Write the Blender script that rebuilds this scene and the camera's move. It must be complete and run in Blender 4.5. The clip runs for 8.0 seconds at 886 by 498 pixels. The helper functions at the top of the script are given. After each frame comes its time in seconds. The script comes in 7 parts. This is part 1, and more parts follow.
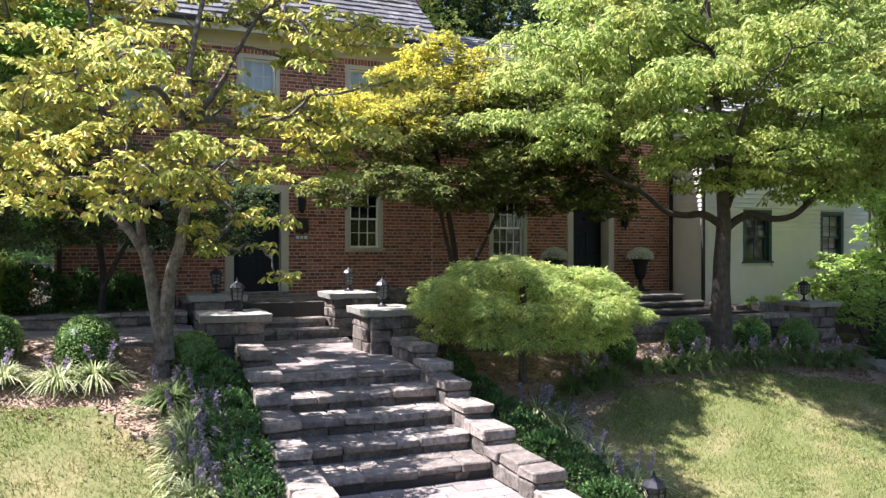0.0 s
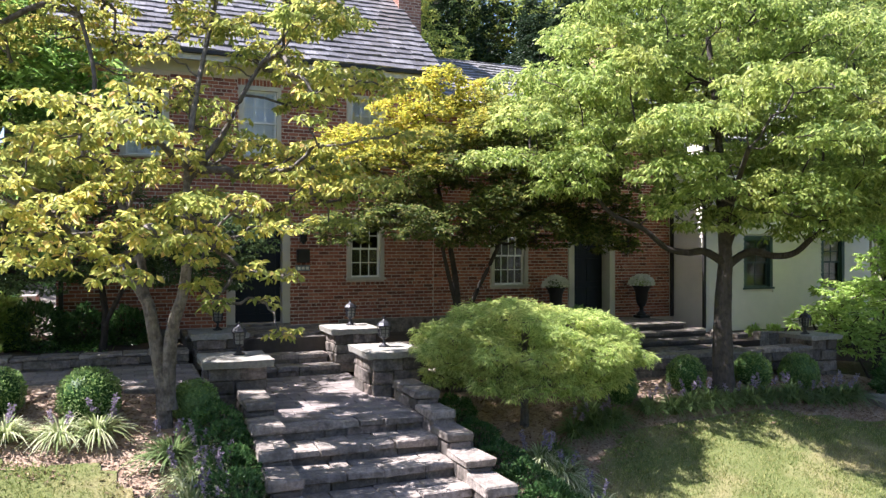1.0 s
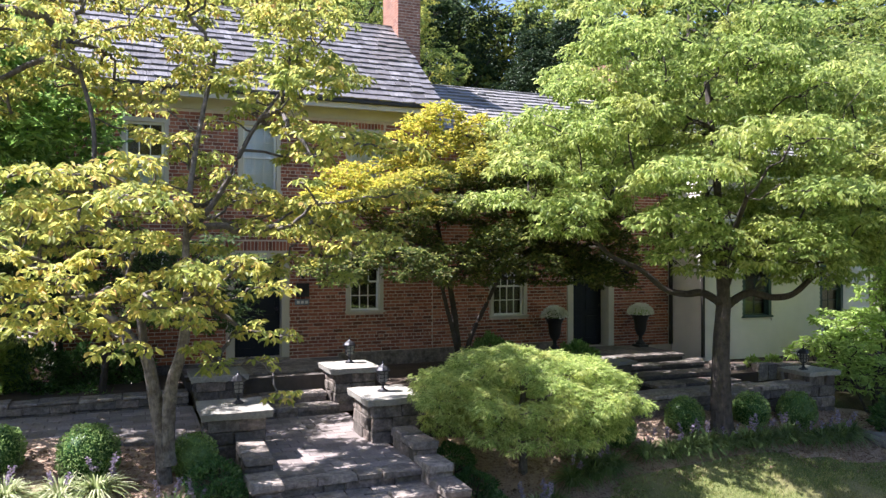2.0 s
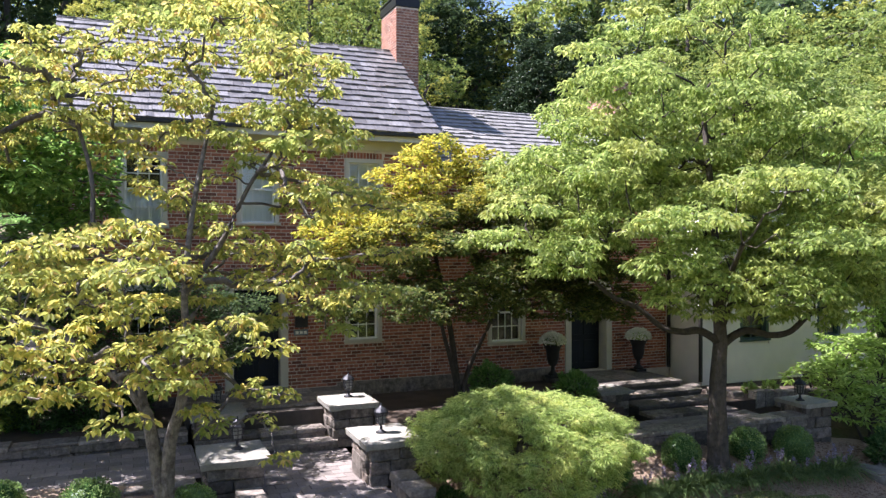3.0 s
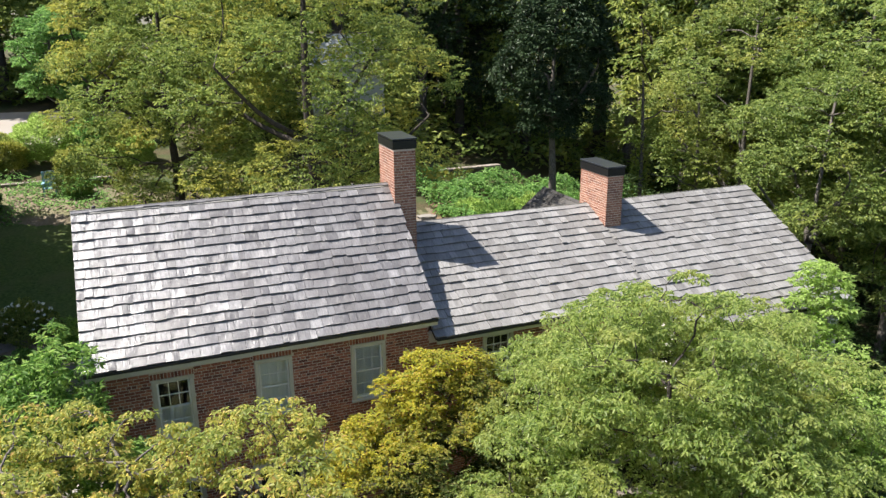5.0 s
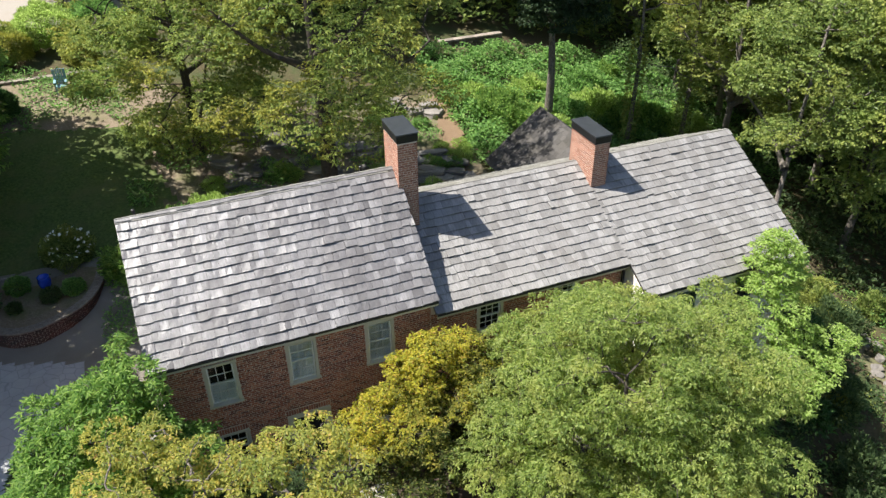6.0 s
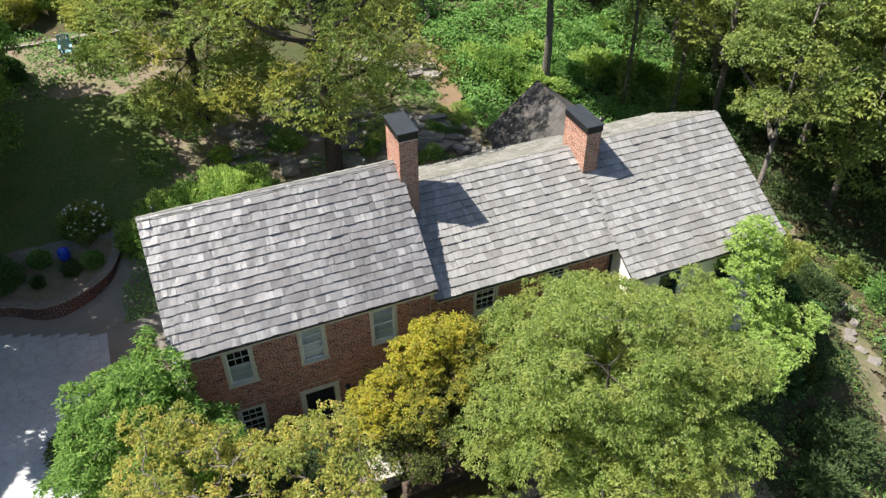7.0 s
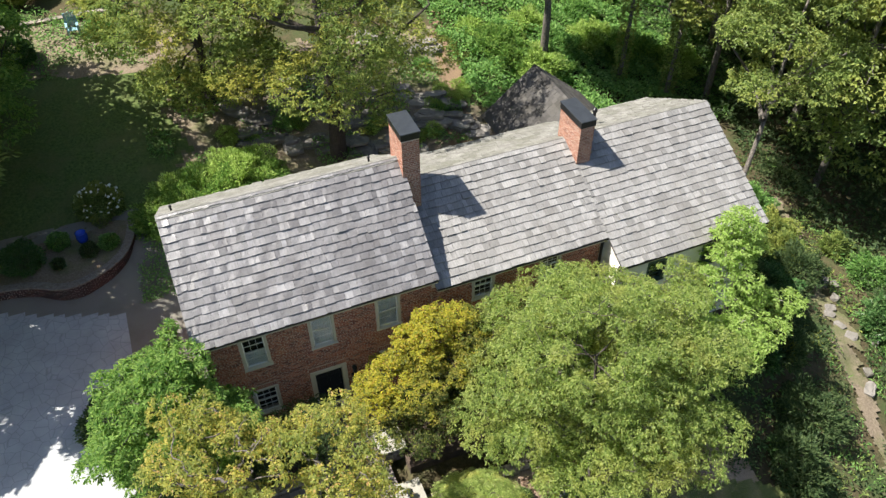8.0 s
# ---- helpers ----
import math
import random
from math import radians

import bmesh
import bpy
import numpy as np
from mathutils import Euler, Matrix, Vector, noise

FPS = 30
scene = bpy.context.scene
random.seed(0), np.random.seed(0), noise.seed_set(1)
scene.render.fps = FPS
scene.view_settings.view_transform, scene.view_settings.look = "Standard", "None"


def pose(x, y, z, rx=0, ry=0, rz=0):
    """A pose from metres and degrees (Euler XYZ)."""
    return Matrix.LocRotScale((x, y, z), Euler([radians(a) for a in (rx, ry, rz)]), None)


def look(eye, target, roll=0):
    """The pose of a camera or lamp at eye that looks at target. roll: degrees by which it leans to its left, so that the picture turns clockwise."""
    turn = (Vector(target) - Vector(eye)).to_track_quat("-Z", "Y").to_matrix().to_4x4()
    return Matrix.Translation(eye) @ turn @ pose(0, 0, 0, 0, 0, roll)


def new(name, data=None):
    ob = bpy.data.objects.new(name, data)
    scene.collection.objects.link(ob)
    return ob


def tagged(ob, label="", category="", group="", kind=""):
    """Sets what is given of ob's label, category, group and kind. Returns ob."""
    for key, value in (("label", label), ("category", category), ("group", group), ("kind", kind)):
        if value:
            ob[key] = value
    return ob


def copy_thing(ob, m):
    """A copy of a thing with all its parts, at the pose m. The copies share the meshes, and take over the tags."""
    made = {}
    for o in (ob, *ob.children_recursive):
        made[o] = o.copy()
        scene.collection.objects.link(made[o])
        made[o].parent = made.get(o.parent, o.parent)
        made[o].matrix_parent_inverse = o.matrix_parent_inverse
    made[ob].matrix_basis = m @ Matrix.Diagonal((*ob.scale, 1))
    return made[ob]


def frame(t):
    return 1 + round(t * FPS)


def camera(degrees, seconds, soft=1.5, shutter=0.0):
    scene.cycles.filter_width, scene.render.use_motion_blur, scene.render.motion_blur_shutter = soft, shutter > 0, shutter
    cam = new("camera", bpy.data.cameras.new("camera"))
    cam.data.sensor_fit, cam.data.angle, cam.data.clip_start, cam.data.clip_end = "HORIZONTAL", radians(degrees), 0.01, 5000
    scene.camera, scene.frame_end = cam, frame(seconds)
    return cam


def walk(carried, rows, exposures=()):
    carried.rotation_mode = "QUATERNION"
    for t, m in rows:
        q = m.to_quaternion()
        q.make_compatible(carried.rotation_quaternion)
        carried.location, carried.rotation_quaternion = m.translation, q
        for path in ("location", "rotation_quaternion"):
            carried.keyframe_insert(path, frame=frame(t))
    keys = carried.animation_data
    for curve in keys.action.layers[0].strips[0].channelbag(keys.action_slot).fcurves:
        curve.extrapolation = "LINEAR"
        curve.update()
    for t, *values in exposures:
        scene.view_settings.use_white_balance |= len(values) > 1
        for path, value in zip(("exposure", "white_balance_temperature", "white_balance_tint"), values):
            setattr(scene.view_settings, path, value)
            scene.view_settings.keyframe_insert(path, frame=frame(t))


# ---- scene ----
# camera: a drone that climbs straight up in front of the house and tips down
cam = camera(60.7, 8.0, soft=1.42)
METRES, EYE, TILT, LEAN, TURN = 21.6, 1.65, 0.0, 0.0, -22.6
ROWS = [
    (0.0, 0.0, 0.0, 0.0, 0.0, 0.0, -0.0),
    (0.5, -0.0009, -0.0001, 0.0135, 0.01, 0.07, -0.02),
    (1.0, -0.0014, -0.0004, 0.0276, -0.01, 0.14, -0.02),
    (1.5, -0.001, -0.001, 0.0427, -0.01, 0.22, -0.03),
    (3.0, 0.0008, -0.0041, 0.094, -0.04, -0.24, 0.03),
    (3.5, 0.0026, -0.0042, 0.123, -0.09, -1.37, 0.07),
    (4.0, 0.0033, -0.005, 0.2125, -0.02, -4.06, 0.14),
    (4.5, 0.0048, -0.0095, 0.3592, -0.01, -9.27, 0.18),
    (6.0, 0.0134, -0.014, 0.7915, 0.23, -33.47, 0.45),
    (6.5, 0.0142, -0.0152, 0.8553, 0.2, -36.96, 0.42),
    (7.0, 0.0149, -0.0165, 0.9049, 0.2, -39.24, 0.42),
    (7.5, 0.0142, -0.0189, 0.952, 0.18, -41.29, 0.42),
    (8.0, 0.0144, -0.0228, 0.9993, 0.16, -43.33, 0.41),
]
walk(cam, [(t, pose(-6.26, -15.5, EYE, TILT, LEAN, TURN) @ pose(METRES * x, METRES * y, METRES * z, 90 + pitch, roll, yaw)) for t, x, y, z, yaw, pitch, roll in ROWS],
     ((0.0, 1.87, 5960, 20), (3.0, 1.82, 5900, 22), (3.5, 1.73, 5920, 23), (4.5, 1.34, 6300, 14), (6.0, 1.29, 6450, 9), (8.0, 1.32, 6500, 8)))

# sky and sun
SUN_WAY = Vector((-0.59, 0.22, 1.0)).normalized()
world = bpy.data.worlds.new("sky")
scene.world = world
world.use_nodes = True
wn = world.node_tree
wn.nodes.clear()
sky = wn.nodes.new("ShaderNodeTexSky")
sky.sky_type = "NISHITA"
sky.sun_disc = False
sky.sun_elevation = math.asin(SUN_WAY.z)
sky.sun_rotation = math.atan2(SUN_WAY.x, SUN_WAY.y)
bg = wn.nodes.new("ShaderNodeBackground")
bg.inputs["Strength"].default_value = 0.075
wout = wn.nodes.new("ShaderNodeOutputWorld")
wn.links.new(sky.outputs[0], bg.inputs[0])
wn.links.new(bg.outputs[0], wout.inputs[0])
sun = new("sun", bpy.data.lights.new("sun", "SUN"))
sun.data.energy = 5.0
sun.data.angle = radians(0.5)
sun.data.color = (1.0, 0.95, 0.86)
sun.matrix_world = look(SUN_WAY * 60, (0, 0, 0))

# ---- materials ----


def nodes_of(name):
    m = bpy.data.materials.new(name)
    m.use_nodes = True
    nt = m.node_tree
    nt.nodes.clear()
    out = nt.nodes.new("ShaderNodeOutputMaterial")
    return m, nt, out


def ramp(nt, fac, stops):
    r = nt.nodes.new("ShaderNodeValToRGB")
    while len(r.color_ramp.elements) < len(stops):
        r.color_ramp.elements.new(0.5)
    for e, (p, c) in zip(r.color_ramp.elements, stops):
        e.position = p
        e.color = (*c, 1)
    nt.links.new(fac, r.inputs[0])
    return r.outputs[0]


def noise_tex(nt, scale, detail=4, rough=0.55, stretch=None):
    co = nt.nodes.new("ShaderNodeNewGeometry").outputs["Position"]
    if stretch:
        mp = nt.nodes.new("ShaderNodeMapping")
        mp.inputs["Scale"].default_value = stretch
        nt.links.new(co, mp.inputs[0])
        co = mp.outputs[0]
    n = nt.nodes.new("ShaderNodeTexNoise")
    n.inputs["Scale"].default_value = scale
    n.inputs["Detail"].default_value = detail
    n.inputs["Roughness"].default_value = rough
    nt.links.new(co, n.inputs["Vector"])
    return n.outputs[0]


def mixcol(nt, fac, a, b, mode="MIX"):
    m = nt.nodes.new("ShaderNodeMix")
    m.data_type = "RGBA"
    m.blend_type = mode
    for sock, v in ((m.inputs[0], fac), (m.inputs[6], a), (m.inputs[7], b)):
        if isinstance(v, (int, float)):
            sock.default_value = v
        elif isinstance(v, tuple):
            sock.default_value = (*v, 1)
        else:
            nt.links.new(v, sock)
    return m.outputs[2]


def piece_random(nt):
    """A number that differs from piece to piece, joined or not."""
    a = nt.nodes.new("ShaderNodeObjectInfo").outputs["Random"]
    b = nt.nodes.new("ShaderNodeNewGeometry").outputs["Random Per Island"]
    s = nt.nodes.new("ShaderNodeMath")
    s.operation = "ADD"
    nt.links.new(a, s.inputs[0])
    nt.links.new(b, s.inputs[1])
    f = nt.nodes.new("ShaderNodeMath")
    f.operation = "FRACT"
    nt.links.new(s.outputs[0], f.inputs[0])
    return f.outputs[0]


def bump(nt, height, strength=0.4, dist=0.01):
    b = nt.nodes.new("ShaderNodeBump")
    b.inputs["Strength"].default_value = strength
    b.inputs["Distance"].default_value = dist
    nt.links.new(height, b.inputs["Height"])
    return b.outputs[0]


def surface(nt, out, color, rough=0.8, normal=None, metal=0.0, spec=0.4):
    p = nt.nodes.new("ShaderNodeBsdfPrincipled")
    if isinstance(color, tuple):
        p.inputs["Base Color"].default_value = (*color, 1)
    else:
        nt.links.new(color, p.inputs["Base Color"])
    p.inputs["Roughness"].default_value = rough
    p.inputs["Metallic"].default_value = metal
    p.inputs["Specular IOR Level"].default_value = spec
    if normal:
        nt.links.new(normal, p.inputs["Normal"])
    nt.links.new(p.outputs[0], out.inputs[0])
    return p


def pieces_mat(name, stops, stain=(0.3, 0.3, 0.3), stain_scale=1.5, grain=40.0, rough=0.85, stretch=None, stain_amount=0.5, bump_size=0.006, streak=(0.62, 1.25), spec=0.4):
    """Pieces of many shades, with stains over them and grain within."""
    m, nt, out = nodes_of(name)
    base = ramp(nt, piece_random(nt), stops)
    g = noise_tex(nt, grain, 5, 0.65, stretch)
    gcol = ramp(nt, g, [(0.25, (streak[0],) * 3), (0.75, (streak[1],) * 3)])
    col = mixcol(nt, 1.0, base, gcol, "MULTIPLY")
    s = ramp(nt, noise_tex(nt, stain_scale, 5, 0.6), [(0.42, (0, 0, 0)), (0.68, (stain_amount,) * 3)])
    col = mixcol(nt, s, col, stain)
    coarse = noise_tex(nt, grain * 0.22, 4, 0.6, stretch)
    both = nt.nodes.new("ShaderNodeMath")
    both.operation = "MULTIPLY_ADD"
    nt.links.new(coarse, both.inputs[0])
    both.inputs[1].default_value = 1.6
    nt.links.new(g, both.inputs[2])
    surface(nt, out, col, rough, bump(nt, both.outputs[0], 0.6, bump_size), spec=spec)
    return m


def plain_mat(name, color, rough=0.6, var=0.15, scale=6.0, metal=0.0, spec=0.4, grain=60.0):
    m, nt, out = nodes_of(name)
    lo, hi = tuple(c * (1 - var) for c in color), tuple(c * (1 + var) for c in color)
    col = ramp(nt, noise_tex(nt, scale, 5, 0.6), [(0.3, lo), (0.7, hi)])
    surface(nt, out, col, rough, bump(nt, noise_tex(nt, grain, 3), 0.15, 0.003), metal, spec)
    return m


def leaf_mat(name, stops, patch=None, patch_scale=0.7, patch_at=(0.5, 0.65), glow=0.45, rough=0.45, height=None, sheen=0.14, lean=0.0):
    """Leaves: shades from leaf to leaf, patches of another shade, light through the blade."""
    m, nt, out = nodes_of(name)
    col = ramp(nt, piece_random(nt), stops)
    if patch:
        f = noise_tex(nt, patch_scale, 3, 0.6)
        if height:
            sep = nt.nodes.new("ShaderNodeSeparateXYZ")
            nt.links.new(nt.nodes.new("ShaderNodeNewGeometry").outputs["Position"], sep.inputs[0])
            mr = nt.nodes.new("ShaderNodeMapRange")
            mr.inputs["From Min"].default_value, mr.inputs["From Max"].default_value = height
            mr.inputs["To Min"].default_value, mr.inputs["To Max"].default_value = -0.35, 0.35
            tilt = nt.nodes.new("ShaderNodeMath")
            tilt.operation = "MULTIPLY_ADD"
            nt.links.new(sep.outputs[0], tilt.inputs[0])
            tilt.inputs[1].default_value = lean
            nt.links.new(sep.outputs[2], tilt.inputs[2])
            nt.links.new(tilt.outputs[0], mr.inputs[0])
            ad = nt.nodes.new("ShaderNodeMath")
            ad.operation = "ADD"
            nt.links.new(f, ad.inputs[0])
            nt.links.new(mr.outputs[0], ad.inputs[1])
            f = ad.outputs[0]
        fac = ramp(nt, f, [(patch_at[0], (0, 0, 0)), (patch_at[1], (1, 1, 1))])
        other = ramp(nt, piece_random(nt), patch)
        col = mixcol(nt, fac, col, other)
    p = nt.nodes.new("ShaderNodeBsdfPrincipled")
    nt.links.new(col, p.inputs["Base Color"])
    p.inputs["Roughness"].default_value = rough
    p.inputs["Specular IOR Level"].default_value = sheen
    tr = nt.nodes.new("ShaderNodeBsdfTranslucent")
    warm = mixcol(nt, 1.0, col, (2.1, 2.05, 2.0), "MULTIPLY")
    nt.links.new(warm, tr.inputs[0])
    mx = nt.nodes.new("ShaderNodeMixShader")
    mx.inputs[0].default_value = glow
    nt.links.new(p.outputs[0], mx.inputs[1])
    nt.links.new(tr.outputs[0], mx.inputs[2])
    nt.links.new(mx.outputs[0], out.inputs[0])
    return m


BRICK = pieces_mat("brick", [(0.0, (0.13, 0.048, 0.037)), (0.3, (0.26, 0.088, 0.058)), (0.7, (0.36, 0.13, 0.08)), (1.0, (0.46, 0.19, 0.12))], (0.2, 0.095, 0.072), 0.9, 35, 0.88, stain_amount=0.4)
CHIMNEY_BRICK = pieces_mat("chimney_brick", [(0.0, (0.2, 0.085, 0.06)), (0.5, (0.31, 0.14, 0.095)), (1.0, (0.4, 0.2, 0.14))], (0.24, 0.15, 0.11), 1.2, 35, 0.88, stain_amount=0.35)
DARK_BRICK = pieces_mat("old_dark_brick", [(0.0, (0.03468, 0.02122, 0.01993)), (0.6, (0.07514, 0.03643, 0.031)), (1.0, (0.1156, 0.05304, 0.04428))], (0.03468, 0.0298, 0.02952), 1.2, 30, 0.9)
MORTAR = plain_mat("mortar", (0.56, 0.47, 0.4), 0.9, 0.2, 4)
SHINGLE = pieces_mat("weathered_shingle", [(0.0, (0.093, 0.087, 0.087)), (0.3, (0.13, 0.122, 0.124)), (0.75, (0.172, 0.163, 0.165)), (0.93, (0.206, 0.196, 0.198)), (1.0, (0.258, 0.247, 0.25))], (0.09, 0.079, 0.075), 0.9, 26, 0.4, (1.6, 0.22, 0.22), 0.6, 0.014, (0.5, 1.4), 1.0)
SHINGLE_PALE = pieces_mat("pale_weathered_shingle", [(0.0, (0.155, 0.148, 0.143)), (0.4, (0.2, 0.192, 0.187)), (1.0, (0.27, 0.26, 0.254))], (0.155, 0.142, 0.13), 0.9, 26, 0.5, (1.6, 0.22, 0.22), 0.5, 0.014, (0.5, 1.4), 0.55)
SHINGLE_OLD = pieces_mat("mossy_shingle", [(0.0, (0.15, 0.142, 0.13)), (1.0, (0.25, 0.24, 0.222))], (0.1, 0.1, 0.075), 1.2, 25, 0.9, None, 0.75, 0.01, (0.5, 1.35))
DARK_SLATE = pieces_mat("dark_slate", [(0.0, (0.035, 0.032, 0.031)), (1.0, (0.09, 0.083, 0.078))], (0.05, 0.044, 0.035), 1.2, 20, 0.85)
STONE = pieces_mat("wall_stone", [(0.0, (0.0969, 0.0816, 0.07144)), (0.35, (0.1581, 0.1326, 0.1147)), (0.7, (0.2346, 0.202, 0.172)), (1.0, (0.2958, 0.2295, 0.1927))], (0.0612, 0.05406, 0.04418), 7.0, 24, 0.92, None, 0.85, 0.04, (0.45, 1.35))
CAP_STONE = pieces_mat("cap_stone", [(0.0, (0.1938, 0.1652, 0.1429)), (0.6, (0.306, 0.2632, 0.2284)), (1.0, (0.3927, 0.3315, 0.2867))], (0.102, 0.08466, 0.0705), 7.0, 24, 0.9, None, 0.8, 0.04, (0.45, 1.35))
PIER_CAP = pieces_mat("pier_cap_stone", [(0.0, (0.243, 0.2295, 0.1995)), (1.0, (0.333, 0.315, 0.2795))], (0.225, 0.207, 0.172), 4.0, 24, 0.88, None, 0.5, 0.01)
PAVER = pieces_mat("paver", [(0.0, (0.17, 0.145, 0.135)), (0.5, (0.25, 0.215, 0.2)), (1.0, (0.3, 0.25, 0.235))], (0.14, 0.12, 0.105), 1.6, 30, 0.9, None, 0.5)
JOINT = plain_mat("stone_joint", (0.07, 0.06, 0.052), 0.95, 0.25, 5)
TRIM = plain_mat("trim_paint", (0.5, 0.465, 0.385), 0.55, 0.07, 3)
SIDING = plain_mat("siding_paint", (0.69, 0.635, 0.575), 0.55, 0.06, 2)
GREEN_TRIM = plain_mat("dark_green_paint", (0.035, 0.065, 0.06), 0.45, 0.12, 4)
DOOR_PAINT = plain_mat("navy_door_paint", (0.007, 0.011, 0.018), 0.5, 0.15, 3, spec=0.25)
WHITE_PAINT = plain_mat("white_sash_paint", (0.78, 0.78, 0.74), 0.5, 0.06, 4)
CURTAIN = plain_mat("pale_curtain", (0.8, 0.83, 0.84), 0.85, 0.08, 3)
BLACK_METAL = plain_mat("black_metal", (0.02, 0.02, 0.022), 0.42, 0.2, 6, 0.4)
LID_METAL = plain_mat("grey_cap_metal", (0.07, 0.075, 0.085), 0.3, 0.15, 5, 0.6)
LAMP_METAL = plain_mat("lantern_metal", (0.04, 0.04, 0.046), 0.45, 0.2, 9, 0.5)
DARK_METAL = plain_mat("dark_gutter", (0.03, 0.027, 0.025), 0.5, 0.2, 6, 0.2)
METAL_PALE = plain_mat("pale_metal_roof", (0.5, 0.5, 0.5), 0.45, 0.1, 2, 0.3)
# near black that stands in for the darkness of unlit rooms
ROOM_DARKNESS = plain_mat("room_darkness", (0.03, 0.028, 0.025), 0.9)
URN_IRON = plain_mat("black_iron", (0.018, 0.018, 0.018), 0.5, 0.2, 8)
BARK_GREY = pieces_mat("grey_bark", [(0.0, (0.13, 0.112, 0.098)), (1.0, (0.2, 0.175, 0.155))], (0.055, 0.045, 0.038), 14, 24, 0.92, (1, 1, 0.3), 0.9, 0.08, (0.45, 1.35))
BARK_PALE = pieces_mat("pale_grey_bark", [(0.0, (0.25, 0.225, 0.2)), (1.0, (0.34, 0.31, 0.28))], (0.14, 0.12, 0.1), 12, 24, 0.92, (1, 1, 0.3), 0.7, 0.05, (0.55, 1.3))
BARK_DARK = pieces_mat("dark_bark", [(0.0, (0.06, 0.048, 0.04)), (1.0, (0.095, 0.077, 0.066))], (0.03, 0.026, 0.023), 9, 26, 0.95, (1, 1, 0.25), 0.8, 0.08)
SOIL = plain_mat("soil", (0.07, 0.05, 0.038), 0.95, 0.35, 2.5, grain=30)
FLOWER_WHITE = plain_mat("white_petals", (0.72, 0.72, 0.62), 0.7, 0.12, 20)
CERAMIC_BLUE = plain_mat("blue_glaze", (0.02, 0.06, 0.42), 0.25, 0.15, 8)
PALE_BLUE = plain_mat("pale_blue_paint", (0.2, 0.33, 0.4), 0.5, 0.12, 8)
BLUE_ROCK = pieces_mat("garden_rock", [(0.0, (0.153, 0.1377, 0.1275)), (1.0, (0.2805, 0.255, 0.2338))], (0.1105, 0.102, 0.0808), 2.0, 8, 0.92, None, 0.6, 0.05)


def glass_mat():
    m, nt, out = nodes_of("window_glass")
    g = nt.nodes.new("ShaderNodeBsdfGlass")
    g.inputs["Roughness"].default_value = 0.0
    g.inputs["IOR"].default_value = 1.45
    g.inputs["Color"].default_value = (0.97, 0.985, 0.98, 1)
    nt.links.new(g.outputs[0], out.inputs[0])
    return m


GLASS = glass_mat()


def ground_mat(name, lo, hi, patch, scale, grain, bump_size=0.02):
    m, nt, out = nodes_of(name)
    a = ramp(nt, noise_tex(nt, grain, 6, 0.7), [(0.3, lo), (0.7, hi)])
    f = ramp(nt, noise_tex(nt, scale, 5, 0.6), [(0.45, (0, 0, 0)), (0.65, (0.8, 0.8, 0.8))])
    surface(nt, out, mixcol(nt, f, a, patch), 0.95, bump(nt, noise_tex(nt, grain, 6, 0.7), 0.8, bump_size), 0.0, 0.15)
    return m


LAWN = ground_mat("lawn", (0.078, 0.1, 0.032), (0.165, 0.175, 0.064), (0.25, 0.208, 0.11), 0.9, 24)
# lusher green than the front lawn, with tree shade darkened into the colour
LAWN_SHADE_TONE = ground_mat("lawn_shade_tone", (0.035, 0.06, 0.018), (0.13, 0.17, 0.055), (0.11, 0.12, 0.05), 0.7, 9)
MULCH = ground_mat("mulch", (0.16, 0.11, 0.08), (0.44, 0.33, 0.245), (0.34, 0.24, 0.175), 1.4, 26)
WILD = ground_mat("leaf_litter", (0.045, 0.042, 0.022), (0.11, 0.085, 0.05), (0.045, 0.075, 0.025), 0.4, 9, 0.05)
DRY_SOIL = ground_mat("dry_garden_soil", (0.1, 0.078, 0.056), (0.27, 0.215, 0.16), (0.1, 0.115, 0.045), 0.7, 14, 0.03)
BARK_PATH = ground_mat("orange_bark", (0.13, 0.085, 0.055), (0.25, 0.175, 0.115), (0.17, 0.12, 0.075), 1.4, 28)
CONCRETE = ground_mat("tan_concrete", (0.16, 0.148, 0.128), (0.216, 0.2, 0.176), (0.16, 0.144, 0.12), 0.8, 40, 0.003)

CONCRETE_PALE = ground_mat("pale_paving", (0.248, 0.222, 0.198), (0.3224, 0.294, 0.27), (0.2728, 0.24, 0.21), 0.6, 30, 0.003)


def asphalt_mat():
    m, nt, out = nodes_of("cracked_asphalt")
    co = nt.nodes.new("ShaderNodeNewGeometry").outputs["Position"]
    wob = nt.nodes.new("ShaderNodeTexNoise")
    wob.inputs["Scale"].default_value = 2.5
    nt.links.new(co, wob.inputs["Vector"])
    sh = mixcol(nt, 0.06, co, wob.outputs["Color"], "ADD")
    v = nt.nodes.new("ShaderNodeTexVoronoi")
    v.feature = "DISTANCE_TO_EDGE"
    v.inputs["Scale"].default_value = 2.6
    nt.links.new(sh, v.inputs["Vector"])
    cracks = ramp(nt, v.outputs[0], [(0.0, (1, 1, 1)), (0.045, (0, 0, 0))])
    base = ramp(nt, noise_tex(nt, 0.8, 6, 0.65), [(0.3, (0.29, 0.295, 0.305)), (0.7, (0.4, 0.405, 0.415))])
    f = mixcol(nt, 1.0, cracks, (0.4, 0.4, 0.4), "MULTIPLY")
    col = mixcol(nt, f, base, (0.12, 0.12, 0.125))
    surface(nt, out, col, 0.9, bump(nt, noise_tex(nt, 60, 3), 0.4, 0.004), 0.0, 0.2)
    return m


ASPHALT = asphalt_mat()

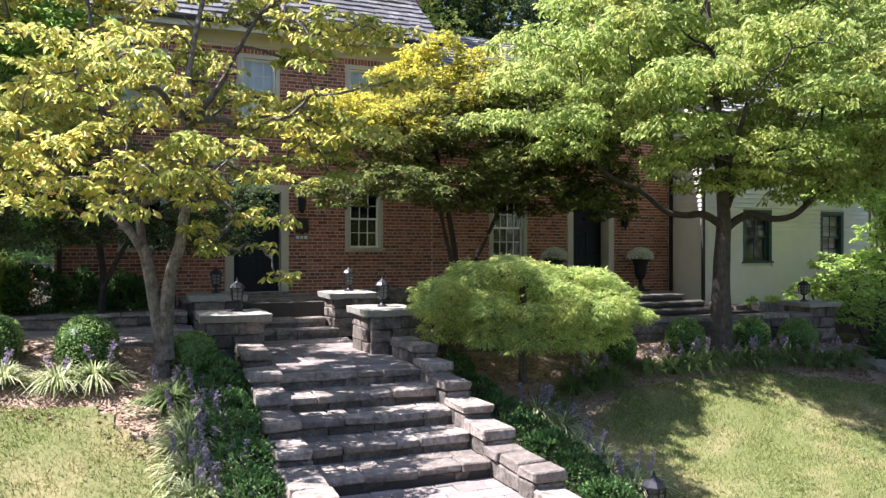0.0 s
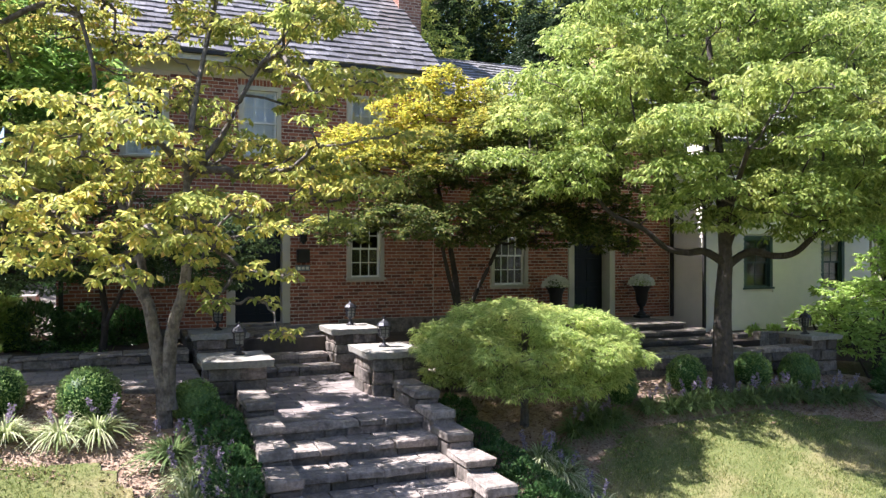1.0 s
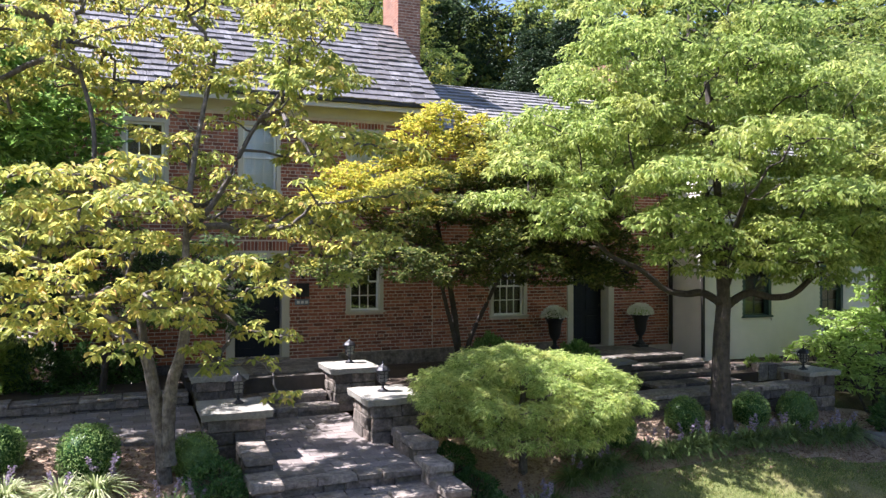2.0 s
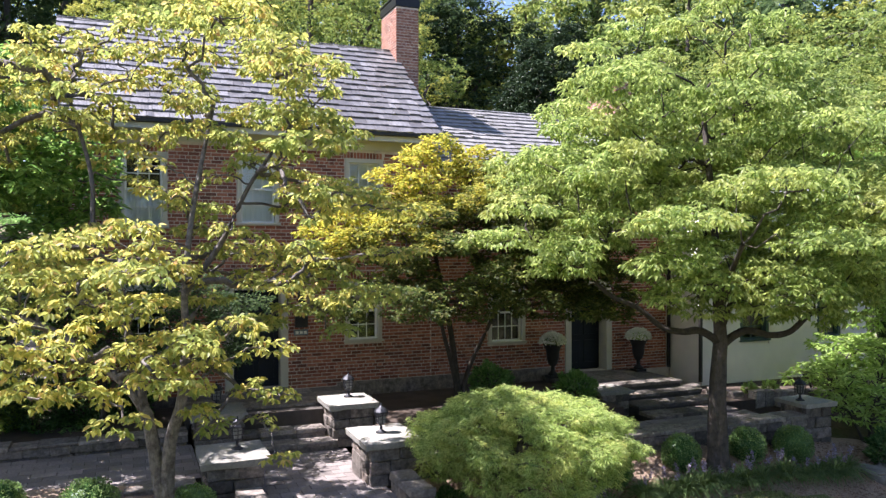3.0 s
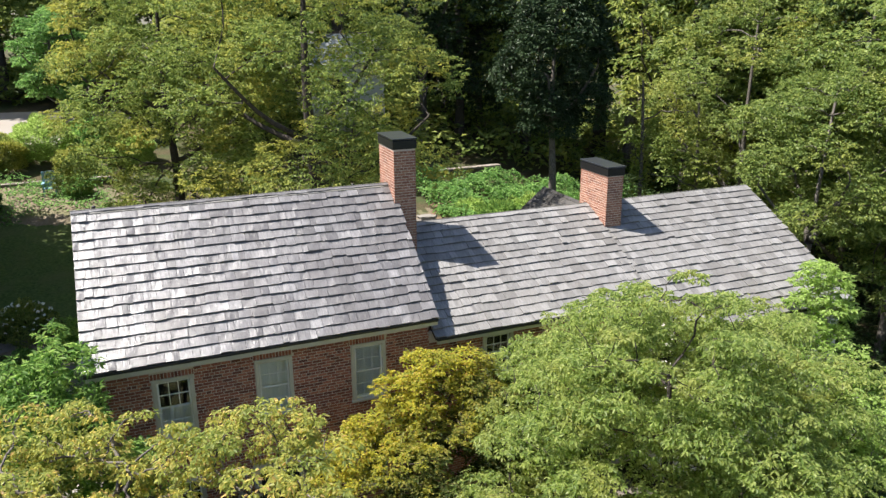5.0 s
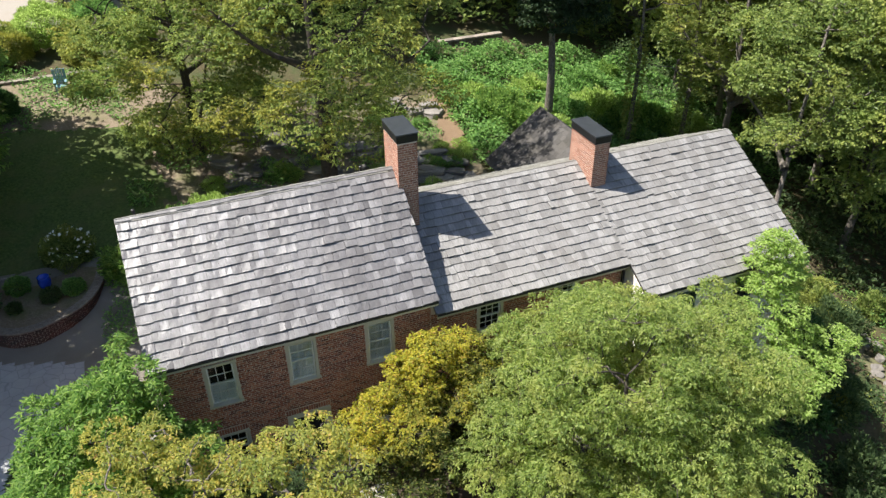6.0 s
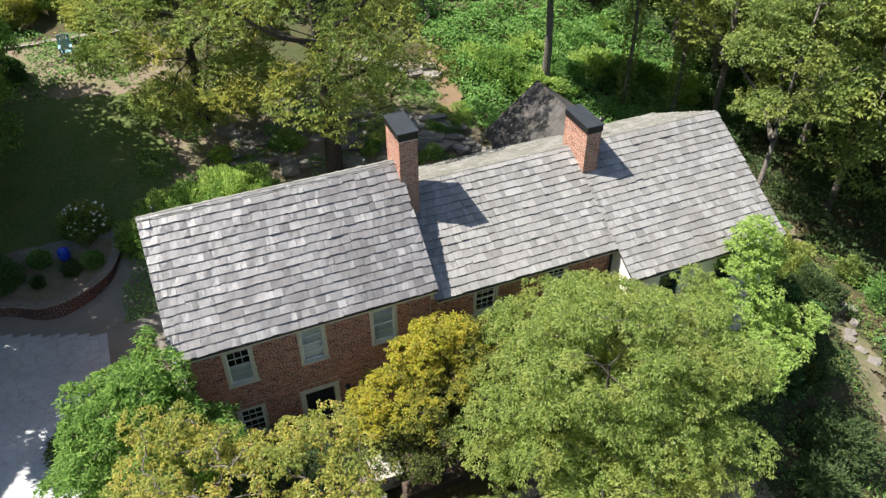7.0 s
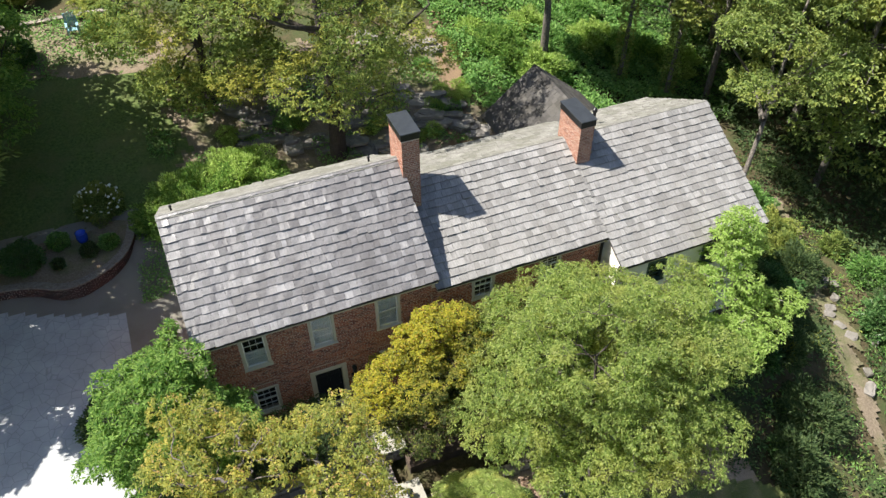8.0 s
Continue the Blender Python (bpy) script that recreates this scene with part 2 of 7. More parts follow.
LEAF_DOG_YELLOW = leaf_mat("dogwood_leaf_turning", [(0.0, (0.157, 0.19, 0.05)), (0.5, (0.298, 0.304, 0.078)), (0.88, (0.425, 0.372, 0.098)), (1.0, (0.42, 0.268, 0.13))], [(0.0, (0.135, 0.18, 0.05)), (1.0, (0.27, 0.298, 0.084))], 0.9, (0.46, 0.64), 0.5, 0.42, sheen=0.15)
LEAF_DOG_GREEN = leaf_mat("dogwood_leaf", [(0.0, (0.105, 0.157, 0.044)), (0.5, (0.2, 0.258, 0.074)), (1.0, (0.325, 0.37, 0.124))], [(0.0, (0.18, 0.206, 0.056)), (1.0, (0.35, 0.362, 0.118))], 0.8, (0.5, 0.68), 0.54, 0.42, sheen=0.2)
# dark leaves low down, golden ones higher up and towards -x
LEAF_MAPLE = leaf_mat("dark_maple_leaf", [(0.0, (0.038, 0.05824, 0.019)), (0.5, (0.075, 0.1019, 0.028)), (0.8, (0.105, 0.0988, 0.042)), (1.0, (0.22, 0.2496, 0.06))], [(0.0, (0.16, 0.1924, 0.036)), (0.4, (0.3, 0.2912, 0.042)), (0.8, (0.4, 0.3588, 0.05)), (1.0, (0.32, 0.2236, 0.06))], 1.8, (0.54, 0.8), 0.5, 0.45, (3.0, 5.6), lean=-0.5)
LEAF_FRESH = leaf_mat("fresh_green_leaf", [(0.0, (0.06, 0.125, 0.03)), (0.5, (0.125, 0.215, 0.05)), (1.0, (0.23, 0.325, 0.085))], None, glow=0.48, rough=0.5)
LEAF_BRIGHT = leaf_mat("lime_green_leaf", [(0.0, (0.156, 0.23, 0.0572)), (0.5, (0.2392, 0.33, 0.0896)), (1.0, (0.3432, 0.43, 0.144))], None, glow=0.5, rough=0.5)
LEAF_LACE = leaf_mat("lace_maple_leaf", [(0.0, (0.16, 0.225, 0.07)), (0.5, (0.285, 0.355, 0.12)), (1.0, (0.45, 0.495, 0.2))], [(0.0, (0.305, 0.335, 0.1)), (1.0, (0.53, 0.495, 0.19))], 1.9, (0.5, 0.72), 0.48)
LEAF_BOX = leaf_mat("boxwood_leaf", [(0.0, (0.084, 0.138, 0.0467)), (0.6, (0.156, 0.24, 0.0751)), (1.0, (0.264, 0.348, 0.1323))], None, glow=0.3, rough=0.5)
LEAF_HEDGE = leaf_mat("holly_leaf", [(0.0, (0.03, 0.075, 0.022)), (0.6, (0.062, 0.13, 0.04)), (1.0, (0.14, 0.22, 0.08))], None, glow=0.2, rough=0.3)
LEAF_STRAP = leaf_mat("striped_strap_leaf", [(0.0, (0.13, 0.175, 0.065)), (0.45, (0.25, 0.3, 0.13)), (1.0, (0.58, 0.57, 0.4))], None, glow=0.3)
LEAF_STRAP_DARK = leaf_mat("dark_strap_leaf", [(0.0, (0.07, 0.11, 0.04)), (1.0, (0.17, 0.23, 0.09))], None, glow=0.3)
PETAL_VIOLET = leaf_mat("violet_flower", [(0.0, (0.17, 0.135, 0.19)), (1.0, (0.34, 0.285, 0.36))], None, glow=0.2)
LEAF_OAK = leaf_mat("turning_oak_leaf", [(0.0, (0.083, 0.13, 0.036)), (0.5, (0.155, 0.207, 0.052)), (1.0, (0.26, 0.298, 0.078))], [(0.0, (0.19, 0.212, 0.045)), (1.0, (0.362, 0.335, 0.072))], 0.3, (0.47, 0.63), 0.36, 0.5)
LEAF_WOOD = leaf_mat("woodland_leaf", [(0.0, (0.078, 0.122, 0.032)), (0.5, (0.145, 0.196, 0.053)), (1.0, (0.252, 0.298, 0.084))], [(0.0, (0.184, 0.207, 0.046)), (1.0, (0.325, 0.315, 0.075))], 0.2, (0.5, 0.68), 0.36, 0.45, sheen=0.2)
LEAF_DEEP = leaf_mat("deep_green_leaf", [(0.0, (0.03, 0.055, 0.022)), (0.5, (0.06, 0.095, 0.038)), (1.0, (0.11, 0.15, 0.06))], None, glow=0.4, rough=0.55)
LEAF_DARK = leaf_mat("dark_conifer_leaf", [(0.0, (0.014, 0.03, 0.014)), (1.0, (0.045, 0.07, 0.03))], None, glow=0.12)
LEAF_IVY = leaf_mat("ground_ivy_leaf", [(0.0, (0.066, 0.14, 0.038)), (0.5, (0.125, 0.24, 0.066)), (1.0, (0.22, 0.345, 0.105))], None, glow=0.38)
LEAF_PURPLE = leaf_mat("purple_leaf", [(0.0, (0.05, 0.02, 0.05)), (1.0, (0.15, 0.05, 0.13))], None, glow=0.2)
GRASS_BLADE = leaf_mat("grass_blade", [(0.0, (0.0795, 0.1176, 0.0297)), (0.5, (0.1543, 0.1882, 0.0542)), (1.0, (0.3086, 0.2916, 0.1222))], [(0.0, (0.187, 0.1788, 0.0699)), (1.0, (0.3647, 0.3199, 0.1484))], 0.9, (0.52, 0.66), 0.25)
CHIP = pieces_mat("bark_chip", [(0.0, (0.12, 0.07, 0.045)), (0.6, (0.3, 0.19, 0.125)), (1.0, (0.45, 0.33, 0.24))], (0.2, 0.13, 0.09), 3, 30, 0.9)

# ---- building helpers ----


def origin_of(ob):
    v = Vector((0, 0, 0))
    while ob:
        v += ob.location
        ob = ob.parent
    return v


def thing(name, at, label, category, group="", kind=""):
    ob = new(name)
    ob.empty_display_size = 0.2
    ob.location = at
    return tagged(ob, label, category, group, kind)


def part(name, bm, material, parent, label="", smooth=False):
    """Links a bmesh in world metres as one mesh under parent."""
    if parent:
        bmesh.ops.translate(bm, verts=bm.verts, vec=-origin_of(parent))
    me = bpy.data.meshes.new(name)
    bm.normal_update()
    bm.to_mesh(me)
    bm.free()
    if smooth:
        me.polygons.foreach_set("use_smooth", [True] * len(me.polygons))
    me.materials.append(material)
    ob = new(name, me)
    ob.parent = parent
    if label:
        tagged(ob, label)
    return ob


def array_mesh(name, verts, faces, material, parent, label="", smooth=False):
    """Links arrays of vertices and faces as one mesh under parent. faces: a list of arrays, each with one number of corners."""
    verts = np.asarray(verts, dtype=np.float32)
    if parent:
        verts = verts - np.array(origin_of(parent), dtype=np.float32)
    me = bpy.data.meshes.new(name)
    me.vertices.add(len(verts))
    me.vertices.foreach_set("co", verts.ravel())
    faces = [np.asarray(f, dtype=np.int32) for f in faces if len(f)]
    loops = np.concatenate([f.ravel() for f in faces])
    totals = np.concatenate([np.full(len(f), f.shape[1], dtype=np.int32) for f in faces])
    me.loops.add(len(loops))
    me.loops.foreach_set("vertex_index", loops)
    me.polygons.add(len(totals))
    starts = np.zeros(len(totals), dtype=np.int32)
    starts[1:] = np.cumsum(totals)[:-1]
    me.polygons.foreach_set("loop_start", starts)
    me.polygons.foreach_set("loop_total", totals)
    me.polygons.foreach_set("use_smooth", np.full(len(totals), bool(smooth)))
    me.update(calc_edges=True)
    me.materials.append(material)
    ob = new(name, me)
    ob.parent = parent
    if label:
        tagged(ob, label)
    return ob


def box(bm, x0, x1, y0, y1, z0, z1, bevel=0.0):
    r = bmesh.ops.create_cube(bm, size=1.0)
    for v in r["verts"]:
        v.co = ((x0 + x1) / 2 + v.co.x * (x1 - x0), (y0 + y1) / 2 + v.co.y * (y1 - y0), (z0 + z1) / 2 + v.co.z * (z1 - z0))
    if bevel:
        es = list({e for v in r["verts"] for e in v.link_edges})
        bmesh.ops.bevel(bm, geom=es, offset=bevel, segments=2, affect="EDGES", profile=0.5)


def box_bm(*a, bevel=0.0):
    bm = bmesh.new()
    box(bm, *a, bevel=bevel)
    return bm


def lathe(bm, at, profile, sides=16):
    """Turned shape round a vertical axis: profile of (radius, height)."""
    rings = []
    for r, h in profile:
        ring = []
        for i in range(sides):
            a = 2 * math.pi * (i + 0.5) / sides
            ring.append(bm.verts.new((at[0] + r * math.cos(a), at[1] + r * math.sin(a), at[2] + h)))
        rings.append(ring)
    for a, b in zip(rings, rings[1:]):
        for i in range(sides):
            bm.faces.new((a[i], a[(i + 1) % sides], b[(i + 1) % sides], b[i]))
    bm.faces.new(list(reversed(rings[0])))
    bm.faces.new(rings[-1])


BOX_FACES = np.array([[0, 3, 2, 1], [4, 5, 6, 7], [0, 1, 5, 4], [1, 2, 6, 5], [2, 3, 7, 6], [3, 0, 4, 7]])


def boxes_mesh(name, rows, material, parent, label=""):
    """Many boxes (x0, x1, y0, y1, z0, z1) as one mesh."""
    b = np.array(rows, dtype=np.float64).reshape(-1, 6)
    n = len(b)
    v = np.empty((n, 8, 3))
    for i, (ix, iy, iz) in enumerate(((0, 2, 4), (1, 2, 4), (1, 3, 4), (0, 3, 4), (0, 2, 5), (1, 2, 5), (1, 3, 5), (0, 3, 5))):
        v[:, i, 0], v[:, i, 1], v[:, i, 2] = b[:, ix], b[:, iy], b[:, iz]
    f = (BOX_FACES[None] + 8 * np.arange(n)[:, None, None]).reshape(-1, 4)
    return array_mesh(name, v.reshape(-1, 3), [f], material, parent, label)


def unit_stone(size, seed, rough, bevel):
    """A block with uneven faces and worn edges, at its true size."""
    rnd = random.Random(seed)
    bm = bmesh.new()
    bmesh.ops.create_cube(bm, size=1.0)
    for v in bm.verts:
        v.co = Vector([c * s + rnd.uniform(-rough, rough) for c, s in zip(v.co, size)])
    bmesh.ops.bevel(bm, geom=list(bm.edges), offset=min(bevel, 0.3 * min(size)), segments=1, affect="EDGES")
    for v in bm.verts:
        v.co += Vector([rnd.uniform(-rough, rough) * 0.35 for _ in range(3)])
    me = bpy.data.meshes.new("stone")
    bm.to_mesh(me)
    bm.free()
    return me


STONE_MESHES = {}


def stone_piece(name, material, parent, x0, x1, y0, y1, z0, z1, rnd, rough=0.05, bevel=0.07):
    """One stone as an object of its own; stones of nearly one size share a few shapes."""
    size = (x1 - x0, y1 - y0, z1 - z0)
    near = tuple(max(0.02, round(s / 0.04) * 0.04) for s in size)
    key = (material.name, rnd.randrange(3), rough, near)
    if key not in STONE_MESHES:
        me = unit_stone(near, len(STONE_MESHES) + 10, rough * 0.24, bevel * 0.2)
        me.materials.append(material)
        STONE_MESHES[key] = me
    ob = new(name, STONE_MESHES[key])
    ob.parent = parent
    o = origin_of(parent)
    ob.location = Vector(((x0 + x1) / 2, (y0 + y1) / 2, (z0 + z1) / 2)) - o
    ob.scale = [s / n for s, n in zip(size, near)]
    return ob


def split(a, b, step, rnd, vary=0.3):
    """Cuts a..b into lengths of about step."""
    n = max(1, round((b - a) / step))
    cuts = [a + (b - a) * i / n + (rnd.uniform(-vary, vary) * (b - a) / n if 0 < i < n else 0) for i in range(n + 1)]
    return list(zip(cuts, cuts[1:]))


# ---- ground ----


def ground(x, y):
    front = np.interp(x, [-30, -12, -6, -4.5, -1, 3, 6.5, 12, 20, 40], [1.2, 0.5, 0.1, -0.1, -0.3, -0.12, -0.45, -1.5, -3.2, -6])
    mid = np.interp(x, [-40, -11, -9.2, -8.2, 0, 6, 12, 20, 40], [1.3, 1.15, 0.6, 0.2, 0.2, 0.05, -0.5, -2.6, -6])
    back = np.interp(x, [-40, -9, 0, 8, 16, 26, 50], [1.5, 1.2, 0.6, 0, -1, -3, -6])
    zf = front + 0.31 * np.clip(y + 5.5, -9, 0.9) + 0.08 * np.clip(y + 14.5, -60, 0)
    zb = back + 0.2 * np.clip(y - 8, 0, 30)
    s = np.clip((y + 4.6) / 1.2, 0, 1)
    zm = zf + (mid - zf) * s * s * (3 - 2 * s)
    dip = np.clip(1.5 - np.abs(x + 3.65), 0, 0.3) / 0.3 * np.clip((y + 10.5) / 0.5, 0, 1) * np.clip(-1.0 - y, 0, 0.5) / 0.5
    zm = zm - 0.35 * dip
    s = np.clip((y - 2) / 6, 0, 1)
    return zm + (zb - zm) * s * s * (3 - 2 * s)


def gz(x, y):
    return float(ground(np.float64(x), np.float64(y)))


def sheet(name, xs, ys, inside, lift, material, label, category, kind="structure"):
    """A sheet that follows the ground where inside(x, y) holds."""
    gx, gy = np.meshgrid(xs, ys)
    nz = np.sin(gx * 5.1 + np.sin(gy * 3.7)) * np.cos(gy * 4.3) * 0.012
    v = np.stack([gx, gy, ground(gx, gy) + lift + nz * (lift > 0.03)], -1).reshape(-1, 3)
    nx = len(xs)
    i, j = np.meshgrid(np.arange(nx - 1), np.arange(len(ys) - 1))
    a = (j * nx + i).ravel()
    f = np.stack([a, a + 1, a + nx + 1, a + nx], -1)
    mid = v[f].mean(1)
    keep = inside(mid[:, 0], mid[:, 1])
    f = f[keep]
    used = np.unique(f)
    remap = np.zeros(len(v), dtype=int)
    remap[used] = np.arange(len(used))
    ob = array_mesh(name, v[used], [remap[f]], material, None, smooth=True)
    return tagged(ob, label, category, kind=kind)


def spread(a, b, n, near, power=2.2):
    """Grid lines from a to b, closer round near."""
    t = np.linspace(-1, 1, n)
    u = np.sign(t) * np.abs(t) ** power
    return np.where(u < 0, near + u * (near - a), near + u * (b - near))


sheet("ground", spread(-400, 400, 260, -2, 3), spread(-300, 600, 260, -4, 3), lambda x, y: np.ones(len(x), dtype=bool), -0.07, WILD, "wooded ground with leaf litter, sloping round the house", "ground")


def wob(x, y):
    return 0.12 * np.sin(x * 2.1 + 0.7) + 0.1 * np.sin(y * 1.7 + x) + 0.05 * np.sin(x * 6 + y * 5)


def lawn_left(x, y):
    edge = -6.25 - 0.25 * np.clip(x + 7.6, 0, 0.8) - 1.6 * np.clip(x + 6.6, 0, 9)
    return (y < edge + wob(x, y) * 0.5) & (x < -5.9) & (x > -16)


def lawn_right(x, y):
    edge = np.interp(x, [-1.3, -0.8, -0.45, 0.4, 1.2, 2.6, 4.1, 5.5, 9, 12], [-8.4, -7.4, -6.9, -6.4, -6.25, -6.2, -6.4, -6.6, -7.2, -8.5])
    return (y < edge + wob(x, y) * 0.4) & (x > -1.4) & (x < 11)


def lawn_any(x, y):
    return (y > -24) & (lawn_left(x, y) | lawn_right(x, y) | ((y < -10.8) & (x > -16) & (x < 11)))


def beds(x, y):
    front = (y < -4.4) & (y > -12) & (x > -13) & (x < 9.5) & ~lawn_any(x, y + 0.35) & ~((x > -4.6) & (x < -2.5))
    return front


sheet("lawn", np.arange(-16, 11.2, 0.16), np.arange(-24, -5.9, 0.16), lawn_any, 0.06, LAWN, "sunlit mown lawn with dry patches on a slope", "lawn")
sheet("mulch_bed", np.arange(-13, 9.6, 0.14), np.arange(-12, -4.3, 0.14), beds, 0.035, MULCH, "brown bark mulch beds along the stone walls", "mulch bed")
sheet("back_lawn", np.arange(-26, -5.5, 0.2), np.arange(11, 24, 0.2), lambda x, y: (x < -6.4 + wob(x, y) * 2) & (y > 11.8 + wob(x, y)) & (y < 21.5 - 0.25 * (x + 10) + wob(x, y) * 2), 0.03, LAWN_SHADE_TONE, "lush green lawn behind the house, shade darkened into its colour", "lawn")
sheet("driveway", np.arange(-40, -10.05, 0.2), np.arange(-16, 10.1, 0.2), lambda x, y: (y < 6.9 - 0.38 * (x + 10.2)) & (x < -10.2) & ~((x > -16.2) & (y < -5.7)), 0.06, ASPHALT, "grey cracked asphalt driveway", "driveway")
sheet("path", np.arange(-16, -7.5, 0.25), np.arange(2.0, 12.5, 0.25), lambda x, y: (y > 4.5 - 0.38 * (x + 10.2)) | (x > -10.4), 0.035, CONCRETE, "tan concrete path beside the house", "path")

sheet("rock_garden", np.arange(-8, 9.4, 0.3), np.arange(11.5, 22.5, 0.3), lambda x, y: (x > -7.4 + wob(x, y) * 3) & (x < 8.6 + wob(y, x) * 2) & (y < 21.5 + wob(x, y) * 3), 0.02, DRY_SOIL, "dry bare soil of the rock garden bank", "garden bed")
sheet("bark_path", np.arange(4.5, 11.5, 0.2), np.arange(12.2, 24, 0.2), lambda x, y: np.abs(x - 7.2 - 0.3 * (y - 15) - wob(x, y)) < 0.65, 0.05, BARK_PATH, "orange bark path climbing through the rock garden", "path")

sheet("bank_path", np.arange(13, 25, 0.1), np.arange(-10, 6, 0.1), lambda x, y: np.abs(x - 19.6 - 0.42 * (y - 1.5) - wob(x, y) * 2) < 0.55 + wob(x * 2, y * 3), 0.04, DRY_SOIL, "bare stony track down the bank", "path")

sheet("border_bed", np.arange(-16, -5, 0.12), np.arange(21, 27, 0.12), lambda x, y: (y > 21.2 - 0.25 * (x + 10) + wob(x, y)) & (y < 25.6 - 0.2 * (x + 10)), 0.04, DRY_SOIL, "sunlit tan soil of the flower border", "garden bed")

# ---- the house ----
house = thing("house", (0, 2.8, 0.45), "old red brick house, wood shingle roofs, cream clapboard wing", "house")


def wall_cells(x0, x1, z0, z1, openings):
    """The rectangles that are left of a wall round its openings."""
    xs = sorted({x0, x1, *[o[0] for o in openings], *[o[1] for o in openings]})
    zs = sorted({z0, z1, *[o[2] for o in openings], *[o[3] for o in openings]})
    for a, b in zip(xs, xs[1:]):
        for c, d in zip(zs, zs[1:]):
            mx, mz = (a + b) / 2, (c + d) / 2
            if not any(o[0] < mx < o[1] and o[2] < mz < o[3] for o in openings):
                yield a, b, c, d


COURSE, BRICK_LONG, GAP = 0.0715, 0.212, 0.0135


def brick_rows(u0, u1, z0, z1, openings, seed, soldier=()):
    """Rectangles (u0, u1, z0, z1) of bricks in running bond, cut round openings."""
    rnd = random.Random(seed)
    rows = []
    n = int((z1 - z0) / COURSE)
    for k in range(n):
        za, zb = z0 + k * COURSE, z0 + (k + 1) * COURSE - GAP
        header = k % 6 == 5
        long = BRICK_LONG * (0.5 if header else 1.0)
        spans = [(u0, u1)]
        for a, b, c, d in list(openings) + list(soldier):
            if zb > c and za < d:
                spans = [s for p, q in spans for s in ((p, min(q, a)), (max(p, b), q)) if s[1] - s[0] > 0.02]
        for p, q in spans:
            u = u0 + (k % 2) * long / 2 - long
            while u < q:
                a, b = max(u, p), min(u + long, q) - GAP
                if b - a > 0.025:
                    rows.append((a, b, za, zb))
                u += long
    for a, b, c, d in soldier:
        u = a
        while u < b - 0.04:
            rows.append((u, min(u + COURSE, b) - GAP, c, d - GAP))
            u += COURSE
    return rows


def brick_wall(parent, plane, side, rows, material, seed, single=None):
    """Bricks proud of a wall. plane 'y' or 'x' at the height side (value, outward sign)."""
    rnd = random.Random(seed)
    value, sign = side
    out, singles = [], []
    for a, b, c, d in rows:
        p = 0.004 + rnd.uniform(-0.0015, 0.0015)
        lo, hi = sorted((value - sign * 0.02, value + sign * p))
        bx = (a, b, lo, hi, c, d) if plane == "y" else (lo, hi, a, b, c, d)
        (singles if single and single(a, c) and len(singles) < 300 else out).append(bx)
    boxes_mesh("brickwork", out, material, parent)["kind"] = "stuff"
    return singles


# openings: x0, x1, z0, z1 of the outer casing
MAIN_OPEN = [(-6.42, -5.56, 4.03, 5.5), (-4.25, -3.41, 4.1, 5.56), (-2.03, -1.18, 4.05, 5.54), (-4.48, -3.23, 0.78, 2.95), (-2.03, -1.21, 1.63, 2.95), (-6.42, -5.56, 1.63, 2.95)]
LOW_OPEN = [(1.34, 2.3, 1.42, 2.85), (3.39, 4.71, 0.64, 2.85), (3.98, 4.8, 4.05, 5.22), (1.4, 2.25, 4.05, 5.22)]
WING_OPEN = [(7.68, 8.62, 1.3, 2.62), (10.28, 11.12, 1.3, 2.62), (7.68, 8.5, 3.45, 4.5), (10.0, 10.8, 3.45, 4.5)]
BASE_Z = 0.45


def add_wall(name, cells, y0, y1, material, label=""):
    bm = bmesh.new()
    for a, b, c, d in cells:
        box(bm, a, b, y0, y1, c, d)
    inner = {}
    for f in bm.faces:
        inner.setdefault(tuple(round(v, 4) for v in f.calc_center_median()), []).append(f)
    bmesh.ops.delete(bm, geom=[f for fs in inner.values() if len(fs) > 1 for f in fs], context="FACES")
    bmesh.ops.remove_doubles(bm, verts=bm.verts, dist=0.0005)
    return part(name, bm, material, house, label)


main_wall = add_wall("wall", wall_cells(-7.5, -0.06, BASE_Z, 6.0, MAIN_OPEN), 0.0, 0.28, MORTAR, "red brick front wall of the taller block")
low_wall = add_wall("wall", wall_cells(-0.06, 6.5, BASE_Z - 0.1, 5.55, LOW_OPEN), 0.0, 0.28, MORTAR, "red brick front wall of the lower block")


def gable_wall(x0, x1, ya, yb, yr, z0, ze, zr, material, label=""):
    bm = bmesh.new()
    pts = [(ya, z0), (yb, z0), (yb, ze), (yr, zr), (ya, ze)]
    f0 = [bm.verts.new((x0, y, z)) for y, z in pts]
    f1 = [bm.verts.new((x1, y, z)) for y, z in pts]
    bm.faces.new(f0)
    bm.faces.new(list(reversed(f1)))
    for i in range(5):
        j = (i + 1) % 5
        bm.faces.new((f0[j], f0[i], f1[i], f1[j]))
    bmesh.ops.recalc_face_normals(bm, faces=bm.faces)
    return part("gable_wall", bm, material, house, label)


gable_l = gable_wall(-7.5, -7.22, 0.28, 5.6, 2.8, BASE_Z, 6.0, 8.45, MORTAR, "brick gable wall")
gable_r = gable_wall(-0.34, -0.06, 0.28, 5.6, 2.8, BASE_Z, 6.0, 8.45, MORTAR, "brick gable wall")
part("back_wall", box_bm(-7.22, -0.34, 5.32, 5.6, BASE_Z, 6.0), MORTAR, house)
# added partition that closes off light behind the lower block's windows
part("inner_wall", box_bm(6.35, 6.48, 0.3, 1.3, 0.4, 5.4), ROOM_DARKNESS, house)
part("back_wall", box_bm(-0.06, 12.4, 5.9, 6.2, -1.2, 5.5), SIDING, house)
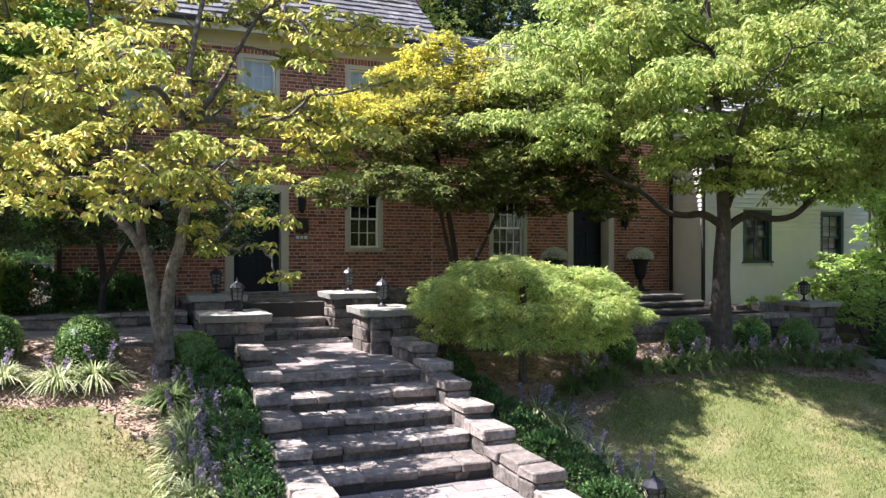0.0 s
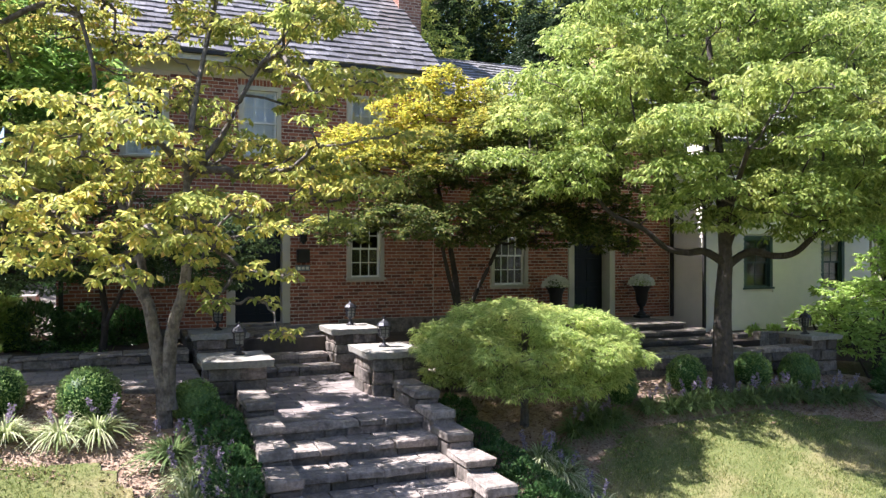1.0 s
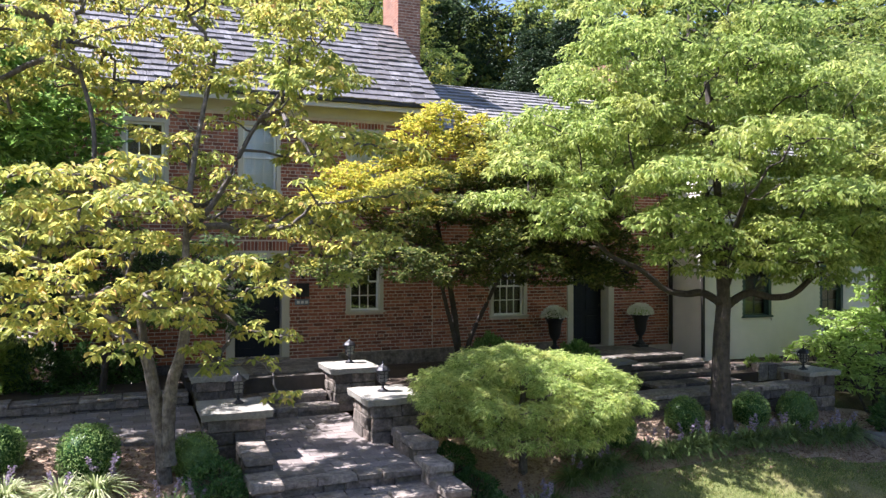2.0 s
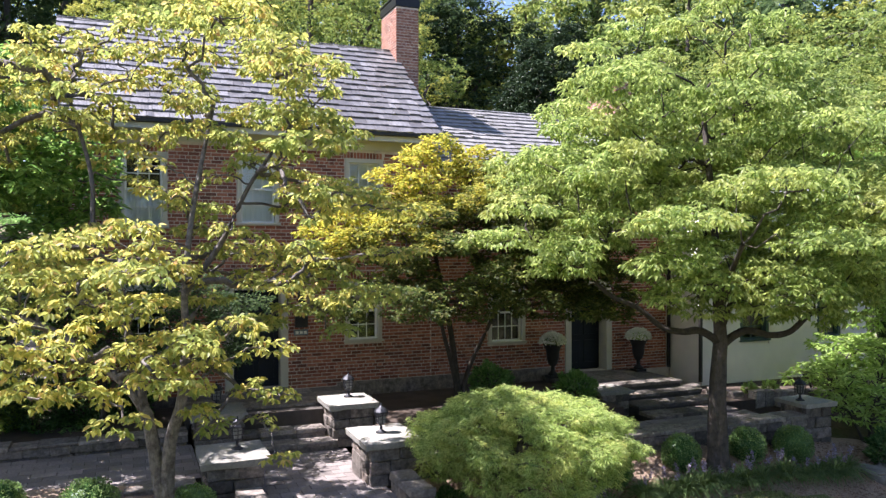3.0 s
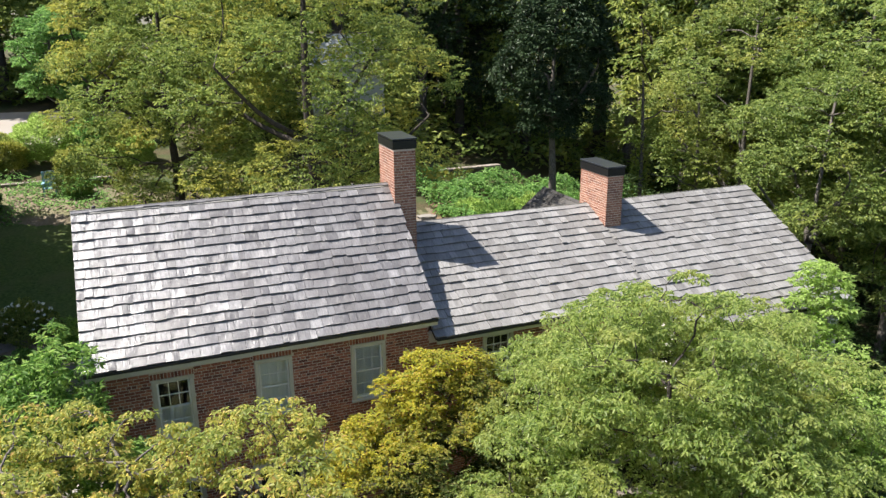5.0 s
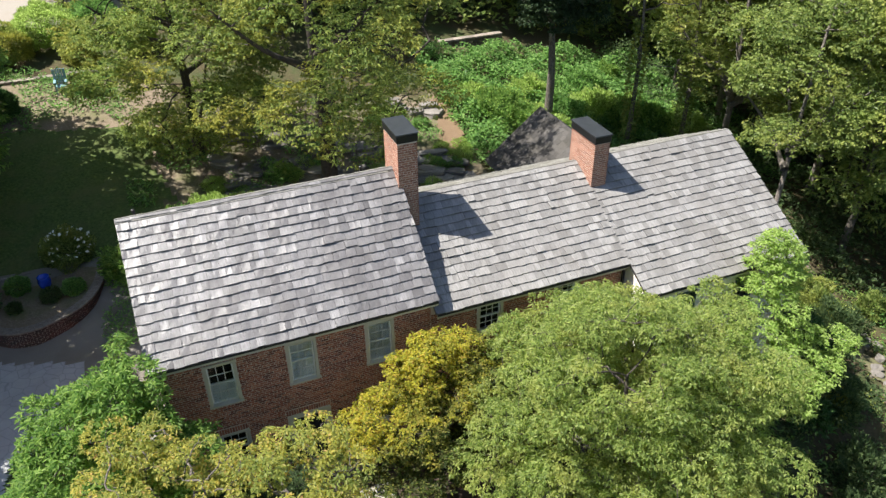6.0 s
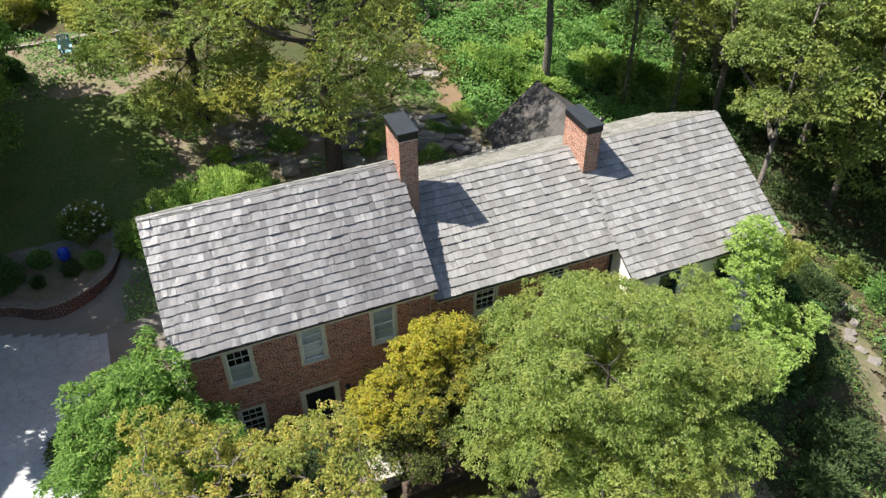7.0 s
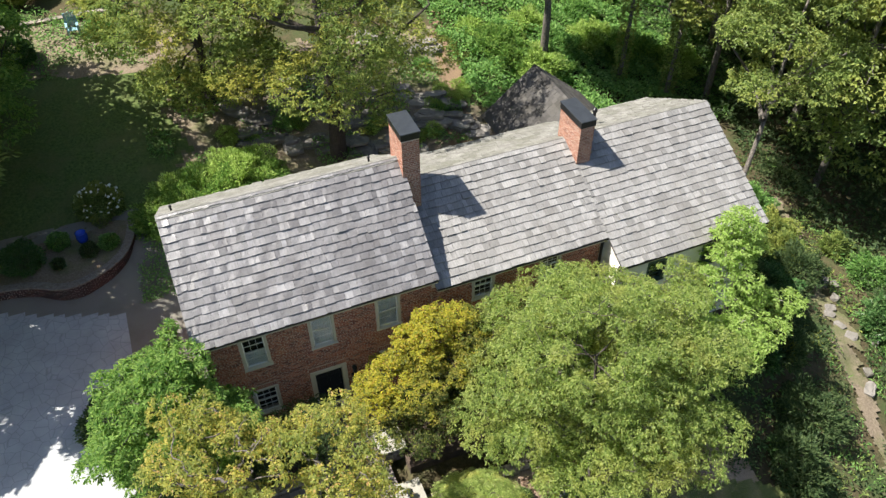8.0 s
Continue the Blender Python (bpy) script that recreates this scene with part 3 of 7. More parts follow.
part("foundation", box_bm(-7.52, -5.4, -0.03, 0.1, 0.3, 0.74, bevel=0.01), STONE, house, "grey stone foundation course")
part("foundation", box_bm(-2.2, 3.0, -0.03, 0.1, 0.3, 0.8, bevel=0.01), STONE, house, "grey stone foundation course")

# added near-black walls, one per block, to darken what the windows show
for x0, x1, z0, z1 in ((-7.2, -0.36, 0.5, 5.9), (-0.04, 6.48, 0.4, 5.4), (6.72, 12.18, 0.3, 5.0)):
    part("inner_wall", box_bm(x0, x1, 1.3, 1.4, z0, z1), ROOM_DARKNESS, house, "added near-black wall that keeps the rooms behind the windows dark")
soldier_main = [(a - 0.02, b + 0.02, d, d + 0.2) for a, b, c, d in MAIN_OPEN if d < 3]
soldier_low = [(a - 0.02, b + 0.02, d, d + 0.2) for a, b, c, d in LOW_OPEN if d < 3]
soldier_main += [(a - 0.02, b + 0.02, d, d + 0.14) for a, b, c, d in MAIN_OPEN if d > 3]
singles_main = brick_wall(main_wall, "y", (0.0, -1), brick_rows(-7.5, -0.06, 0.74, 5.72, MAIN_OPEN, 1, soldier_main), BRICK, 3, lambda u, z: u > -3.2 and z < 2.0)
singles_low = brick_wall(low_wall, "y", (0.0, -1), brick_rows(-0.06, 6.38, 0.6, 5.3, LOW_OPEN, 2, soldier_low), BRICK, 4, lambda u, z: u > 4.6 and z < 2.6)


def gable_rows(y0, y1, yr, z0, ze, zr, seed):
    rows = []
    for a, b, c, d in brick_rows(y0, y1, z0, zr, [], seed):
        top = ze + (zr - ze) * (1 - abs((a + b) / 2 - yr) / (yr - y0))
        if d < top - 0.05:
            rows.append((a, b, c, d))
    return rows


brick_wall(gable_l, "x", (-7.5, -1), gable_rows(0, 5.6, 2.8, BASE_Z, 6.0, 8.45, 5), BRICK, 5)
brick_wall(gable_r, "x", (-0.06, 1), [r for r in gable_rows(0, 5.6, 2.8, 5.0, 6.0, 8.45, 6)], BRICK, 6)

# ---- roofs ----


def slope_frame(x0, eave, ridge):
    """Origin at the eave's left end, unit vectors along, up the slope, and out of it."""
    e, r = Vector((x0, *eave)), Vector((x0, *ridge))
    up = (r - e).normalized()
    along = Vector((1, 0, 0))
    out = along.cross(up)
    if out.z < 0:
        out = -out
    return e, along, up, out, (r - e).length


def roof_deck(name, x0, x1, eave, ridge, material, label=""):
    e, along, up, out, n = slope_frame(x0, eave, ridge)
    bm = bmesh.new()
    vs = []
    for h in (-0.10, -0.02):
        vs.append([bm.verts.new(e + along * a + up * b + out * h) for a, b in ((0, 0), (x1 - x0, 0), (x1 - x0, n), (0, n))])
    bm.faces.new(vs[1])
    bm.faces.new(list(reversed(vs[0])))
    for i in range(4):
        j = (i + 1) % 4
        bm.faces.new((vs[0][i], vs[0][j], vs[1][j], vs[1][i]))
    bmesh.ops.recalc_face_normals(bm, faces=bm.faces)
    return part(name, bm, material, house, label)


def shingles(deck, x0, x1, eave, ridge, exposure, seed, material, cut=None, single_rows=0, wide=(0.13, 0.36)):
    """Rows of split shingles on a slope, butts down, each with its own width, lift and slip."""
    rnd = random.Random(seed)
    e, along, up, out, n = slope_frame(x0, eave, ridge)
    rows = int(n / exposure) + 1
    V, S = [], []
    for k in range(rows):
        a = -rnd.uniform(0, 0.1)
        while a < x1 - x0:
            w = rnd.uniform(*wide)
            a0, a1 = max(a, -0.02), min(a + w - 0.006, x1 - x0 + 0.02)
            a += w
            if a1 - a0 < 0.03:
                continue
            s0 = k * exposure - 0.03 + rnd.uniform(-0.014, 0.014) + (rnd.random() < 0.03) * rnd.uniform(0, 0.04)
            s1 = min(s0 + exposure * 1.25, n + 0.01)
            if cut and cut(x0 + (a0 + a1) / 2, s0):
                continue
            th = rnd.uniform(0.034, 0.054) + (rnd.random() < 0.04) * 0.02
            tilt = rnd.uniform(-0.008, 0.008)
            corners = []
            for aa, tt in ((a0, -tilt), (a1, tilt)):
                for ss, hh in ((s0, 0.004 + tt), (s0, th + tt), (s1, 0.0), (s1, 0.003)):
                    corners.append(e + along * aa + up * ss + out * hh)
            (S if k < single_rows and len(S) < 300 else V).append(corners)
    faces = np.array([[0, 1, 3, 2], [4, 6, 7, 5], [0, 4, 5, 1], [1, 5, 7, 3], [2, 3, 7, 6], [0, 2, 6, 4]])
    v = np.array([[tuple(c) for c in row] for row in V])
    f = (faces[None] + 8 * np.arange(len(V))[:, None, None]).reshape(-1, 4)
    array_mesh("shingling", v.reshape(-1, 3), [f], material, deck)["kind"] = "stuff"
    return S, faces


EAVE1, RIDGE1 = (-0.45, 6.08), (2.8, 8.68)
EAVE2, RIDGE2 = (-0.32, 5.5), (3.2, 7.4)
EAVE3 = (-1.36, 4.94)
BACK1 = (6.05, 6.5)
roof1 = roof_deck("roof", -7.65, 0.0, EAVE1, RIDGE1, DARK_METAL, "steep roof of weathered grey wood shingles")
roof1b = roof_deck("roof", -7.65, 0.0, BACK1, RIDGE1, DARK_METAL, "back roof slope of grey wood shingles")
roof2 = roof_deck("roof", 0.0, 6.42, EAVE2, RIDGE2, DARK_METAL, "lower roof of weathered grey wood shingles")
roof3 = roof_deck("roof", 6.42, 12.6, EAVE3, RIDGE2, DARK_METAL, "wing roof of weathered grey wood shingles")
roof2b = roof_deck("roof", 0.0, 12.6, (6.7, 5.5), RIDGE2, DARK_METAL, "back roof slope, mossy grey shingles")
roof_singles = [(roof1, *shingles(roof1, -7.65, 0.0, EAVE1, RIDGE1, 0.256, 11, SHINGLE, single_rows=9))]
shingles(roof1b, -7.65, 0.0, BACK1, RIDGE1, 0.256, 12, SHINGLE_OLD)
shingles(roof2, 0.0, 6.42, EAVE2, RIDGE2, 0.275, 13, SHINGLE_PALE)
shingles(roof3, 6.42, 12.6, EAVE3, RIDGE2, 0.275, 14, SHINGLE_PALE)
shingles(roof2b, 0.0, 12.6, (6.7, 5.5), RIDGE2, 0.275, 15, SHINGLE_OLD)
# ridge boards
for x0, x1, (y, z) in ((-7.68, -0.12, RIDGE1), (0.45, 6.4, RIDGE2), (6.95, 12.62, RIDGE2)):
    bm = bmesh.new()
    box(bm, x0, x1, y - 0.13, y + 0.012, z - 0.012, z + 0.016)
    for v in bm.verts:
        v.co.z -= max(0.0, y - v.co.y) * 0.62
    part("ridge_board", bm, SHINGLE_OLD, house, "weathered ridge board")
    bm = bmesh.new()
    box(bm, x0, x1, y - 0.012, y + 0.15, z - 0.014, z + 0.014)
    for v in bm.verts:
        v.co.z -= max(0.0, v.co.y - y) * 0.62
    part("ridge_board", bm, SHINGLE_OLD, house, "weathered ridge board")

# eaves: frieze, soffit, fascia and dark gutter
def eave_trim(x0, x1, ey, ez, wall_y, frieze):
    part("frieze_board", box_bm(x0 + 0.15, x1 - 0.05, wall_y - 0.035, wall_y - 0.002, ez - 0.12 - frieze, ez - 0.12, bevel=0.004), TRIM, house, "pale green-grey painted frieze board")
    part("soffit", box_bm(x0 + 0.05, x1, ey + 0.05, wall_y, ez - 0.12, ez - 0.09), TRIM, house)
    part("fascia", box_bm(x0 + 0.02, x1, ey + 0.02, ey + 0.05, ez - 0.2, ez - 0.02), TRIM, house)
    part("gutter", box_bm(x0, x1, ey - 0.05, ey + 0.018, ez - 0.09, ez - 0.02, bevel=0.015), DARK_METAL, house, "dark metal gutter")


eave_trim(-7.65, 0.0, *EAVE1, 0.0, 0.24)
eave_trim(0.02, 6.4, *EAVE2, 0.0, 0.14)
eave_trim(6.42, 12.6, *EAVE3, -1.15, 0.12)


def rake_board(x, eave, ridge, material):
    e, along, up, out, n = slope_frame(x, eave, ridge)
    bm = bmesh.new()
    vs = [[bm.verts.new(e + along * a + up * b + out * h) for b, h in ((0, -0.24), (n, -0.24), (n, -0.09), (0, -0.09))] for a in (0, 0.04)]
    bm.faces.new(vs[0])
    bm.faces.new(vs[1])
    for i in range(4):
        j = (i + 1) % 4
        bm.faces.new((vs[0][i], vs[0][j], vs[1][j], vs[1][i]))
    bmesh.ops.recalc_face_normals(bm, faces=bm.faces)
    part("rake_board", bm, material, house)


for x in (-7.62, -0.05):
    rake_board(x, EAVE1, RIDGE1, TRIM)
rake_board(12.54, EAVE3, RIDGE2, SIDING)


# chimneys
def chimney(x0, x1, y0, y1, z0, z1, seed):
    bm = box_bm(x0, x1, y0, y1, z0, z1)
    ch = part("chimney", bm, MORTAR, house, "red brick chimney with a black metal cap")
    for plane, value, sign, a, b in (("y", y0, -1, x0, x1), ("y", y1, 1, x0, x1), ("x", x0, -1, y0, y1), ("x", x1, 1, y0, y1)):
        brick_wall(ch, plane, (value, sign), brick_rows(a - 0.006, b + 0.006, z0, z1, [], seed), CHIMNEY_BRICK, seed)
    part("cap", box_bm(x0 - 0.03, x1 + 0.03, y0 - 0.03, y1 + 0.03, z1 - 0.02, z1 + 0.2, bevel=0.012), BLACK_METAL, ch, "black metal chimney cap")
    bm = box_bm(x0 - 0.05, x1 + 0.05, y0 - 0.05, y1 + 0.05, z1 + 0.22, z1 + 0.26, bevel=0.01)
    bmesh.ops.recalc_face_normals(bm, faces=bm.faces)
    part("cap_lid", bm, LID_METAL, ch, "grey metal lid of the cap")
    for sx in (x0 + 0.05, x1 - 0.05):
        for sy in (y0 + 0.08, y1 - 0.08):
            part("lid_post", box_bm(sx - 0.015, sx + 0.015, sy - 0.015, sy + 0.015, z1 + 0.19, z1 + 0.225), BLACK_METAL, ch)
    return ch


chimney(-0.1, 0.48, 2.22, 3.4, 6.6, 9.66, 21)
chimney(6.4, 6.93, 2.2, 3.62, 6.6, 8.42, 22)
bm = bmesh.new()
lathe(bm, (8.2, 4.1, 6.7), [(0.06, 0), (0.06, 0.8), (0.1, 0.8), (0.1, 0.92), (0.03, 0.98)], 12)
part("vent_pipe", bm, BLACK_METAL, house, "black metal roof vent pipe")
for x, y, z in ((-7.2, 3.2, 8.3), (-0.9, 3.3, 8.25)):
    bm = bmesh.new()
    lathe(bm, (x, y, z), [(0.035, 0), (0.035, 0.3), (0.05, 0.3), (0.05, 0.36), (0.02, 0.38)], 8)
    part("vent_pipe", bm, BLACK_METAL, house, "short roof vent pipe")


# windows and doors
def window(o, y, frame_mat, sash_mat, curtain, wide=3, high=2, shade=1.0):
    x0, x1, z0, z1 = o
    bm = bmesh.new()
    w = 0.09
    for bx in ((x0, x1, z1 - w, z1), (x0, x0 + w, z0 + 0.05, z1 - w), (x1 - w, x1, z0 + 0.05, z1 - w)):
        box(bm, bx[0], bx[1], y - 0.03, y + 0.1, bx[2], bx[3], bevel=0.006)
    win = part("window", bm, frame_mat, house, "sash window in a painted wooden casing")
    part("sill", box_bm(x0 - 0.03, x1 + 0.03, y - 0.07, y + 0.1, z0, z0 + 0.05, bevel=0.008), frame_mat, win)
    zm = (z0 + z1) / 2
    for k, (a, b, yy) in enumerate(((z0 + 0.05, zm + 0.02, y + 0.075), (zm - 0.02, z1 - w, y + 0.04))):
        bm = bmesh.new()
        i0, i1 = x0 + w, x1 - w
        for bx in ((i0, i1, a, a + 0.04), (i0, i1, b - 0.04, b), (i0, i0 + 0.04, a + 0.04, b - 0.04), (i1 - 0.04, i1, a + 0.04, b - 0.04)):
            box(bm, bx[0], bx[1], yy, yy + 0.032, bx[2], bx[3])
        for i in range(1, wide):
            xx = i0 + 0.04 + (i1 - i0 - 0.08) * i / wide
            box(bm, xx - 0.009, xx + 0.009, yy + 0.004, yy + 0.028, a + 0.04, b - 0.04)
        for i in range(1, high):
            zz = a + 0.04 + (b - a - 0.08) * i / high
            box(bm, i0 + 0.04, i1 - 0.04, yy + 0.003, yy + 0.029, zz - 0.009, zz + 0.009)
        part("sash", bm, sash_mat, win)
        pane = part("pane", box_bm(i0 + 0.03, i1 - 0.03, yy + 0.013, yy + 0.018, a + 0.03, b - 0.03), GLASS, win)
        pane.visible_shadow = False
    if curtain:
        bm = bmesh.new()
        zt = z0 + 0.05 + (z1 - w - z0 - 0.05) * shade
        n = 26
        i0, i1 = x0 + w, x1 - w
        cols = []
        for i in range(n + 1):
            xx = i0 + (i1 - i0) * i / n
            yy = y + 0.122 + 0.003 * math.sin(i * 1.3) + 0.002 * math.sin(i * 2.9)
            cols.append((bm.verts.new((xx, yy, z0 + 0.06)), bm.verts.new((xx, yy, zt))))
        for (a, b), (c, d) in zip(cols, cols[1:]):
            bm.faces.new((a, c, d, b))
        bmesh.ops.solidify(bm, geom=list(bm.faces), thickness=0.004)
        part("curtain", bm, CURTAIN, win, "pale closed curtain")
    return win


for i, o in enumerate(MAIN_OPEN):
    if i != 3:
        window(o, 0.0, TRIM, WHITE_PAINT, i < 3, 3, 2, shade=0.52 if i == 0 else 1.0)
for i, o in enumerate(LOW_OPEN):
    if i != 1:
        window(o, 0.0, TRIM, WHITE_PAINT, False, 4 if i == 0 else 3, 3 if i == 2 else 2)
for o in WING_OPEN:
    window(o, -1.15, GREEN_TRIM, GREEN_TRIM, False, 2, 2)


def door(o, y, recess, knocker):
    x0, x1, z0, z1 = o
    w = 0.16
    bm = bmesh.new()
    for bx in ((x0, x1, z1 - w, z1), (x0, x0 + w, z0, z1 - w), (x1 - w, x1, z0, z1 - w)):
        box(bm, bx[0], bx[1], y - 0.035, y + 0.28 + recess, bx[2], bx[3], bevel=0.006)
    d = part("door", bm, TRIM, house, "dark navy panelled door in a pale painted casing")
    part("threshold", box_bm(x0, x1, y - 0.09, y + 0.28, z0 - 0.07, z0 - 0.002, bevel=0.01), CAP_STONE, d)
    yy = y + 0.2 + recess
    i0, i1, a, b = x0 + w, x1 - w, z0 + 0.02, z1 - w
    bm = bmesh.new()
    box(bm, i0, i1, yy, yy + 0.045, a, b)
    cx, cw = (i0 + i1) / 2, (i1 - i0)
    for u0, u1 in ((i0 + 0.1, cx - 0.05), (cx + 0.05, i1 - 0.1)):
        for c, e in ((a + 0.16, a + 0.7), (a + 0.84, a + 1.4), (a + 1.5, b - 0.12)):
            box(bm, u0, u1, yy - 0.012, yy + 0.01, c, e, bevel=0.01)
    part("door_leaf", bm, DOOR_PAINT, d, "dark navy panelled door leaf")
    bm = bmesh.new()
    bmesh.ops.create_uvsphere(bm, u_segments=10, v_segments=8, radius=0.032, matrix=Matrix.Translation((i1 - 0.07, yy - 0.05, a + 0.95)))
    part("door_knob", bm, LAMP_METAL, d, smooth=True)
    if knocker:
        bm = bmesh.new()
        for k in range(16):
            t0, t1 = 2 * math.pi * k / 16, 2 * math.pi * (k + 1) / 16
            for r0, r1 in ((0.05, 0.075),):
                vs = [bm.verts.new((cx + r * math.cos(t), yy - 0.02, b - 0.32 + r * math.sin(t))) for t, r in ((t0, r0), (t0, r1), (t1, r1), (t1, r0))]
                bm.faces.new(vs)
        bmesh.ops.solidify(bm, geom=list(bm.faces), thickness=0.012)
        part("door_knocker", bm, WHITE_PAINT, d, "pale ring door knocker")
    return d


door(MAIN_OPEN[3], 0.0, 0.0, False)
door(LOW_OPEN[1], 0.0, 0.1, True)

# clapboard wing
wing = add_wall("wing_wall", wall_cells(6.5, 12.4, 0.2, 4.85, WING_OPEN), -1.15, -0.95, SIDING, "cream clapboard wing wall")
side_bm = box_bm(6.5, 6.7, -0.95, 0.0, 0.2, 5.0)
for v in side_bm.verts:
    if v.co.z > 4.0:
        v.co.z = 4.86 + 0.545 * (v.co.y + 0.95)
side = part("wing_side_wall", side_bm, SIDING, house, "cream clapboard side wall of the wing")
gable_wall(12.2, 12.4, -0.95, 5.9, 3.2, -1.2, 4.8, 7.2, SIDING, "cream gable wall of the wing")
part("wing_foundation", box_bm(6.48, 12.42, -1.13, -0.9, -0.8, 0.32), STONE, house)
for cx in (6.48, 12.34):
    part("corner_board", box_bm(cx, cx + 0.1, -1.19, -1.152, 0.3, 4.8, bevel=0.004), SIDING, house)


def downspout(x, y, z0, z1):
    part("downspout", box_bm(x - 0.04, x + 0.04, y - 0.07, y - 0.005, z0, z1, bevel=0.012), DARK_METAL, house, "dark metal downspout")


downspout(6.43, -1.16, 0.4, 4.85)
downspout(6.41, -0.02, 0.6, 5.4)
downspout(-7.42, -0.03, 0.4, 5.9)

BOARD = 0.112
BOARD_MESH = {}


def clapboard(parent, a, b, z, y, along_x=True):
    """One lapped board: a wedge, thick below."""
    key = along_x
    if key not in BOARD_MESH:
        bm = bmesh.new()
        if along_x:
            pts = [(0, 0), (-0.045, 0), (-0.004, 1), (0, 1)]
            f0 = [bm.verts.new((0, p, q * (BOARD + 0.02))) for p, q in pts]
            f1 = [bm.verts.new((1, p, q * (BOARD + 0.02))) for p, q in pts]
        else:
            pts = [(0, 0), (-0.045, 0), (-0.004, 1), (0, 1)]
            f0 = [bm.verts.new((p, 0, q * (BOARD + 0.02))) for p, q in pts]
            f1 = [bm.verts.new((p, 1, q * (BOARD + 0.02))) for p, q in pts]
        bm.faces.new(f0)
        bm.faces.new(f1)
        for i in range(4):
            j = (i + 1) % 4
            bm.faces.new((f0[i], f0[j], f1[j], f1[i]))
        bmesh.ops.recalc_face_normals(bm, faces=bm.faces)
        me = bpy.data.meshes.new("clapboard")
        bm.to_mesh(me)
        bm.free()
        me.materials.append(SIDING)
        BOARD_MESH[key] = me
    ob = new("clapboard", BOARD_MESH[key])
    ob.parent = parent
    if along_x:
        ob.location = Vector((a, y, z)) - origin_of(parent)
        ob.scale = (b - a, 1, 1)
    else:
        ob.location = Vector((y, a, z)) - origin_of(parent)
        ob.scale = (1, b - a, 1)


z = 0.32
while z < 4.72:
    spans = [(6.58, 12.34)]
    for a, b, c, d in WING_OPEN:
        if z + BOARD > c - 0.01 and z < d:
            spans = [s for p, q in spans for s in ((p, min(q, a)), (max(p, b), q)) if s[1] - s[0] > 0.02]
    for p, q in spans:
        clapboard(wing, p, q, z, -1.15)
    clapboard(side, -1.15, -0.02, z, 6.5, False)
    z += BOARD

# wall lamp, plaque and mail box by the doors
def wall_lantern(x, z):
    t = thing("wall_lantern", (x, -0.02, z), "black metal wall lantern beside a door", "wall lamp")
    part("back_plate", box_bm(x - 0.05, x + 0.05, -0.03, -0.01, z - 0.12, z + 0.14, bevel=0.006), BLACK_METAL, t)
    bm = bmesh.new()
    lathe(bm, (x, -0.13, z - 0.12), [(0.02, -0.05), (0.05, 0), (0.075, 0.02), (0.085, 0.25), (0.1, 0.26), (0.05, 0.33), (0.015, 0.37)], 6)
    part("lantern_body", bm, BLACK_METAL, t)
    part("arm", box_bm(x - 0.01, x + 0.01, -0.12, -0.03, z + 0.1, z + 0.12), BLACK_METAL, t)


wall_lantern(4.97, 2.32)
wall_lantern(-2.98, 2.55)
plaque = thing("mail_box", (-2.98, -0.02, 2.05), "dark metal mail box on the brick wall beside the door", "mail box")
part("box", box_bm(-3.1, -2.84, -0.11, -0.01, 2.0, 2.28, bevel=0.01), BLACK_METAL, plaque)
sign = thing("house_sign", (-2.95, -0.02, 1.85), "small grey-blue sign plate with pale bars on brick", "sign")
part("plate", box_bm(-3.12, -2.82, -0.03, -0.01, 1.83, 1.95, bevel=0.004), plain_mat("sign_blue_grey", (0.16, 0.2, 0.24), 0.5), sign)
for i in range(3):
    part("bar", box_bm(-3.08 + i * 0.085, -3.02 + i * 0.085, -0.034, -0.029, 1.86, 1.92), WHITE_PAINT, sign)

# ---- stonework: stairs, walls, piers, terraces ----
R3 = random.Random(33)


def stone_face(parent, axis, value, sign, a0, a1, z0, z1, rnd, course=0.17, long=0.36, depth=0.1, name="stone", material=None):
    """Courses of separate blocks on one face of a wall."""
    n = max(1, round((z1 - z0) / course))
    h = (z1 - z0) / n
    for k in range(n):
        for p, q in split(a0, a1, long, rnd):
            lo, hi = sorted((value - sign * depth, value + sign * rnd.uniform(0.005, 0.03)))
            bx = (p + 0.005, q - 0.005, lo, hi) if axis == "y" else (lo, hi, p + 0.005, q - 0.005)
            stone_piece(name, material or STONE, parent, *bx, z0 + k * h + 0.004, z0 + (k + 1) * h - 0.004, rnd)


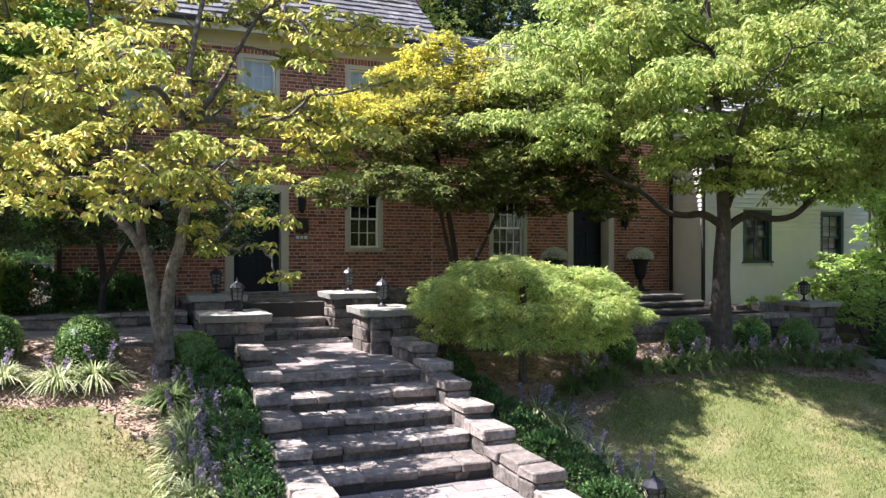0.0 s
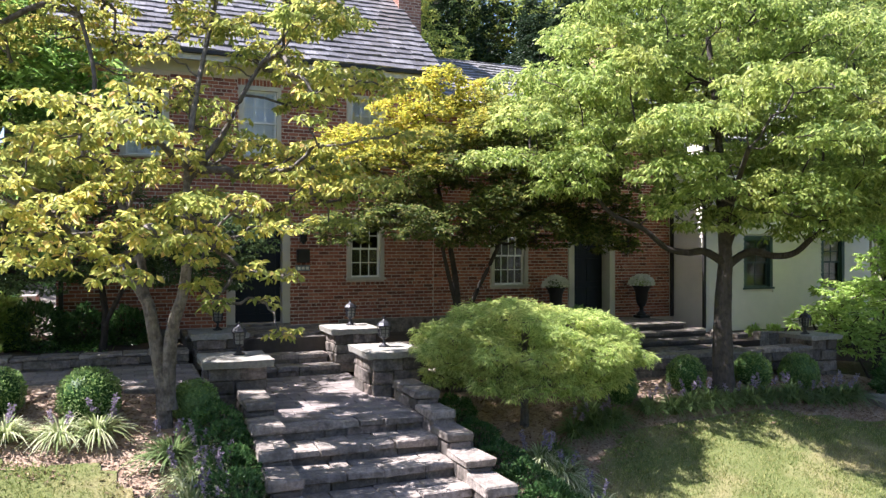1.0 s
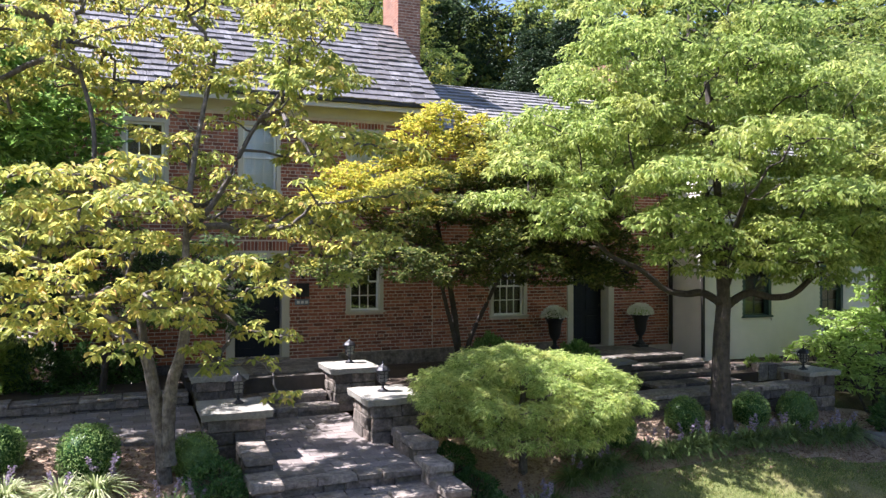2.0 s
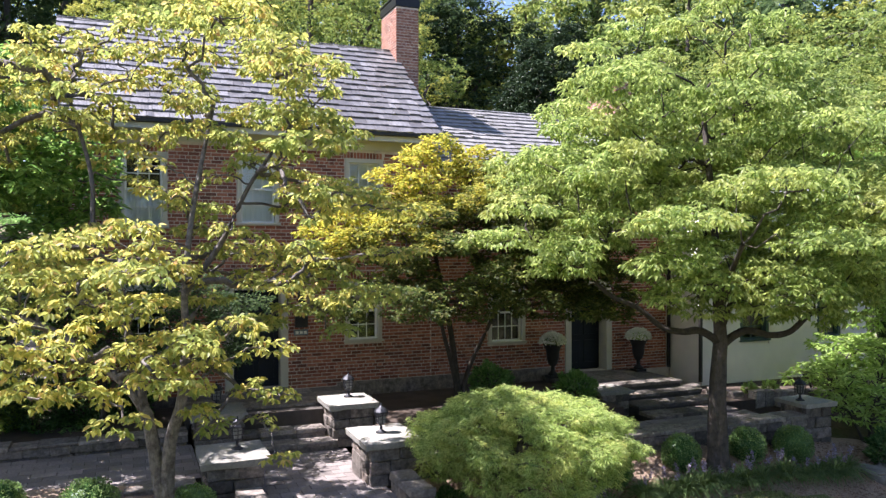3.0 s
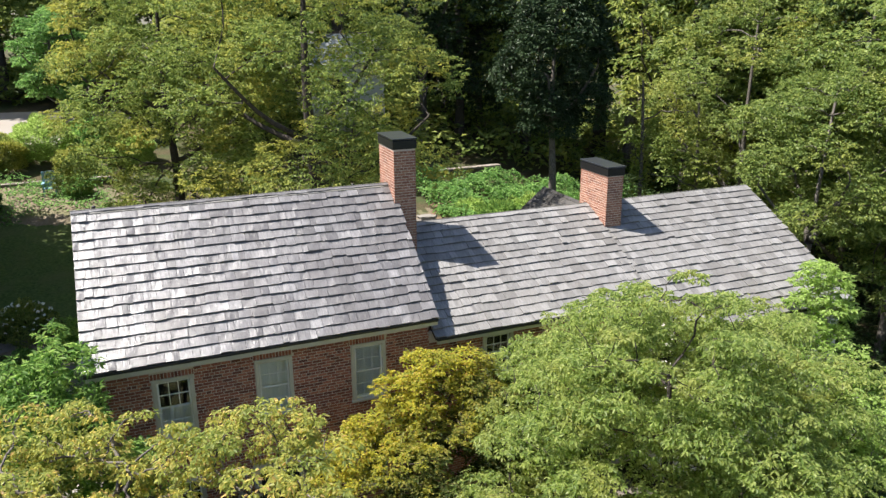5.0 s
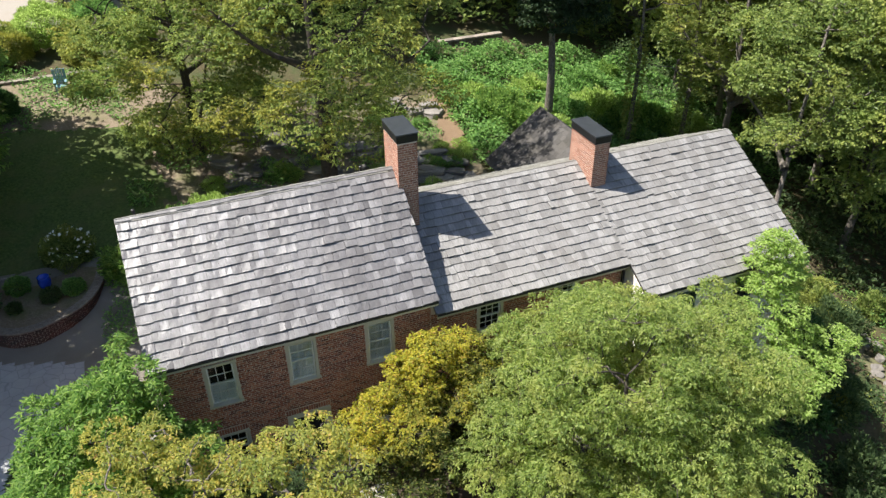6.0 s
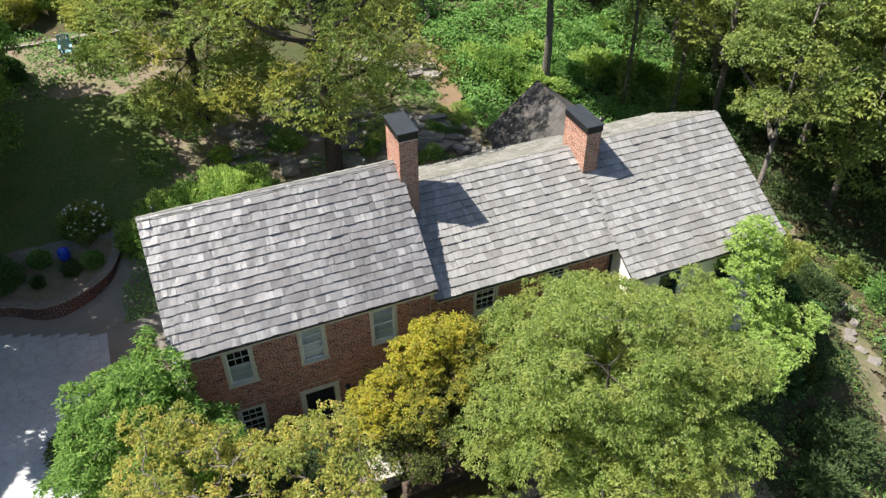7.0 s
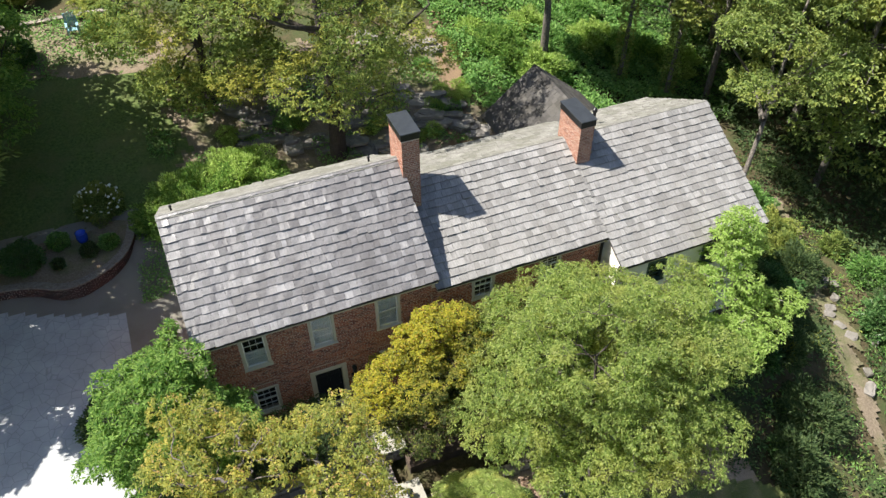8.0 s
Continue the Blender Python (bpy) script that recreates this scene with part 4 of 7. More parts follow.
def stone_pier(x0, x1, y0, y1, z0, z1, label, cap=0.11):
    """A square pier of blocks with an overhanging slab; x, y, z1 are the slab's."""
    cx, cy = (x0 + x1) / 2, (y0 + y1) / 2
    t = thing("stone_pier", (cx, cy, z0), label, "pier", "stone piers of the garden")
    a0, a1, b0, b1 = x0 + 0.09, x1 - 0.09, y0 + 0.09, y1 - 0.09
    zc = z1 - cap
    part("core", box_bm(a0 + 0.02, a1 - 0.02, b0 + 0.02, b1 - 0.02, z0, zc), JOINT, t)
    stone_face(t, "y", b0, -1, a0, a1, z0, zc, R3, 0.19, 0.37)
    stone_face(t, "x", a0, -1, b0 + 0.1, b1 - 0.1, z0, zc, R3, 0.19, 0.34)
    stone_face(t, "x", a1, 1, b0 + 0.1, b1 - 0.1, z0, zc, R3, 0.19, 0.34)
    stone_face(t, "y", b1, 1, a0, a1, z0, zc, R3, 0.19, 0.37)
    bm = bmesh.new()
    bmesh.ops.create_grid(bm, x_segments=9, y_segments=9, size=0.5)
    for v in bm.verts:
        e = max(abs(v.co.x), abs(v.co.y)) > 0.49
        j = R3.uniform(-0.012, 0.012) if e else 0
        v.co = (cx + v.co.x * (x1 - x0) + (j if abs(v.co.x) > 0.49 else 0), cy + v.co.y * (y1 - y0) + (j if abs(v.co.y) > 0.49 else 0), z1 - (0.012 if e else 0) + R3.uniform(-0.004, 0.004))
    r = bmesh.ops.extrude_face_region(bm, geom=list(bm.faces))
    for v in r["geom"]:
        if isinstance(v, bmesh.types.BMVert):
            v.co.z = zc + R3.uniform(-0.008, 0.008)
            v.co.x, v.co.y = cx + (v.co.x - cx) * 0.97, cy + (v.co.y - cy) * 0.97
    bmesh.ops.recalc_face_normals(bm, faces=bm.faces)
    part("cap_slab", bm, PIER_CAP, t, "pale rough-edged stone cap")
    return t


stone_pier(-5.38, -4.44, -5.05, -4.0, -0.05, 0.77, "square block pier with pale stone cap beside the stairs")
stone_pier(-3.05, -2.12, -4.9, -3.75, 0.06, 0.76, "square block pier with pale stone cap at the stair head")
stone_pier(-5.34, -4.42, -2.65, -1.7, 0.3, 0.9, "shaded block pier with stone cap by the porch steps")
stone_pier(-3.02, -2.1, -2.6, -1.6, 0.1, 0.88, "block pier with stone cap by the porch steps")
stone_pier(5.78, 6.62, -4.85, -4.05, -0.5, 0.62, "tall block pier ending the terrace wall", 0.09)


def wall_run(name, x0, x1, y0, y1, z0, z1, label, category, cap=0.07, faces=("front",), cap_long=0.5, cap_mat=None, over=0.03):
    t = thing(name, ((x0 + x1) / 2, (y0 + y1) / 2, z0), label, category)
    zc = z1 - cap
    part("core", box_bm(x0 + 0.03, x1 - 0.03, y0 + 0.03, y1 - 0.03, z0, zc), JOINT, t)
    if "front" in faces:
        stone_face(t, "y", y0, -1, x0, x1, z0, zc, R3)
    if "back" in faces:
        stone_face(t, "y", y1, 1, x0, x1, z0, zc, R3)
    if "left" in faces:
        stone_face(t, "x", x0, -1, y0 + 0.1, y1, z0, zc, R3)
    if "right" in faces:
        stone_face(t, "x", x1, 1, y0 + 0.1, y1, z0, zc, R3)
    for p, q in split(x0, x1, cap_long, R3, 0.25):
        stone_piece("cap_stone", cap_mat or CAP_STONE, t, p + 0.004, q - 0.004, y0 - over, y1 + R3.uniform(-0.01, 0.02), zc + 0.002, z1 + R3.uniform(-0.008, 0.008), R3, 0.035, 0.06)
    return t


WALK_Z, LANDING_Z, PATIO_Z = 0.40, 0.1, 0.2
wall_run("retaining_wall", -9.6, -5.4, -4.75, -4.35, -0.05, WALK_Z + 0.02, "low block wall holding up the paved walk", "retaining wall", 0.08)
wall_run("retaining_wall", -9.6, -5.36, -2.45, -2.1, 0.3, 0.62, "shaded low block wall of the planting bed", "retaining wall", 0.06)
wall_run("terrace_wall", -2.12, 1.6, -4.6, -4.25, -0.5, 0.36, "low block wall behind the weeping maple", "terrace wall", 0.07)
wall_run("terrace_wall", 1.6, 5.8, -4.85, -4.45, -0.5, 0.43, "dark block terrace wall with flat cap stones", "terrace wall", 0.07, cap_long=0.7)


def paving(name, x0, x1, y0, y1, z, long, wide, label, seed):
    """A paved floor whose stones are pieces of their own."""
    rnd = random.Random(seed)
    bed = tagged(part(name, box_bm(x0, x1, y0, y1, z - 0.5, z - 0.012), JOINT, None), label, "paving", kind="structure")
    key = 0
    a = y0
    while a < y1 - 0.03:
        b = min(a + wide, y1)
        u = x0 - (key % 2) * long / 2
        while u < x1 - 0.03:
            p, q = max(u, x0), min(u + long, x1)
            if q - p > 0.04:
                stone_piece("paver", PAVER, bed, p + 0.004, q - 0.004, a + 0.004, b - 0.004, z - 0.04, z + rnd.uniform(-0.004, 0.004), rnd, 0.012, 0.03)
            u += long
        a, key = b, key + 1


# the stairs
STEP_X0, STEP_X1, TREAD, RISE = -4.58, -2.72, 0.515, 0.17
stairs = thing("stairs", (-3.65, -7.3, -0.9), "garden stairs of worn grey stone treads", "stairs")
part("core", box_bm(STEP_X0, STEP_X1, -8.3, -6.3, -1.4, -0.62), JOINT, stairs)
for k in range(5):
    yf = -6.27 - TREAD * k
    z = LANDING_Z - RISE * k
    part("core", box_bm(STEP_X0, STEP_X1, yf + 0.06, yf + TREAD + 0.2, z - 0.6, z - 0.06), JOINT, stairs)
    for p, q in split(STEP_X0, STEP_X1, 0.5, R3, 0.25):
        stone_piece("riser_stone", STONE, stairs, p + 0.004, q - 0.004, yf + 0.035, yf + 0.16, z - RISE - 0.02, z - 0.075, R3)
    for p, q in split(STEP_X0, STEP_X1, 0.5, R3, 0.3):
        stone_piece("tread", CAP_STONE, stairs, p + 0.005, q - 0.005, yf + R3.uniform(-0.03, 0.015), yf + 0.285, z - 0.085, z + R3.uniform(-0.006, 0.006), R3, 0.05, 0.055)
    for p, q in split(STEP_X0, STEP_X1, 0.36, R3, 0.3):
        stone_piece("tread", CAP_STONE, stairs, p + 0.005, q - 0.005, yf + 0.297, yf + TREAD + 0.03, z - 0.085, z + R3.uniform(-0.006, 0.003), R3, 0.04, 0.04)


def cheek_wall(x0, x1, label):
    t = thing("stair_wall", ((x0 + x1) / 2, -7.2, -1.0), label, "stair wall", "stepped walls of the stairs")
    tops = [(-5.98, -5.1, 0.36), (-6.55, -5.95, 0.2), (-7.1, -6.5, 0.03), (-7.66, -7.05, -0.13), (-8.2, -7.6, -0.3), (-9.25, -8.15, -0.46), (-10.2, -9.2, -0.63)]
    for k, (y0, y1, z) in enumerate(tops):
        zb = z - 0.85
        part("core", box_bm(x0 + 0.03, x1 - 0.03, y0 + 0.02, y1, zb, z - 0.1), JOINT, t)
        n = 4
        for c in range(n):
            za, zc = zb + (z - 0.11 - zb) * c / n, zb + (z - 0.11 - zb) * (c + 1) / n
            for p, q in split(y0, y1, 0.3, R3):
                for xa, xb in ((x0, x0 + 0.1), (x1 - 0.1, x1)):
                    j = R3.uniform(0, 0.015)
                    stone_piece("stone", STONE, t, xa - j * (xa == x0), xb + j * (xb == x1), p + 0.004, q - 0.004, za + 0.003, zc - 0.003, R3)
            stone_piece("stone", STONE, t, x0 + 0.02, x1 - 0.02, y0 - 0.005, y0 + 0.09, za + 0.003, zc - 0.003, R3)
        for p, q in split(y0 - 0.03, y1 - 0.02 + (0.1 if k == 0 else 0), 0.42, R3, 0.15):
            stone_piece("cap_stone", CAP_STONE, t, x0 - 0.02 + R3.uniform(-0.015, 0.015), x1 + 0.02 + R3.uniform(-0.015, 0.015), p + 0.006, q - 0.006, z - 0.105, z + R3.uniform(-0.012, 0.012), R3, 0.065, 0.075)
    return t


cheek_wall(-4.94, -4.61, "stepped block wall along the stairs with cap stones")
cheek_wall(-2.72, -2.4, "stepped block wall along the stairs, sunlit cap stones")

# porch steps and porch by the dark door
porch_steps = thing("porch_steps", (-3.8, -2.4, 0.1), "shaded stone steps up to the porch", "steps")
for k, (y, z) in enumerate(((-2.62, 0.27), (-2.25, 0.43), (-1.88, 0.59), (-1.52, 0.73))):
    part("core", box_bm(-4.6, -2.95, y + 0.08, -0.6 if k == 3 else y + 0.6, 0.05, z - 0.05), JOINT, porch_steps)
    for p, q in split(-4.55, -3.0 if k else -2.85, 0.55, R3):
        stone_piece("tread", CAP_STONE, porch_steps, p + 0.003, q - 0.003, y, y + 0.42, z - 0.08, z + R3.uniform(-0.004, 0.004), R3, 0.03, 0.06)
        stone_piece("riser_stone", STONE, porch_steps, p + 0.003, q - 0.003, y + 0.03, y + 0.15, z - 0.18, z - 0.075, R3)
porch = thing("porch", (-3.8, -0.8, 0.3), "stone-paved porch in front of the dark door", "porch")
part("core", box_bm(-5.36, -2.18, -1.9, -0.04, 0.2, 0.69), JOINT, porch)
stone_face(porch, "y", -1.9, -1, -5.3, -4.4, 0.3, 0.7, R3)
stone_face(porch, "x", -2.18, 1, -1.85, -0.1, 0.3, 0.7, R3)
for a, b in split(-5.36, -2.18, 0.6, R3, 0.1):
    for c, d in split(-1.35, -0.04, 0.45, R3, 0.1):
        stone_piece("paver", CAP_STONE, porch, a + 0.004, b - 0.004, c + 0.004, d - 0.004, 0.66, 0.73, R3, 0.02, 0.05)

# platform and steps by the blue door
platform = thing("door_platform", (4.1, -0.8, 0.3), "stone door platform with side steps, in shade", "platform")
part("core", box_bm(2.75, 5.35, -1.75, -0.04, 0.1, 0.58), JOINT, platform)
stone_face(platform, "y", -1.75, -1, 2.75, 3.6, 0.15, 0.58, R3)
stone_face(platform, "x", 2.75, -1, -1.7, -0.1, 0.15, 0.58, R3)
for a, b in split(2.72, 5.38, 0.6, R3, 0.1):
    for c, d in split(-1.8, -0.04, 0.58, R3, 0.1):
        stone_piece("paver", STONE, platform, a + 0.004, b - 0.004, c + 0.004, d - 0.004, 0.56, 0.63, R3, 0.02, 0.05)
for k, (y, z) in enumerate(((-2.2, 0.48), (-2.75, 0.36), (-3.3, 0.26))):
    part("core", box_bm(3.5, 5.6, y + 0.05, y + 0.7, 0.0, z - 0.05), JOINT, platform)
    for p, q in split(3.45, 5.6, 0.6, R3):
        stone_piece("tread", STONE, platform, p + 0.003, q - 0.003, y, y + 0.56, z - 0.07, z + R3.uniform(-0.004, 0.004), R3, 0.03, 0.06)
stone_pier(2.7, 3.55, -2.5, -1.7, 0.1, 0.66, "low block pier beside the platform steps", 0.08)
curb = thing("bed_curb", (6.4, -2.6, 0.2), "low curb of rough stones round a bed by the wing", "stone curb")
for k in range(11):
    x = 5.5 + k * 0.27
    y = -1.3 - 1.5 * min(1.0, k / 4.0) - 0.08 * max(0, k - 5)
    stone_piece("curb_stone", CAP_STONE, curb, x - 0.14, x + 0.15, y - 0.12, y + 0.12, 0.1, 0.44 + R3.uniform(-0.03, 0.05), R3, 0.06, 0.1)
bed = part("bed_soil", box_bm(-2.2, 2.75, -3.2, -0.04, 0.0, 0.5), SOIL, None)
tagged(bed, "dark soil of the planting bed under the facade", "soil bed", kind="structure")
bed = part("bed_soil", box_bm(-9.6, -5.36, -2.15, -0.04, 0.0, 0.55), SOIL, None)
tagged(bed, "dark soil of the planting bed by the house", "soil bed", kind="structure")
bed = part("bed_soil", box_bm(5.6, 12.4, -2.9, -1.16, -0.6, 0.3), SOIL, None)
tagged(bed, "soil bed along the clapboard wing", "soil bed", kind="structure")


# lanterns
def lantern(x, y, z, label, s=1.0):
    t = thing("pier_lantern", (x, y, z), label, "garden lantern", "lanterns on the piers")
    bm = bmesh.new()
    lathe(bm, (x, y, z), [(0.085 * s, 0), (0.085 * s, 0.02 * s), (0.05 * s, 0.035 * s), (0.024 * s, 0.06 * s), (0.02 * s, 0.12 * s), (0.045 * s, 0.135 * s), (0.075 * s, 0.16 * s)], 12)
    part("stem", bm, LAMP_METAL, t)
    zb, zt, a, b = z + 0.16 * s, z + 0.33 * s, 0.062 * s, 0.078 * s
    for sx, sy in ((-1, -1), (-1, 0), (-1, 1), (0, -1), (0, 1), (1, -1), (1, 0), (1, 1)):
        bm = bmesh.new()
        r = bmesh.ops.create_cube(bm, size=1.0)
        for v in r["verts"]:
            top = v.co.z > 0
            w = b if top else a
            v.co = (x + sx * w + v.co.x * 0.012 * s, y + sy * w + v.co.y * 0.012 * s, zt if top else zb)
        part("cage_bar", bm, LAMP_METAL, t)
    for q in (0.35, 0.7):
        w = a + (b - a) * q
        zz = zb + (zt - zb) * q
        bm = bmesh.new()
        loops = [[bm.verts.new((x + cx * e, y + cy * e, zz + h)) for cx, cy in ((-1, -1), (1, -1), (1, 1), (-1, 1))] for e, h in ((w + 0.004, -0.005 * s), (w + 0.004, 0.005 * s), (w - 0.004, 0.005 * s), (w - 0.004, -0.005 * s))]
        for k in range(4):
            p, n = loops[k], loops[(k + 1) % 4]
            for m in range(4):
                bm.faces.new((p[m], p[(m + 1) % 4], n[(m + 1) % 4], n[m]))
        bmesh.ops.recalc_face_normals(bm, faces=bm.faces)
        part("cage_ring", bm, LAMP_METAL, t)
    bm = bmesh.new()
    lathe(bm, (x, y, zb), [(a * 1.1, 0.0), (b * 1.1, zt - zb)], 4)
    g = part("glass", bm, FROST, t, "frosted lantern glass")
    bm = bmesh.new()
    lathe(bm, (x, y, zt), [(0.115 * s, -0.008 * s), (0.115 * s, 0.01 * s), (0.085 * s, 0.05 * s), (0.045 * s, 0.075 * s), (0.03 * s, 0.085 * s), (0.012 * s, 0.1 * s), (0.016 * s, 0.115 * s), (0.004 * s, 0.15 * s)], 8)
    part("roof_cap", bm, LAMP_METAL, t)
    return t


FROST = plain_mat("frosted_glass", (0.2, 0.205, 0.2), 0.3, 0.1, 5)
lantern(-4.83, -4.45, 0.765, "grey metal lantern on a pier cap beside the stairs")
lantern(-2.62, -4.3, 0.755, "grey metal lantern on a pier cap at the stair head")
lantern(-2.5, -1.95, 0.875, "grey metal lantern on a pier cap by the porch")
lantern(-4.88, -2.15, 0.895, "grey metal lantern on a shaded pier cap")
lantern(6.0, -4.5, 0.615, "grey metal lantern on the end pier")
PX, PY = -1.0, -8.81
post = thing("post_lantern", (PX, PY, gz(PX, PY)), "grey metal lantern on a short post in the bed", "garden lantern")
part("post", box_bm(PX - 0.04, PX + 0.04, PY - 0.04, PY + 0.04, gz(PX, PY) - 0.1, -1.28), LAMP_METAL, post)
lf = lantern(PX, PY, -1.3, "x", 1.15)
for o in list(lf.children):
    o.location = o.location + lf.location - post.location
    o.parent = post
bpy.data.objects.remove(lf)


# urns with white mums
def urn(x, y, z, label):
    t = thing("flower_urn", (x, y, z), label, "urn", "urns beside the door")
    part("plinth", box_bm(x - 0.14, x + 0.14, y - 0.14, y + 0.14, z, z + 0.06, bevel=0.008), URN_IRON, t)
    bm = bmesh.new()
    lathe(bm, (x, y, z + 0.06), [(0.12, 0), (0.11, 0.04), (0.05, 0.1), (0.045, 0.2), (0.1, 0.25), (0.14, 0.38), (0.155, 0.56), (0.2, 0.67), (0.225, 0.69), (0.225, 0.72), (0.18, 0.72)], 20)
    part("bowl", bm, URN_IRON, t, "black iron urn", smooth=True)
    rnd = np.random.default_rng(int(x * 100) % 999)
    n = 900
    d = rnd.normal(size=(n, 3))
    d /= np.linalg.norm(d, axis=1)[:, None]
    d[:, 2] = np.abs(d[:, 2])
    p = d * np.array([0.28, 0.28, 0.22]) * rnd.uniform(0.9, 1.05, (n, 1)) + np.array([x, y, z + 0.8])
    leaf_cloud("bloom", p, d, 0.05, 0.05, FLOWER_WHITE, t, rnd, lift=0.3, label="dome of white chrysanthemum flowers", small=True)
    bm = bmesh.new()
    bmesh.ops.create_icosphere(bm, subdivisions=2, radius=1.0)
    for v in bm.verts:
        v.co = (x + v.co.x * 0.25, y + v.co.y * 0.25, z + 0.8 + v.co.z * (0.17 if v.co.z > 0 else 0.06))
    part("leafy_base", bm, LEAF_BOX, t)


# ---- plants ----


def unit(v):
    return v / np.maximum(np.linalg.norm(v, axis=-1, keepdims=True), 1e-9)


def leaf_cloud(name, p, axis, long, wide, material, parent, rnd, lift=0.6, droop=0.15, label="", small=False, jitter=0.5, vary=0.3):
    """Leaves at the points p that point along axis, faces turned mostly up. Each leaf is a folded blade."""
    n = len(p)
    a = unit(axis + rnd.normal(scale=jitter, size=(n, 3)))
    up = unit(rnd.normal(scale=0.55, size=(n, 3)) + np.array([0, 0, lift * 2.0]))
    b = unit(np.cross(up, a))
    nn = np.cross(a, b)
    L = long * rnd.uniform(1 - vary, 1 + vary, (n, 1))
    W = wide * rnd.uniform(1 - vary, 1 + vary, (n, 1))
    if small:
        v = np.stack([p, p + a * L * 0.5 + b * W * 0.5 + nn * W * 0.15, p + a * L - nn * L * droop, p + a * L * 0.5 - b * W * 0.5 + nn * W * 0.15], 1)
        f = np.array([[0, 1, 2], [0, 2, 3]])
        k = 4
    else:
        fold = nn * W * 0.16
        v = np.stack([p, p + a * L * 0.3 + b * W * 0.46 + fold, p + a * L * 0.68 + b * W * 0.4 + fold - nn * L * droop * 0.4, p + a * L - nn * L * droop,
                      p + a * L * 0.68 - b * W * 0.4 + fold - nn * L * droop * 0.4, p + a * L * 0.3 - b * W * 0.46 + fold], 1)
        f = np.array([[0, 1, 2, 3], [0, 3, 4, 5]])
        k = 6
    faces = (f[None] + k * np.arange(n)[:, None, None]).reshape(-1, f.shape[1])
    return array_mesh(name, v.reshape(-1, 3), [faces], material, parent, label)


def tubes(name, lines, material, parent, sides=6, label="", uneven=0.0):
    """Tapered tubes along lines of (points, radii) as one mesh."""
    V, F = [], []
    base = 0
    ang = np.arange(sides) * 2 * np.pi / sides
    for pts, rad in lines:
        pts, rad = np.asarray(pts, float), np.asarray(rad, float)
        d = unit(np.gradient(pts, axis=0))
        ref = np.where(np.abs(d[:, 2:3]) > 0.9, np.array([[1.0, 0, 0]]), np.array([[0, 0, 1.0]]))
        u = unit(np.cross(d, ref))
        w = np.cross(d, u)
        lump = np.ones((len(pts), sides))
        if uneven:
            s = np.arange(len(pts))[:, None]
            lump += uneven * (0.5 * np.sin(ang * 3 + s * 0.13 + pts[0, 0]) + 0.35 * np.sin(ang * 5 - s * 0.21) + 0.3 * np.sin(ang * 2 + s * 0.9) * np.cos(s * 0.55))
        ring = pts[:, None] + rad[:, None, None] * lump[..., None] * (u[:, None] * np.cos(ang)[None, :, None] + w[:, None] * np.sin(ang)[None, :, None])
        V.append(ring.reshape(-1, 3))
        n = len(pts)
        i = np.arange(n - 1)[:, None] * sides + np.arange(sides)[None]
        j = np.arange(n - 1)[:, None] * sides + (np.arange(sides)[None] + 1) % sides
        F.append((np.stack([i, j, j + sides, i + sides], -1).reshape(-1, 4) + base))
        base += n * sides
    return array_mesh(name, np.concatenate(V), [np.concatenate(F)], material, parent, label, smooth=True)


def bend(p, q, rnd, n=5, sag=0.08, wander=0.05):
    """A slightly crooked line from p to q."""
    p, q = np.asarray(p, float), np.asarray(q, float)
    t = np.linspace(0, 1, n)[:, None]
    d = np.linalg.norm(q - p)
    line = p + (q - p) * t
    line[1:-1] += rnd.normal(scale=wander * d, size=(n - 2, 3))
    line[:, 2] += (np.sin(t[:, 0] * np.pi) * sag * d)
    return line


def grow_limbs(stems, pads, rnd, tip=0.012, power=0.5, wander=0.05, sag=0.06, reach=0.35):
    """Limbs from the stems' points out to the pads. stems: lines of (points, radii). Returns tube lines."""
    nodes, length = [], []
    for pts, rad in stems:
        for k, p in enumerate(pts):
            if k >= len(pts) * 0.45:
                nodes.append(np.array(p, float))
                length.append(0.0)
    ns = len(nodes)
    order = np.argsort([min(np.linalg.norm(p - q) for q in nodes) for p in pads])
    parent, place = {}, {}
    for i in order:
        p = pads[i]
        arr = np.array(nodes)
        cost = np.linalg.norm(arr - p, axis=1) + reach * np.array(length) + 0.6 * np.clip(arr[:, 2] - p[2], 0, None)
        j = int(np.argmin(cost))
        mid = arr[j] * 0.5 + p * 0.5 + rnd.normal(scale=0.06 * np.linalg.norm(p - arr[j]), size=3)
        parent[len(nodes)] = j
        nodes.append(p)
        length.append(length[j] + np.linalg.norm(arr[j] - p))
    count = np.zeros(len(nodes))
    for k in range(len(nodes) - 1, ns - 1, -1):
        count[k] += 1
        count[parent[k]] += count[k]
    lines = []
    for k in range(ns, len(nodes)):
        j = parent[k]
        r1 = tip * max(1.0, count[k]) ** power
        r0 = tip * max(1.0, count[k] + 0.7) ** power * 1.1
        ln = bend(nodes[j], nodes[k], rnd, 5, sag, wander)
        lines.append((ln, np.linspace(r0, r1, 5)))
    return lines


def stem(points, r0, r1, n=30):
    """A smooth tapered stem through points."""
    pts = np.array(points, float)
    s = np.linspace(0, len(pts) - 1, n)
    i = np.clip(s.astype(int), 0, len(pts) - 2)
    f = (s - i)[:, None]
    pm, pp = pts[np.clip(i - 1, 0, None)], pts[np.clip(i + 2, None, len(pts) - 1)]
    a, b = pts[i], pts[i + 1]
    c = 0.5 * ((2 * a) + (b - pm) * f + (2 * pm - 5 * a + 4 * b - pp) * f ** 2 + (3 * a - pm - 3 * b + pp) * f ** 3)
    rad = r0 + (r1 - r0) * np.linspace(0, 1, n) ** 0.8
    rad[0] *= 1.35
    rad[1] *= 1.08
    return c, rad


